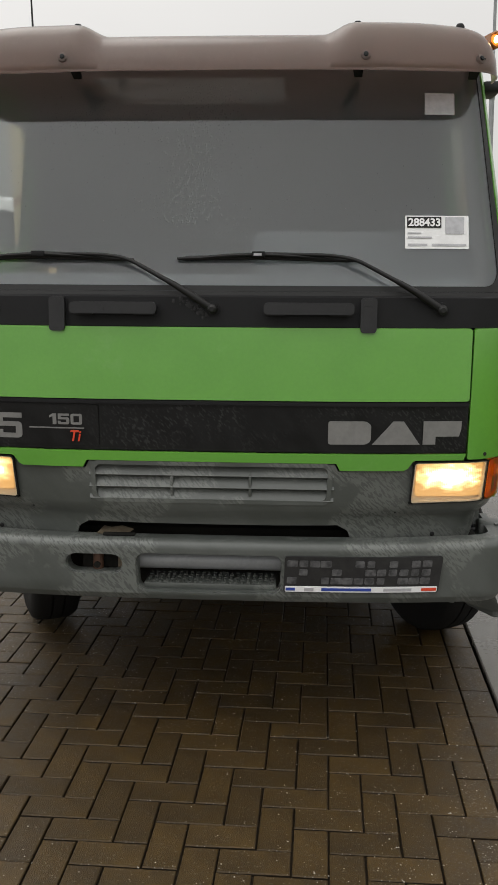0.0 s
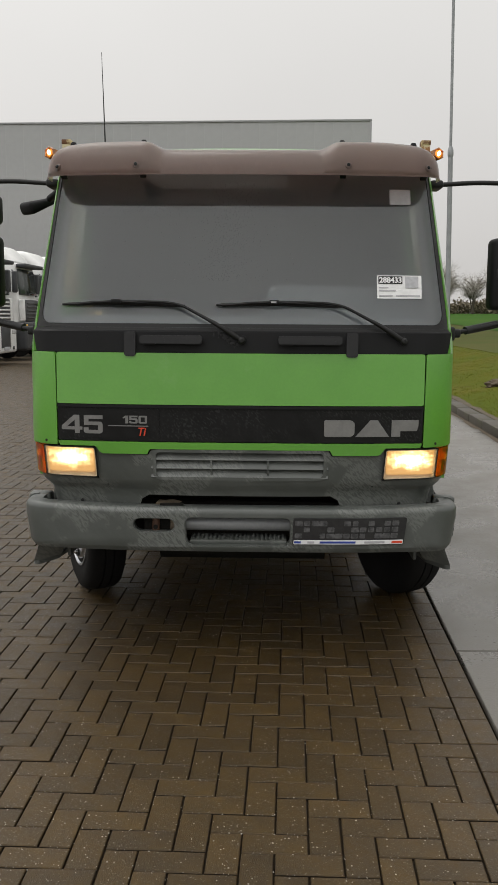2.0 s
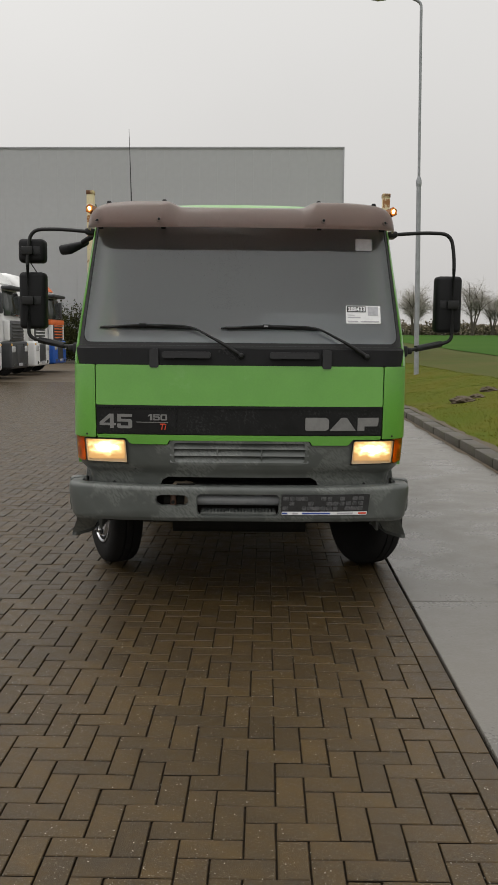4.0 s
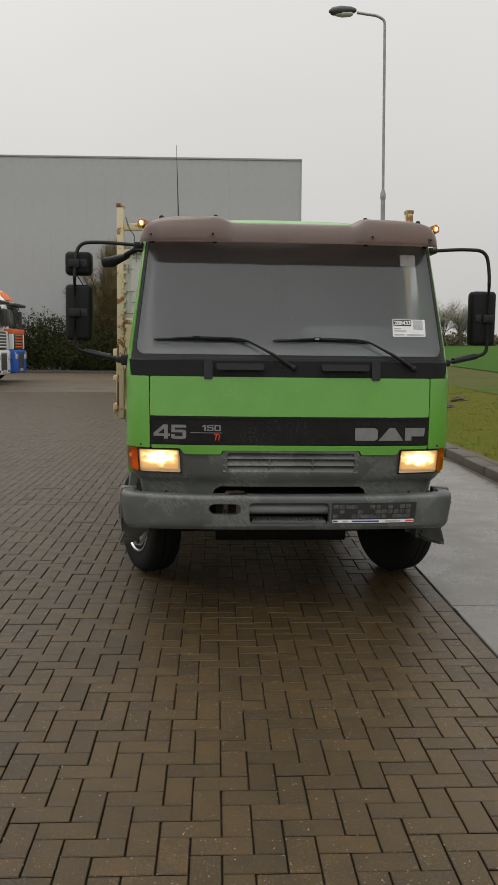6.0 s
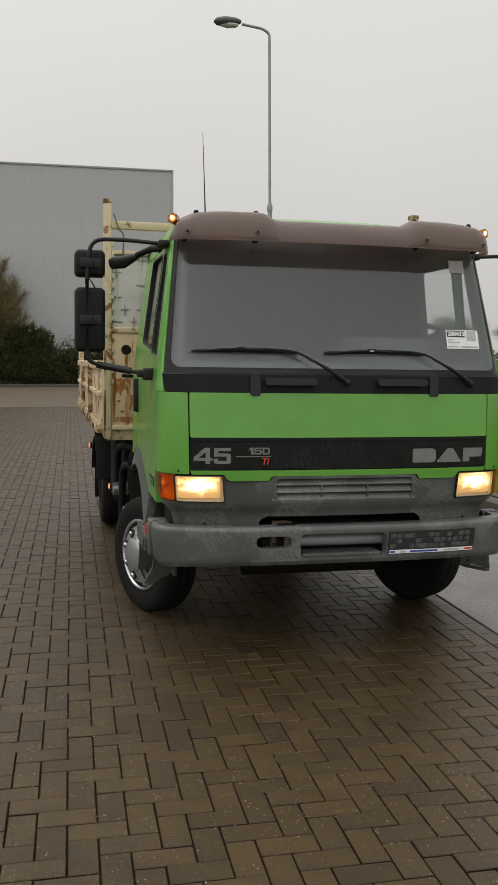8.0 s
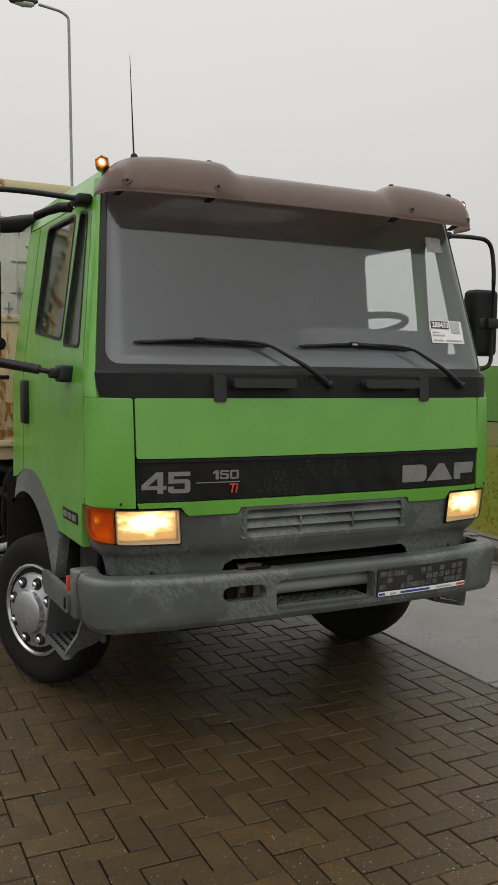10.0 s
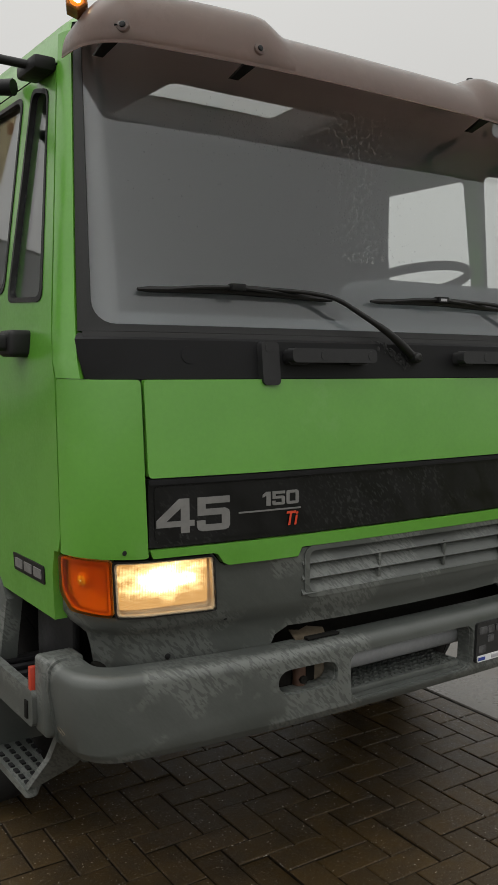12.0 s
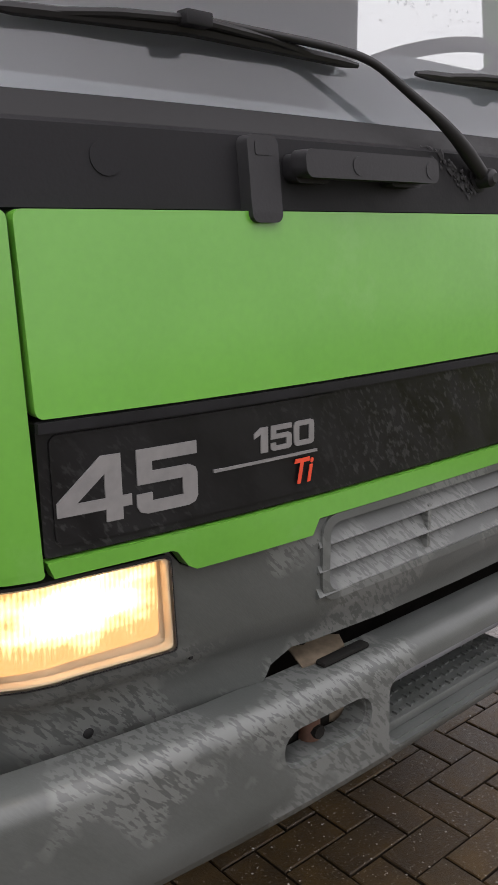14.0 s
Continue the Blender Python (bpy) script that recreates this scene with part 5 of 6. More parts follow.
# cab inside
dash = part("dashboard", box(-0.92, 0.92, 0.17, 0.52, 1.40, 1.675, 0.05, 3), M_DASH, truck, "grey dashboard")
part("instrument_hood", box(0.12, 0.92, 0.32, 0.54, 1.60, 1.828, 0.05, 4), M_DASH, dash)
sw = bmesh.new()
pts = [(0.212 * math.cos(2 * math.pi * k / 40), 0.212 * math.sin(2 * math.pi * k / 40), 0) for k in range(41)]
sw = tube(pts, 0.017, 10, cap=False)
for k in (20, 160):
    sw = tube([(0, 0, -0.05), (0.205 * math.cos(radians(k)), 0.205 * math.sin(radians(k)), 0)], 0.014, 8, bm=sw)
sw = revolve([(-0.10, 0.04), (-0.06, 0.055), (-0.045, 0.045)], 20, bm=sw, axis="Z")
sw.transform(pose(0.60, 0.64, 1.862, -12, 0, 0))
part("steering_wheel", sw, M_BLACK, truck, "black steering wheel")
part("steering_column", tube([(0.62, 0.64, 1.82), (0.62, 0.48, 1.45)], 0.04, 10), M_DASH, truck)
for u in (-0.50, 0.50, 0.0):
    s = part("seat", box(u - 0.23, u + 0.23, 0.75, 1.22, 1.15, 1.32, 0.05, 3), M_SEAT, truck, "dark cloth seat")
    b = box(u - 0.23, u + 0.23, 1.22, 1.36, 1.25, 1.88, 0.05, 3)
    part("backrest", b, M_SEAT, s)


# wheels
def wheel(u, v, sg, dish, chrome=True, steer=0.0):
    w = new("wheel")
    w.parent, w.location, w.rotation_euler = truck, (u, v, 0.385), (0, 0, radians(steer))
    prof = [(-0.10, 0.235), (-0.112, 0.27), (-0.115, 0.33), (-0.10, 0.366), (-0.078, 0.381), (-0.03, 0.386), (-0.03, 0.377), (-0.022, 0.377), (-0.022, 0.387), (0.022, 0.387), (0.022, 0.377), (0.03, 0.377), (0.03, 0.386),
            (0.078, 0.381), (0.10, 0.366), (0.115, 0.33), (0.112, 0.27), (0.10, 0.235)]
    part("tyre", revolve(prof, 48), M_RUBBER, w)
    o = sg * 0.105
    f = sg
    prof = [(o - f * 0.12, 0.235), (o - f * 0.015, 0.238), (o + f * 0.004, 0.236), (o + f * 0.006, 0.226), (o - f * 0.012, 0.212), (o - f * 0.03, 0.205), (o + f * dish, 0.185), (o + f * (dish + 0.012), 0.125), (o + f * (dish + 0.016), 0.112),
            (o + f * (dish + 0.040), 0.106), (o + f * (dish + 0.047), 0.090), (o + f * (dish + 0.046), 0.02)]
    rim = part("rim", revolve(prof, 40), M_SILVER if chrome else M_UNDER, w, "silver wheel trim" if chrome else "")
    for k in range(8):
        a = 2 * math.pi * k / 8 + 0.3
        y, z = 0.150 * math.cos(a), 0.150 * math.sin(a)
        hole = revolve([(o + f * (dish + 0.004), 0.031), (o + f * (dish + 0.0135), 0.030), (o + f * (dish + 0.0135), 0.022)], 14, centre=(0, y, z))
        part("nut_recess", hole, M_BLACK, w)
        part("wheel_nut", revolve([(o + f * dish, 0.017), (o + f * (dish + 0.026), 0.016), (o + f * (dish + 0.032), 0.010)], 10, centre=(0, y, z)), M_CHROME if chrome else M_UNDER, w)
    for k in range(8):
        a = 2 * math.pi * (k + 0.5) / 8 + 0.3
        slot = bmesh.new()
        for q in range(-2, 3):
            aa = a + q * 0.11
            slot = revolve([(o - f * 0.016, 0.008), (o - f * 0.010, 0.008)], 8, bm=slot, centre=(0, 0.199 * math.cos(aa), 0.199 * math.sin(aa)))
        part("rim_slot", slot, M_BLACK, w)
    return w


for sg in (-1, 1):
    wheel(sg * 0.93, 1.19, sg, 0.012, steer=24)
    wheel(sg * 0.98, 4.40, sg, -0.05, False)
    wheel(sg * 0.72, 4.40, sg, -0.05, False)

# chassis
for sg in (-1, 1):
    part("chassis_rail", box(*sorted((sg * 0.36, sg * 0.44)), 0.4, 6.3, 0.62, 0.86, 0.01), M_UNDER, truck)
part("front_axle", box(-0.85, 0.85, 1.13, 1.25, 0.30, 0.42, 0.03), M_UNDER, truck)
part("rear_axle", tube([(-0.9, 4.40, 0.40), (0.9, 4.40, 0.40)], 0.10, 12), M_UNDER, truck)
part("engine", box(-0.34, 0.34, 0.55, 1.6, 0.48, 0.95, 0.06), M_UNDER, truck)
part("radiator", box(-0.50, 0.50, 0.34, 0.42, 0.55, 1.05, 0.01), M_UNDER, truck)
part("gearbox", box(-0.22, 0.22, 1.6, 2.4, 0.45, 0.80, 0.06), M_UNDER, truck)
part("prop_shaft", tube([(0, 2.4, 0.6), (0, 4.3, 0.45)], 0.05, 10), M_UNDER, truck)
part("silencer", tube([(0.45, 0.62, 0.42), (-0.45, 0.62, 0.42)], 0.07, 12), M_UNDER, truck)
part("battery_box", box(-1.02, -0.55, 2.55, 3.25, 0.50, 0.95, 0.03), M_UNDER, truck)
part("fuel_tank", box(0.5, 1.0, 2.2, 3.4, 0.42, 0.92, 0.08, 3), M_UNDER, truck)
part("air_filter", tube([(-0.78, 1.95, 0.72), (-0.78, 1.95, 1.35)], 0.14, 14), M_UNDER, truck)
part("air_hose", tube(bend([(-0.95, 1.80, 1.08), (-1.02, 1.85, 0.98), (-1.02, 1.95, 0.70), (-0.95, 2.1, 0.55)], 0.1), 0.022, 8), M_DKPLAST, truck)
part("air_hose", tube(bend([(-0.90, 1.78, 1.08), (-0.98, 1.80, 1.0), (-0.98, 1.86, 0.62), (-0.9, 2.0, 0.50)], 0.1), 0.018, 8), M_DKPLAST, truck)
part("suspension_tube", tube(bend([(-0.98, 1.86, 1.02), (-1.05, 2.05, 1.04), (-1.08, 2.35, 0.98), (-1.08, 2.45, 0.60)], 0.25, 8), 0.028, 10), M_DKPLAST, truck)
part("suspension_tube", tube(bend([(-0.98, 1.80, 0.86), (-1.04, 1.95, 0.90), (-1.06, 2.15, 0.84), (-1.06, 2.20, 0.45)], 0.2, 8), 0.028, 10), M_DKPLAST, truck)
part("air_cylinder", tube([(-1.0, 2.32, 0.66), (-1.12, 2.32, 0.66)], 0.05, 14), M_SILVER, truck)
part("guard_tube", tube(bend([(-0.85, 1.92, 0.62), (-1.03, 1.95, 0.55), (-1.04, 2.35, 0.50), (-0.9, 2.5, 0.50)], 0.1), 0.025, 10), M_POLE, truck)
for c in ((-1.05, 3.54, 0.505), (-1.145, 5.30, 0.72)):
    mk = part("side_marker", revolve([(c[0] + 0.01, 0.036), (c[0] - 0.012, 0.036), (c[0] - 0.014, 0.030)], 16, axis="X", centre=(0, c[1], c[2])), M_DKPLAST, truck, "lit amber side marker")
    part("marker_lens", revolve([(c[0] - 0.010, 0.030), (c[0] - 0.020, 0.026), (c[0] - 0.026, 0.012)], 16, axis="X", centre=(0, c[1], c[2])), M_MARKER, mk)
part("tool_box", box(-1.05, -0.70, 3.05, 3.60, 0.44, 0.98, 0.02), M_UNDER, truck)
for sg in (-1, 1):
    mg = arch_points(0.50, 165, 15, 12)
    bm = panel([(v + 3.20, w) for v, w in mg] + [(v + 3.20, w) for v, w in arch_points(0.47, 15, 165, 12)], [], lambda v, w, off: Vector((sg * (1.16 - off), v, w)), 0.5)
    part("rear_mudguard", bm, M_UNDER, truck)

# Unseen masses added to keep light off the ground under the truck.
part("unseen_tray", box(-0.55, 0.55, 1.0, 2.3, 0.34, 0.40, 0.03), M_UNDER, truck)
part("unseen_spare_wheel", revolve([(-0.1, 0.2), (-0.11, 0.36), (0.11, 0.36), (0.1, 0.2)], 28, axis="Z", centre=(0, 5.6, 0.62)), M_RUBBER, truck)
part("unseen_rear_beam", box(-1.1, 1.1, 6.05, 6.15, 0.40, 0.55, 0.02), M_UNDER, truck)
part("unseen_cross_box", box(-0.95, 0.95, 2.65, 3.2, 0.36, 0.90, 0.04), M_UNDER, truck)
for sg in (-1, 1):
    part("unseen_flap", box(*sorted((sg * 0.62, sg * 1.03)), 1.80, 1.815, 0.20, 1.0, 0.004), M_RUBBER, truck)
    part("unseen_flap", box(*sorted((sg * 0.55, sg * 1.12)), 5.02, 5.035, 0.18, 0.9, 0.004), M_RUBBER, truck)

# load body: headboard, mesh, posts and dropsides
bed = part("load_floor", box(-1.20, 1.20, 1.84, 6.25, 1.085, 1.165, 0.01), M_CREAM, truck, "cream steel load floor")
part("sub_frame", box(-0.45, 0.45, 1.84, 6.2, 0.86, 1.085), M_UNDER, truck)
for sg in (-1, 1):
    part("front_post", box(*((-1.222, -1.167) if sg < 0 else (1.110, 1.165)), 1.80, 1.87, 1.10, 2.80, 0.006), M_CREAM, truck, "tall cream steel corner post")
    part("post_rust", box(*((-1.2235, -1.206) if sg < 0 else (1.1485, 1.1665)), 1.7985, 1.81, 1.11, 1.70, 0.002), M_RUSTEDGE, truck, "rust down the post edge")
    part("post_cap", box(*((-1.225, -1.164) if sg < 0 else (1.107, 1.168)), 1.797, 1.873, 2.775, 2.806, 0.004), M_RUSTEDGE, truck)
    part("rear_post", box(*sorted((sg * 1.19, sg * 1.245)), 6.20, 6.28, 1.08, 1.95, 0.006), M_CREAM, truck)
    ds = part("dropside", box(*sorted((sg * 1.205, sg * 1.235)), 1.885, 6.19, 1.16, 1.655, 0.006), M_CREAM, truck, "rusty cream dropside")
    for w0, w1 in ((1.16, 1.21), (1.60, 1.66), (1.40, 1.44)):
        part("dropside_rail", box(*sorted((sg * 1.232, sg * 1.262)), 1.885, 6.19, w0, w1, 0.008), M_RUSTEDGE if w0 < 1.3 else M_CREAM, ds)
    for v in (3.25, 4.75):
        part("dropside_rib", box(*sorted((sg * 1.230, sg * 1.268)), v, v + 0.06, 1.16, 1.66, 0.006), M_CREAM, ds)
        part("rib_rust", box(*sorted((sg * 1.2305, sg * 1.2705)), v - 0.004, v + 0.022, 1.17, 1.65, 0.003), M_RUSTEDGE, ds)
    rr = random.Random(6)
    for k in range(16):
        v = 1.95 + 0.26 * k + rr.uniform(-0.05, 0.05)
        part("rust_flake", box(*sorted((sg * 1.235, sg * 1.27)), v, v + rr.uniform(0.06, 0.16), 1.140 - rr.uniform(0.0, 0.03), 1.185, 0.01), M_RUSTEDGE, ds)
    part("side_skirt_rail", box(*sorted((sg * 1.15, sg * 1.21)), 1.86, 6.2, 1.09, 1.158, 0.01), M_RUSTEDGE, truck)
hb = part("headboard", box(-1.165, 1.108, 1.815, 1.845, 1.165, 1.865, 0.005), M_RUSTY, truck, "rusty cream steel headboard")
for w0, w1 in ((1.865, 1.905), (2.60, 2.655), (1.163, 1.20), (2.42, 2.45)):
    part("headboard_rail", box(-1.166, 1.109, 1.805, 1.855, w0, w1, 0.006), M_CREAM, hb)
for sg in (-1, 1):
    # Hole and slot are dark pieces laid on, their inner shade as colour.
    part("headboard_hole", revolve([(1.806, 0.030), (1.812, 0.036), (1.818, 0.036)], 16, axis="Y", centre=(sg * 1.062, 0, 1.745)), M_UNDER, hb)
    part("headboard_slot", box(*sorted((sg * 1.01, sg * 1.095)), 1.806, 1.818, 1.545, 1.568, 0.006), M_UNDER, hb)
    rr = random.Random(17 + sg)
    for u0, u1, w0, w1, n in ((1.048, 1.072, 1.590, 1.715, 6), (1.030, 1.150, 1.405, 1.545, 10), (1.138, 1.160, 1.20, 1.62, 8), (0.86, 1.15, 1.205, 1.26, 12), (0.96, 1.04, 1.30, 1.42, 7)):
        low = [(sg * (u0 + (u1 - u0) * k / n), w0 + (w1 - w0) * rr.uniform(0.0, 0.45)) for k in range(n + 1)]
        high = [(sg * (u1 + (u0 - u1) * k / n), w1 - (w1 - w0) * rr.uniform(0.0, 0.12)) for k in range(n + 1)]
        part("rust_run", panel(low + high, [], lambda u, w, off: Vector((u, 1.8128 + 0.4 * off, w)), 0.004), M_RUSTRUN, hb, "orange rust run", smooth=0)
rh = random.Random(4)
for k in range(30):
    u, w = rh.choice((-1, 1)) * rh.uniform(0.92, 1.14), rh.uniform(1.24, 1.38)
    part("embossed_mark", box(u - 0.012, u + 0.012, 1.809, 1.816, w - 0.007, w + 0.007, 0.003, 1), M_RUSTEDGE, hb, smooth=0)
for k in range(3):
    u = -0.6 + 0.6 * k
    part("headboard_upright", box(u - 0.02, u + 0.02, 1.815, 1.85, 1.9, 2.62, 0.004), M_CREAM, hb)
mesh = part("headboard_mesh", box(-1.165, 1.108, 1.838, 1.842, 1.905, 2.42), M_MESH, hb, "pale sheet behind wire mesh")
for k in range(15):
    u = -1.12 + 0.16 * k
    part("mesh_bar", box(u - 0.002, u + 0.002, 1.831, 1.837, 1.905, 2.42), M_MESH, hb, smooth=0)
rh = random.Random(12)
for r0 in range(6):
    w = 1.945 + 0.088 * r0
    for c0 in range(18):
        u = -1.13 + 0.125 * c0 + (0.06 if r0 % 2 else 0.0)
        if u > 1.05:
            continue
        if rh.random() < 0.72:
            n = rh.uniform(0.022, 0.052)
            part("mesh_gap", box(u - n, u + n, 1.832, 1.837, w - 0.0035, w + 0.0035), M_MESHGAP, hb, smooth=0)
        if rh.random() < 0.5:
            part("mesh_gap", box(u - 0.003, u + 0.003, 1.831, 1.836, w - 0.035, w + 0.035), M_MESHGAP, hb, smooth=0)
for k in range(14):
    w = 1.5 + 0.075 * k
    part("post_notch", box(-1.168, -1.150, 1.80, 1.835, w, w + 0.03, 0.003), M_CREAM, truck)
part("latch_chain", tube(bend([(-1.15, 1.80, 2.70), (-1.12, 1.79, 2.60), (-1.08, 1.79, 2.56), (-1.09, 1.79, 2.40)], 0.05), 0.0055, 6), M_CHAIN, truck)
part("tailgate", box(-1.20, 1.20, 6.24, 6.28, 1.16, 1.66, 0.006), M_CREAM, truck)


# ---- ground ----
X_EDGE, X_KERB, Y_FAR = 0.70, 2.73, 53.0


def sheet(name, x0, x1, y0, y1, z, material, label, nx=1, ny=1, height=None, thick=0.0):
    bm = bmesh.new()
    g = [[bm.verts.new((x0 + (x1 - x0) * i / nx, y0 + (y1 - y0) * j / ny, 0)) for j in range(ny + 1)] for i in range(nx + 1)]
    for r in g:
        for v in r:
            v.co.z = z + (height(v.co.x, v.co.y) if height else 0)
    for i in range(nx):
        for j in range(ny):
            bm.faces.new((g[i][j], g[i + 1][j], g[i + 1][j + 1], g[i][j + 1]))
    return tagged(part(name, bm, material), label, name.replace("_", " "), kind="structure")


sheet("ground", -2500, 2500, -600, 4000, -0.12, M_FIELD, "green winter field reaching the horizon", 8, 8)
sheet("pavement", -60, X_EDGE, -40, Y_FAR, -0.014, M_JOINT, "dark sandy joints of the brick yard")
sheet("far_pavement", -60, X_EDGE, 30.0, Y_FAR, -0.003, M_FARPAVE, "brown brick yard seen from afar", 4, 4)
sheet("near_pavement", -60, X_EDGE, -40, -7.2, -0.008, M_BRICK, "brown brick yard", 2, 2)
bm = bmesh.new()
for p in (((-60, -7.2), (-5.9, -7.2), (-5.9, 10.0), (-12.0, 30.0), (-60, 30.0)),):
    bm.faces.new([bm.verts.new((x, y, -0.008)) for x, y in p])
tagged(part("side_pavement", bm, M_BRICK), "brown brick yard", "pavement", kind="structure")

# concrete strip: slabs with open joints
slab_base = tagged(part("concrete_bed", box(X_EDGE + 0.01, X_KERB, -40, Y_FAR, -0.10, -0.02), M_JOINT), "dark bed under the concrete strip", "road", kind="structure")
y = -9.0
while y < 52:
    bm = box(X_EDGE + 0.012, X_KERB - 0.008, y + 0.006, y + 6.044, -0.09, 0.0, 0.006, 1)
    part("slab", bm, M_CONC, slab_base)
    y += 6.05

# kerb stones
kerb = tagged(part("kerb", box(X_KERB, X_KERB + 0.24, -20, 52, -0.10, 0.0), M_JOINT), "dark weathered concrete kerb along the grass", "kerb", kind="structure")
random.seed(11)
km_mesh = None
y = -6.0
while y < 50:
    if km_mesh is None:
        st = part("kerb_stone", box(0, 0.23, 0.004, 0.996, -0.08, 0.135, 0.02, 2), M_KERB, kerb)
        km_mesh = st.data
    else:
        st = new("kerb_stone", km_mesh)
        st.parent = kerb
    st.location = (X_KERB + random.uniform(-0.012, 0.012), y, random.uniform(-0.012, 0.01))
    st.rotation_euler = (random.uniform(-0.006, 0.006), random.uniform(-0.03, 0.03), random.uniform(-0.008, 0.008))
    y += 1.0


def berm(x, y):
    d = x - X_KERB - 0.2
    base = 0.10 + 0.40 * max(0, min(1, (d - 0.4) / 2.7)) - 0.78 * max(0, min(1, (d - 3.5) / 4.0))
    return base + 0.07 * noise.noise(Vector((x * 0.35, y * 0.35, 0))) * min(1, d + 0.2) + 0.03 * noise.noise(Vector((x * 1.3, y * 1.3, 3))) * min(1, d + 0.2)


sheet("grass_verge", X_KERB + 0.20, X_KERB + 8.2, -10, 120, 0.0, M_GRASS, "mossy rough winter grass verge with bare patches", 60, 240, berm)
def rise(x, y):
    return 2.3 * max(0.0, min(1.0, (math.hypot(x, y) - 40) / 135)) + 0.05 * noise.noise(Vector((x * 0.15, y * 0.15, 6)))


sheet("rough_margin", X_KERB + 4.5, 17.5, -10, 200, -0.10, M_MARGIN, "rough brown grass between the verge and the field", 12, 100, rise)
sheet("rising_field", 17.0, 170, -20, 215, -0.06, M_FIELD, "dark green winter field rising to the hedgerow", 40, 60, rise)
random.seed(3)
vs, fs = [], []
for k in range(90000):
    y = 3.5 + 40 * random.random() ** 1.5
    x = X_KERB + 0.28 + 5.5 * random.random() ** 1.1
    z = berm(x, y) - 0.01
    h, a, wd = random.uniform(0.012, 0.042), random.uniform(0, 6.28), random.uniform(0.004, 0.009)
    dx, dy = math.cos(a), math.sin(a)
    lx, ly = random.uniform(-0.05, 0.05), random.uniform(-0.05, 0.05)
    n = len(vs)
    vs += [(x - dx * wd, y - dy * wd, z), (x + dx * wd, y + dy * wd, z), (x + lx, y + ly, z + h)]
    fs.append((n, n + 1, n + 2))
me = bpy.data.meshes.new("grass")
me.from_pydata(vs, [], fs)
me.materials.append(M_BLADE)
tagged(new("grass", me), "short rough yellowish green grass blades", "grass", kind="stuff")
for cx, cy, r in ((4.25, 17.6, 0.26), (4.75, 18.3, 0.17), (5.3, 19.4, 0.22), (3.9, 10.2, 0.15)):
    bm = bmesh.new()
    bmesh.ops.create_icosphere(bm, subdivisions=4, radius=1)
    for v in bm.verts:
        n = 1 + 0.35 * noise.noise(v.co * 2.3 + Vector((cx, cy, 0))) + 0.15 * noise.noise(v.co * 6)
        v.co = Vector((v.co.x * r * n, v.co.y * r * 0.9 * n, v.co.z * r * 0.5 * n))
    ob = tagged(part("molehill", bm, M_SOIL), "dark crumbled mound of bare earth on grass", "earth mound")
    ob.location = (cx, cy, berm(cx, cy))
# dirt washed against the kerb, with a ragged edge, and bare soil behind it
for nm, xa, side, z, lab in (("gutter_dirt", X_KERB - 0.005, -1, 0.004, "thin dark dirt washed against the kerb"), ("bare_soil_strip", X_KERB + 0.235, 1, 0.125, "bare brown soil behind the kerb")):
    bm = bmesh.new()
    prev = None
    for k in range(230):
        y = -4 + 0.2 * k
        wdt = (0.05 if side < 0 else 0.13) + (0.07 if side < 0 else 0.16) * abs(noise.noise(Vector((y * 0.6, side * 3, 1)))) + 0.05 * noise.noise(Vector((y * 2.3, side, 5)))
        lift = 0.0 if side < 0 else berm(xa + wdt, y) - z + 0.012
        cur = (bm.verts.new((xa, y, z)), bm.verts.new((xa + side * wdt, y, z + lift)))
        if prev:
            bm.faces.new((prev[0], prev[1], cur[1], cur[0]))
        prev = cur
    tagged(part(nm, bm, M_SOIL), lab, "dirt", kind="structure")

# ---- distance ----
bld = thing("warehouse", pose(0, 0, 0), "large light grey metal clad warehouse", "building")
BX, BY, BZ = 4.9, 58.4, 14.33
part("wall", box(-95, BX, BY + 0.12, BY + 40, -0.2, BZ - 0.05), M_CLADTRIM, bld)
clad_mesh = None
n = 0
for k in range(82):
    x1 = BX - 1.2 * k
    if clad_mesh is None:
        c = part("cladding_panel", box(-1.198, 0, 0, 0.13, 0, BZ - 0.12, 0.004, 1), M_CLAD, bld)
        clad_mesh = c.data
    else:
        c = new("cladding_panel", clad_mesh)
        c.parent = bld
    c.location = (x1, BY, 0)
part("roof_trim", box(-95, BX + 0.08, BY - 0.06, BY + 40.1, BZ - 0.13, BZ, 0.02), M_CLADTRIM, bld)
part("corner_trim", box(BX - 0.02, BX + 0.08, BY - 0.06, BY + 0.3, 0, BZ - 0.13, 0.01), M_CLADTRIM, bld)

tagged(part("far_kerb", box(-60, 1.6, Y_FAR, Y_FAR + 0.3, -0.1, 0.16, 0.03), M_KERB), "low kerb at the far end of the yard", "kerb", kind="structure")
sheet("far_verge", -60, X_KERB + 0.4, Y_FAR + 0.25, 75, 0.06, M_SOIL, "dark earth verge under the hedge", 6, 2)


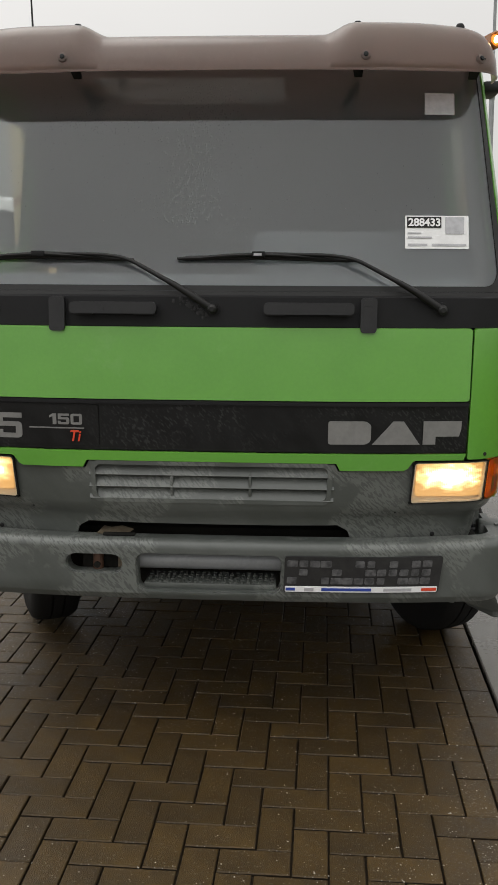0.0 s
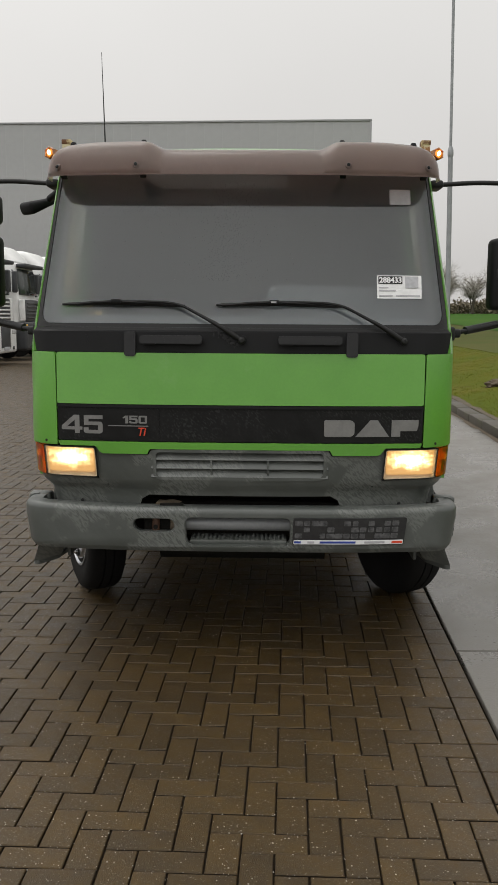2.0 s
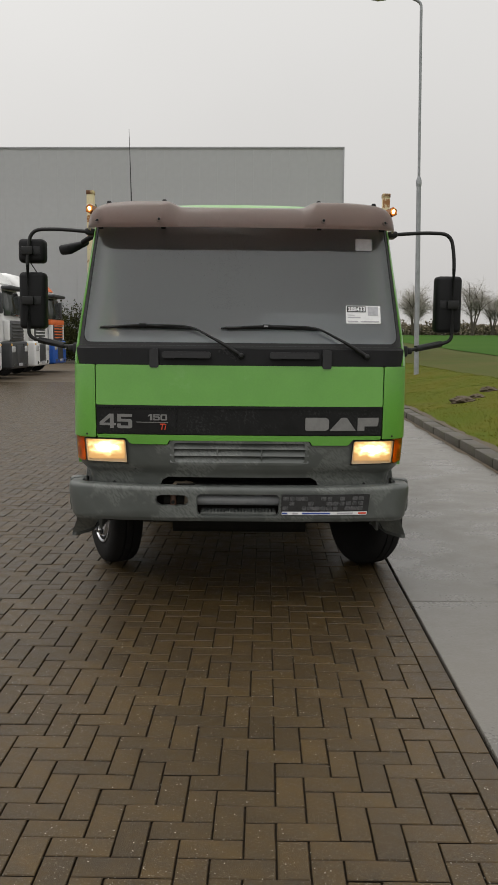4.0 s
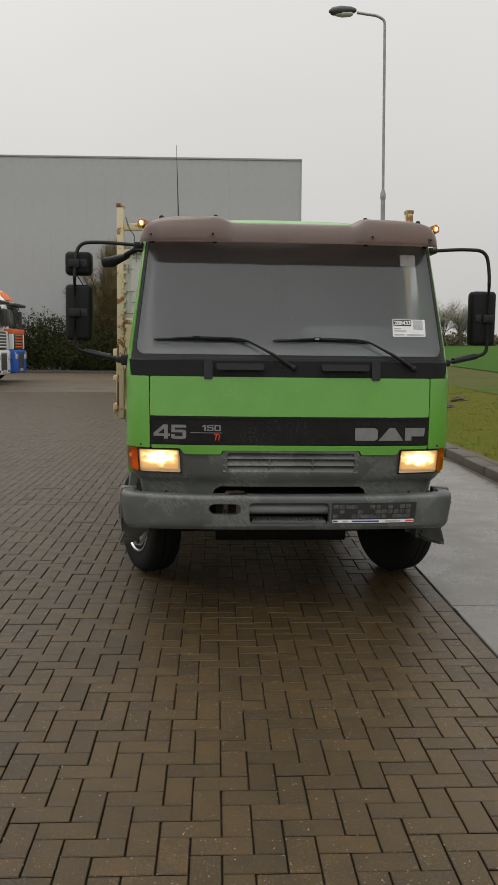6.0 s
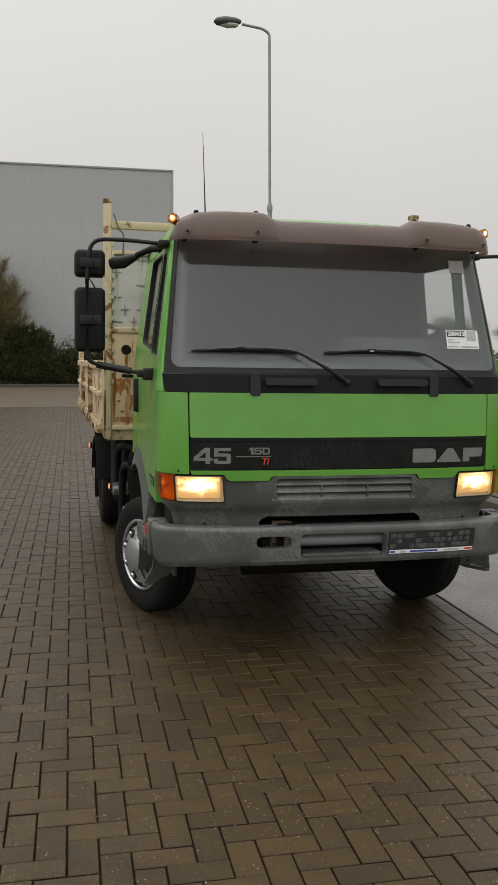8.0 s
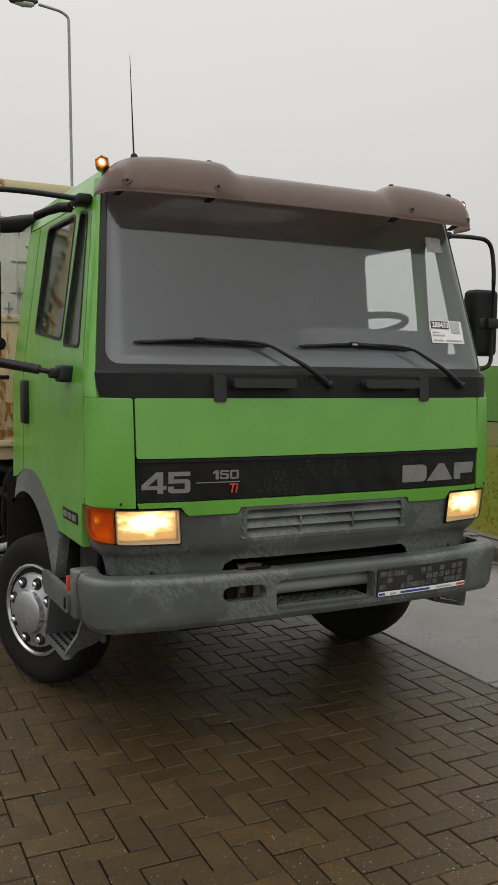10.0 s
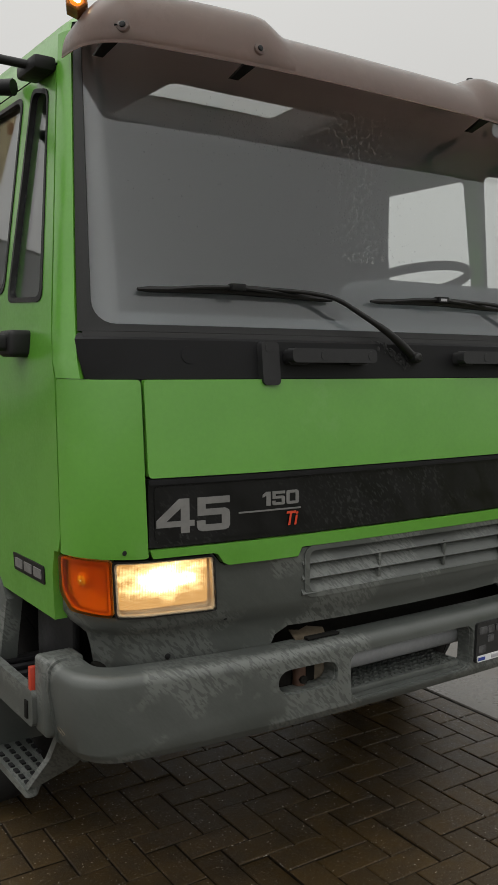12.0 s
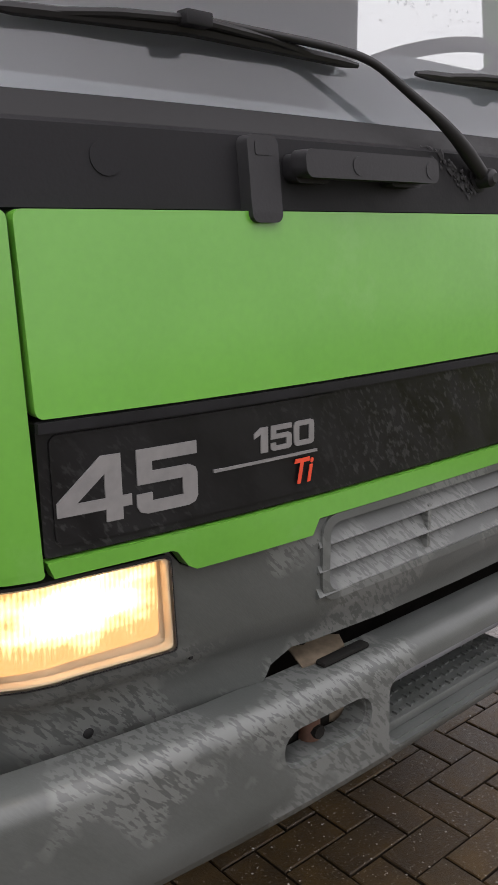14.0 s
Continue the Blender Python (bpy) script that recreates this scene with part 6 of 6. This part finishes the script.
def leaf_cloud(name, spots, count, size, material, label, category, kind="", seed=1):
    """Many small leaf clumps spread in ellipsoids (centre, radii)."""
    rs = random.Random(seed)
    vs, fs = [], []
    for k in range(count):
        (cx, cy, cz), (rx, ry, rz) = spots[k % len(spots)]
        while True:
            p = Vector((rs.uniform(-1, 1), rs.uniform(-1, 1), rs.uniform(-1, 1)))
            if 0.25 < p.length < 1:
                break
        p = p * (0.75 + 0.4 * noise.noise(p * 2.5 + Vector((cx, cy, cz))))
        c = Vector((cx + p.x * rx, cy + p.y * ry, max(0.05, cz + p.z * rz)))
        e = Euler((rs.uniform(0, 6.28), rs.uniform(0, 6.28), rs.uniform(0, 6.28))).to_matrix()
        s = size * rs.uniform(0.5, 1.3)
        n = len(vs)
        vs += [tuple(c + e @ Vector(q) * s) for q in ((-1, -0.4, 0), (0, -0.55, 0.2), (1, 0, 0), (0, 0.55, 0.2), (-1, 0.4, 0))]
        fs.append((n, n + 1, n + 2, n + 3, n + 4))
    me = bpy.data.meshes.new(name)
    me.from_pydata(vs, [], fs)
    me.materials.append(material)
    return tagged(new(name, me), label, category, kind=kind)


random.seed(21)
spots = []
x = -46.0
while x < 1.6:
    h = (2.0 if x < -10.6 else 1.55) + 0.3 * noise.noise(Vector((x * 0.2, 0, 4))) + random.uniform(-0.12, 0.12)
    if -6.7 < x < -4.9:
        h += 0.75 * math.sin((x + 6.7) / 1.8 * math.pi) ** 0.5
    spots.append(((x, 55.8 + random.uniform(-0.5, 0.5), h * 0.95), (1.0, 1.3, h * 1.12)))
    spots.append(((x, 55.8, h * 0.5), (0.8, 0.9, h * 0.62)))
    x += 0.5
for x, z, r in ((-5.6, 2.3, 1.1), (-4.6, 2.8, 1.2), (-3.7, 2.5, 1.1)):
    spots += [((x, 56.2, z), (r, 1.1, 1.5))] * 3
leaf_cloud("hedge", spots, 300000, 0.062, M_LEAF, "dense dark evergreen hedge along the yard's far edge", "hedge", kind="stuff", seed=2)


def bare_tree(x, y, h, spread, seed, label, twigs=900, base_z=0.0, upright=0.55):
    """A tapered trunk with forked limbs, and a crown of very many thin twigs."""
    rs = random.Random(seed)
    t = thing("tree", pose(x, y, base_z), label, "tree", group="bare trees")
    trunk = bmesh.new()
    tips = []
    for s in range(4):
        a = rs.uniform(0, 6.28)
        d = Vector((math.cos(a), math.sin(a), 0)) * rs.uniform(0.1, 0.35) * spread
        pts = [Vector((0, 0, -0.1)) + d * 0.1, d * 0.3 + Vector((0, 0, h * 0.18)), d * 0.7 + Vector((rs.uniform(-.2, .2), rs.uniform(-.2, .2), h * 0.38)), d * 1.25 + Vector((0, 0, h * 0.62))]
        trunk = tube(pts, 0.1, 7, bm=trunk, radii=[0.02 * h, 0.016 * h, 0.011 * h, 0.005 * h])
        for b in range(9):
            k = rs.uniform(0.25, 1.0)
            p = pts[1].lerp(pts[3], k)
            a2 = rs.uniform(0, 6.28)
            q = p + Vector((math.cos(a2) * spread * rs.uniform(0.3, 0.75), math.sin(a2) * spread * rs.uniform(0.3, 0.75), h * rs.uniform(0.1, 0.36)))
            q.z = min(q.z, h * 0.95)
            m = p.lerp(q, 0.5) + Vector((0, 0, h * 0.03))
            trunk = tube([p, m, q], 0.03, 5, bm=trunk, radii=[0.007 * h, 0.005 * h, 0.0025 * h])
            tips += [(p, m), (m, q)]
    part("trunk", trunk, M_BARK, t)
    vs, fs = [], []
    for k in range(twigs):
        a, b = tips[k % len(tips)]
        p = a.lerp(b, rs.random())
        d = Vector((rs.gauss(0, 1), rs.gauss(0, 1), rs.gauss(upright, 0.6))).normalized()
        ln = h * rs.uniform(0.06, 0.20)
        side = d.cross(Vector((rs.random(), rs.random(), rs.random()))).normalized() * h * 0.0014
        e = p + d * ln
        n = len(vs)
        vs += [tuple(p - side), tuple(p + side), tuple(e)]
        fs.append((n, n + 1, n + 2))
        for j in range(3):
            s0 = p.lerp(e, rs.uniform(0.3, 0.9))
            dd = (d + Vector((rs.gauss(0, .6), rs.gauss(0, .6), rs.gauss(0.1, .5)))).normalized() * ln * 0.5
            n = len(vs)
            vs += [tuple(s0 - side * 0.8), tuple(s0 + side * 0.8), tuple(s0 + dd)]
            fs.append((n, n + 1, n + 2))
    me = bpy.data.meshes.new("crown")
    me.from_pydata(vs, [], fs)
    me.materials.append(M_HAZETWIG)
    c = new("crown", me)
    c.parent = t
    return t




def willow_shrub(x, y, h, spread, seed, label):
    """Many thin stems fanning up from one stool, each with fine upright twigs."""
    rs = random.Random(seed)
    t = thing("shrub", pose(x, y, 0), label, "shrub")
    stems = bmesh.new()
    vs, fs = [], []
    for k in range(60):
        a, lean = rs.uniform(0, 6.28), rs.random() ** 0.7
        tip = Vector((math.cos(a) * spread * lean, math.sin(a) * spread * lean, h * rs.uniform(0.62, 0.90) * (1 - 0.42 * lean * lean)))
        foot = Vector((math.cos(a) * 0.3, math.sin(a) * 0.3, -0.1))
        mid = foot.lerp(tip, 0.5) + Vector((-math.cos(a) * 0.12 * spread * lean, -math.sin(a) * 0.12 * spread * lean, 0.06 * h))
        pts = [foot, foot.lerp(mid, 0.55), mid, mid.lerp(tip, 0.5) + Vector((rs.uniform(-0.1, 0.1), rs.uniform(-0.1, 0.1), 0)), tip]
        stems = tube(pts, 0.03, 5, bm=stems, radii=[0.055, 0.045, 0.032, 0.02, 0.008])
        for q in range(480):
            f = rs.uniform(0.25, 1.0) * (len(pts) - 1.001)
            p = pts[int(f)].lerp(pts[int(f) + 1], f % 1)
            d = ((tip - foot).normalized() + Vector((rs.gauss(0, 0.8), rs.gauss(0, 0.8), rs.gauss(0.0, 0.5)))).normalized()
            ln = rs.uniform(0.35, 1.0)
            side = d.cross(Vector((rs.random(), rs.random(), rs.random()))).normalized() * 0.012
            e = p + d * ln
            for s0, e0 in ((p, e), (p.lerp(e, 0.4), p.lerp(e, 0.4) + (d + Vector((rs.gauss(0, .4), rs.gauss(0, .4), 0.2))).normalized() * ln * 0.5)):
                n = len(vs)
                vs += [tuple(s0 - side), tuple(s0 + side), tuple(e0)]
                fs.append((n, n + 1, n + 2))
    part("stem", stems, M_BARK, t)
    me = bpy.data.meshes.new("twig_crown")
    me.from_pydata(vs, [], fs)
    me.materials.append(M_TWIG)
    c = new("twig_crown", me)
    c.parent = t


willow_shrub(-7.5, 57.0, 9.6, 3.3, 2, "bare yellowish willow shrub before the warehouse")
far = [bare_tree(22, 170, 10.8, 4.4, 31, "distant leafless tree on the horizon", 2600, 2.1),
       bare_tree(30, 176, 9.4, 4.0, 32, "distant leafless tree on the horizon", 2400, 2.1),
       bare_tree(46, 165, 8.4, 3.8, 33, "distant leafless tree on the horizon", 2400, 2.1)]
rs = random.Random(9)
for k in range(12):
    copy_thing(far[k % 3], pose(20 + 6.2 * k + rs.uniform(-2, 2), 170 + rs.uniform(-4, 22), 2.1, 0, 0, rs.uniform(0, 360)))
spots = [((14 + 3.0 * k, 190 + rs.uniform(-6, 6), 3.2), (3.4, 2.5, rs.uniform(1.8, 3.0))) for k in range(42)]
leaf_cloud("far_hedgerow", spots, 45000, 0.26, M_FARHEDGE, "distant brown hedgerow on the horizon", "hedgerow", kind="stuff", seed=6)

# street lamp
sl = thing("street_lamp", pose(5.20, 29.4, 0, 0, -0.7, 0), "tall galvanised street lamp with an angled head", "street lamp")
part("lower_pole", tube([(0, 0, 0.0), (0, 0, 6.95)], 0.1, 16, radii=[0.09, 0.08]), M_POLE, sl)
part("collar", revolve([(6.93, 0.082), (7.0, 0.098), (7.15, 0.098), (7.28, 0.055)], 16, axis="Z"), M_POLE, sl)
part("upper_pole", tube(bend([(0, 0, 7.1), (0, 0, 13.05), (-0.25, 0.0, 13.2), (-0.98, 0.0, 13.3)], 0.35, 8), 0.048, 12), M_POLE, sl)
hd = revolve([(-1.0, 0.05), (-1.05, 0.10), (-1.2, 0.17), (-1.55, 0.22), (-1.85, 0.17), (-1.96, 0.05)], 20, axis="X")
for v in hd.verts:
    v.co = Vector((v.co.x, v.co.y, 13.36 + v.co.z * 0.75 + 0.04 * (v.co.x + 1.4)))
head = part("lamp_head", hd, M_LAMPCAP, sl, "dark lamp head")
bw = revolve([(-1.12, 0.06), (-1.2, 0.13), (-1.48, 0.17), (-1.72, 0.11), (-1.78, 0.04)], 18, axis="X")
for v in bw.verts:
    v.co = Vector((v.co.x, v.co.y, 13.26 + v.co.z * 0.7))
part("lamp_bowl", bw, M_LAMPBOWL, head)


# parked trucks
def parked_truck(x, y, yaw, label, grille, bumper, bars, stripe=None, roof_patch=None):
    """A high tractor unit: its front at the origin facing -y."""
    t = thing("parked_truck", pose(x, y, 0, 0, 0, yaw), label, "truck", group="parked trucks")
    lean = lambda z: 0.10 * max(0.0, z - 2.1)
    c = box(-1.22, 1.22, 0, 2.25, 0.98, 3.70, 0.16, 4)
    for v in c.verts:
        if v.co.y < 1.0:
            v.co.y += lean(v.co.z) + 0.10 * abs(v.co.x) ** 3
    part("cab", c, M_TRUCKWHITE, t)
    r = box(-1.16, 1.16, 0.28, 2.25, 3.62, 4.36, 0.20, 4)
    for v in r.verts:
        if v.co.y < 1.3:
            v.co.y += 0.95 * max(0, v.co.z - 3.75) + 0.10 * abs(v.co.x) ** 3
    part("roof_deflector", r, M_TRUCKWHITE, t)
    g = box(-1.04, 1.04, -0.02, 0.12, 2.48, 3.46, 0.05, 2)
    for v in g.verts:
        v.co.y += lean(v.co.z) + 0.10 * abs(v.co.x) ** 3
    part("windscreen", g, M_DARKGLASS, t)
    w = bmesh.new()
    for u in (-0.6, 0.05, 0.62):
        w = tube([(u, -0.05, 2.46), (u + 0.25, -0.02, 2.54), (u + 0.55, 0.0, 2.55)], 0.012, 5, bm=w)
    part("wiper", w, M_TRUCKBLACK, t)
    vz = box(-1.12, 1.12, -0.16, 0.26, 3.50, 3.64, 0.05, 2)
    part("sun_visor", vz, M_TRUCKBLACK, t)
    gb = part("grille", box(-0.88, 0.88, -0.035, 0.1, 1.50, 2.30, 0.05), grille, t)
    for k in range(5):
        part("grille_bar", box(-0.80, 0.80, -0.075, -0.025, 1.60 + 0.135 * k, 1.66 + 0.135 * k, 0.018), bars, gb)
    bp = part("bumper", box(-1.24, 1.24, -0.12, 0.55, 0.40, 1.48, 0.10, 4), bumper, t)
    part("bumper_intake", box(-0.52, 0.52, -0.135, -0.05, 0.55, 1.38, 0.08, 3), M_TRUCKBLACK, bp)
    part("number_plate", box(-0.26, 0.26, -0.150, -0.132, 0.50, 0.62, 0.006), M_PRINTGREY, bp)
    for sg in (-1, 1):
        lamp = part("headlamp", box(*sorted((sg * 0.68, sg * 1.16)), -0.145, 0.05, 1.05, 1.30, 0.05, 3), M_LAMPBOWL, bp)
        part("fog_lamp", box(*sorted((sg * 0.72, sg * 0.92)), -0.145, -0.02, 0.50, 0.62, 0.03), M_DARKGLASS, bp)
        part("indicator", box(*sorted((sg * 1.06, sg * 1.20)), -0.128, 0.10, 1.31, 1.40, 0.02), M_AMBER, lamp)
        part("corner_vane", box(*sorted((sg * 0.98, sg * 1.20)), -0.03, 0.16, 1.50, 2.32, 0.05, 3), M_TRUCKWHITE, t)
        mi = part("mirror", box(*sorted((sg * 1.32, sg * 1.56)), 0.12, 0.30, 2.55, 3.35, 0.06, 3), M_TRUCKBLACK, t)
        part("mirror_arm", tube([(sg * 1.12, 0.42, 3.42), (sg * 1.44, 0.22, 3.28)], 0.03, 6), M_TRUCKBLACK, mi)
        part("side_window", box(*sorted((sg * 1.20, sg * 1.232)), 0.50, 1.35, 2.46, 3.36, 0.03), M_DARKGLASS, t)
        part("front_tyre", revolve([(-0.15, 0.30), (-0.165, 0.40), (-0.14, 0.50), (0.14, 0.50), (0.165, 0.40), (0.15, 0.30)], 28, centre=(sg * 1.03, 1.38, 0.50)), M_RUBBER, t)
        part("rear_tyre", revolve([(-0.25, 0.32), (-0.27, 0.50), (0.27, 0.50), (0.25, 0.32)], 28, centre=(sg * 0.95, 5.1, 0.50)), M_RUBBER, t)
    part("chassis", box(-0.45, 0.45, 1.0, 6.0, 0.6, 0.95), M_TRUCKBLACK, t)
    if stripe:
        part("stripe", box(-1.215, 1.215, -0.045, 0.5, 2.22, 2.46, 0.03), stripe, t)
    if roof_patch:
        q = box(-0.75, 0.75, 0.27, 0.45, 3.80, 4.22, 0.02)
        for v in q.verts:
            v.co.y += 0.95 * max(0, v.co.z - 3.75) + 0.10 * abs(v.co.x) ** 3 - 0.02
        part("roof_panel", q, roof_patch, t)
    return t


parked_truck(-10.2, 29.3, 90, "white parked truck tractor with white grille slats", M_TRUCKBLACK, M_TRUCKWHITE, M_TRUCKWHITE)
parked_truck(-10.2, 33.0, 90, "white parked truck tractor with a dark grey front", M_TRUCKGREY, M_TRUCKBLACK, M_TRUCKGREY)
parked_truck(-10.2, 36.6, 90, "white parked truck tractor with a black slatted grille", M_TRUCKBLACK, M_TRUCKWHITE, M_TRUCKWHITE)
parked_truck(-10.2, 40.0, 90, "white parked truck with an orange stripe and blue bumper", M_TRUCKBLACK, M_BLUEPAINT, M_ORANGE, M_ORANGE, M_ORANGE)

# ---- paving bricks ----
BL, BWD = 0.216, 0.108
PX, PY = 0.039, 0.168


def brick_shape(lx, ly):
    """Verts and faces of one bevelled paver, corner at the origin, top at 0."""
    gx, gy, c = 0.0030, 0.0028, 0.0026
    lo = [(gx, gy), (lx - gx, gy), (lx - gx, ly - gy), (gx, ly - gy)]
    hi = [(gx + c, gy + c), (lx - gx - c, gy + c), (lx - gx - c, ly - gy - c), (gx + c, ly - gy - c)]
    vs = [(x, y, -0.05) for x, y in lo] + [(x, y, -0.0032) for x, y in lo] + [(x, y, 0.0) for x, y in hi]
    fs = [(8, 9, 10, 11)]
    for k in range(4):
        j = (k + 1) % 4
        fs += [(k, j, 4 + j, 4 + k), (4 + k, 4 + j, 8 + j, 8 + k)]
    return vs, fs


border_brick = brick_shape(BWD + 0.0125, BL)
half_brick = brick_shape(BWD, BWD)
shapes = {h: brick_shape(*((BL, BWD) if h else (BWD, BL))) for h in (True, False)}
brick_mesh = {}
for h in shapes:
    me = bpy.data.meshes.new("brick")
    me.from_pydata(shapes[h][0], [], shapes[h][1])
    me.materials.append(M_BRICK)
    me.materials.append(M_JOINT)
    me.polygons.foreach_set("material_index", [0 if k % 2 == 0 else 1 for k in range(len(me.polygons))])
    brick_mesh[h] = me
yard = bpy.data.objects["pavement"]
rs = random.Random(17)
vs, fs = [], []
near = 0
cells = []
for j in range(-70, 277):
    y = PY + BWD * j
    for i in range(int((-max(6.2, 2.4 + 0.33 * (y + 0.42)) - PX) / BWD), 8):
        cells.append((i, j, (i + j) % 4, PX + BWD * i, y))
for i, j, k, x0, y0 in cells:
    if k not in (0, 2):
        continue
    hor = k == 0
    lim = X_EDGE - BWD + 0.012
    if x0 + BWD > lim:
        continue
    cut = hor and x0 + BL > lim
    dz, tx_, ty_ = rs.uniform(-0.003, 0.001), rs.uniform(-0.006, 0.006), rs.uniform(-0.006, 0.006)
    if -1.75 < x0 < 0.45 and 0.25 < y0 < 2.95 and near < 300 and not cut:
        b = new("brick", brick_mesh[hor])
        b.parent = yard
        b.location, b.rotation_euler = (x0, y0, dz), (tx_, ty_, rs.uniform(-0.008, 0.008))
        near += 1
    else:
        n = len(vs)
        sv, sf = half_brick if cut else shapes[hor]
        vs += [(x0 + vx, y0 + vy, vz + dz + tx_ * vy + ty_ * vx) for vx, vy, vz in sv]
        fs += [tuple(n + q for q in f) for f in sf]
# border course along the concrete
for j in range(-35, 139):
    for q in range(1):
        n = len(vs)
        sv, sf = border_brick
        dz = rs.uniform(-0.003, 0.001)
        vs += [(X_EDGE - BWD - 0.0125 + vx, PY + BL * j + vy, vz + dz) for vx, vy, vz in sv]
        fs += [tuple(n + q2 for q2 in f) for f in sf]
me = bpy.data.meshes.new("brick_paving")
me.from_pydata(vs, [], fs)
me.materials.append(M_BRICK)
me.materials.append(M_JOINT)
me.polygons.foreach_set("material_index", [0 if k % 9 % 2 == 0 else 1 for k in range(len(me.polygons))])
bp_ = new("brick_paving", me)
bp_.parent = yard
tagged(bp_, "herringbone of worn brown paving bricks", kind="stuff")

# grit on the paving, its pale colour standing in for wet glints
rs = random.Random(77)
vs, fs = [], []
for k in range(14000):
    x, y = rs.uniform(-3.6, 0.66), rs.uniform(-2.6, 4.2)
    if noise.noise(Vector((x * 0.9, y * 0.9, 2))) < rs.uniform(-0.45, 0.25):
        continue
    r = rs.uniform(0.0009, 0.0027)
    n = len(vs)
    vs += [(x - r, y - r * rs.uniform(0.5, 1), 0.0), (x + r, y - r, 0.0), (x + r * rs.uniform(0.5, 1), y + r, 0.0), (x - r, y + r, 0.0), (x, y, 0.0012 + r * 0.6)]
    fs += [(n, n + 1, n + 4), (n + 1, n + 2, n + 4), (n + 2, n + 3, n + 4), (n + 3, n, n + 4)]
me = bpy.data.meshes.new("grit")
me.from_pydata(vs, [], fs)
me.materials.append(M_GLINTGRIT)
tagged(new("grit", me), "grit coloured pale for wet glints, scattered on the paving", "grit", kind="stuff")
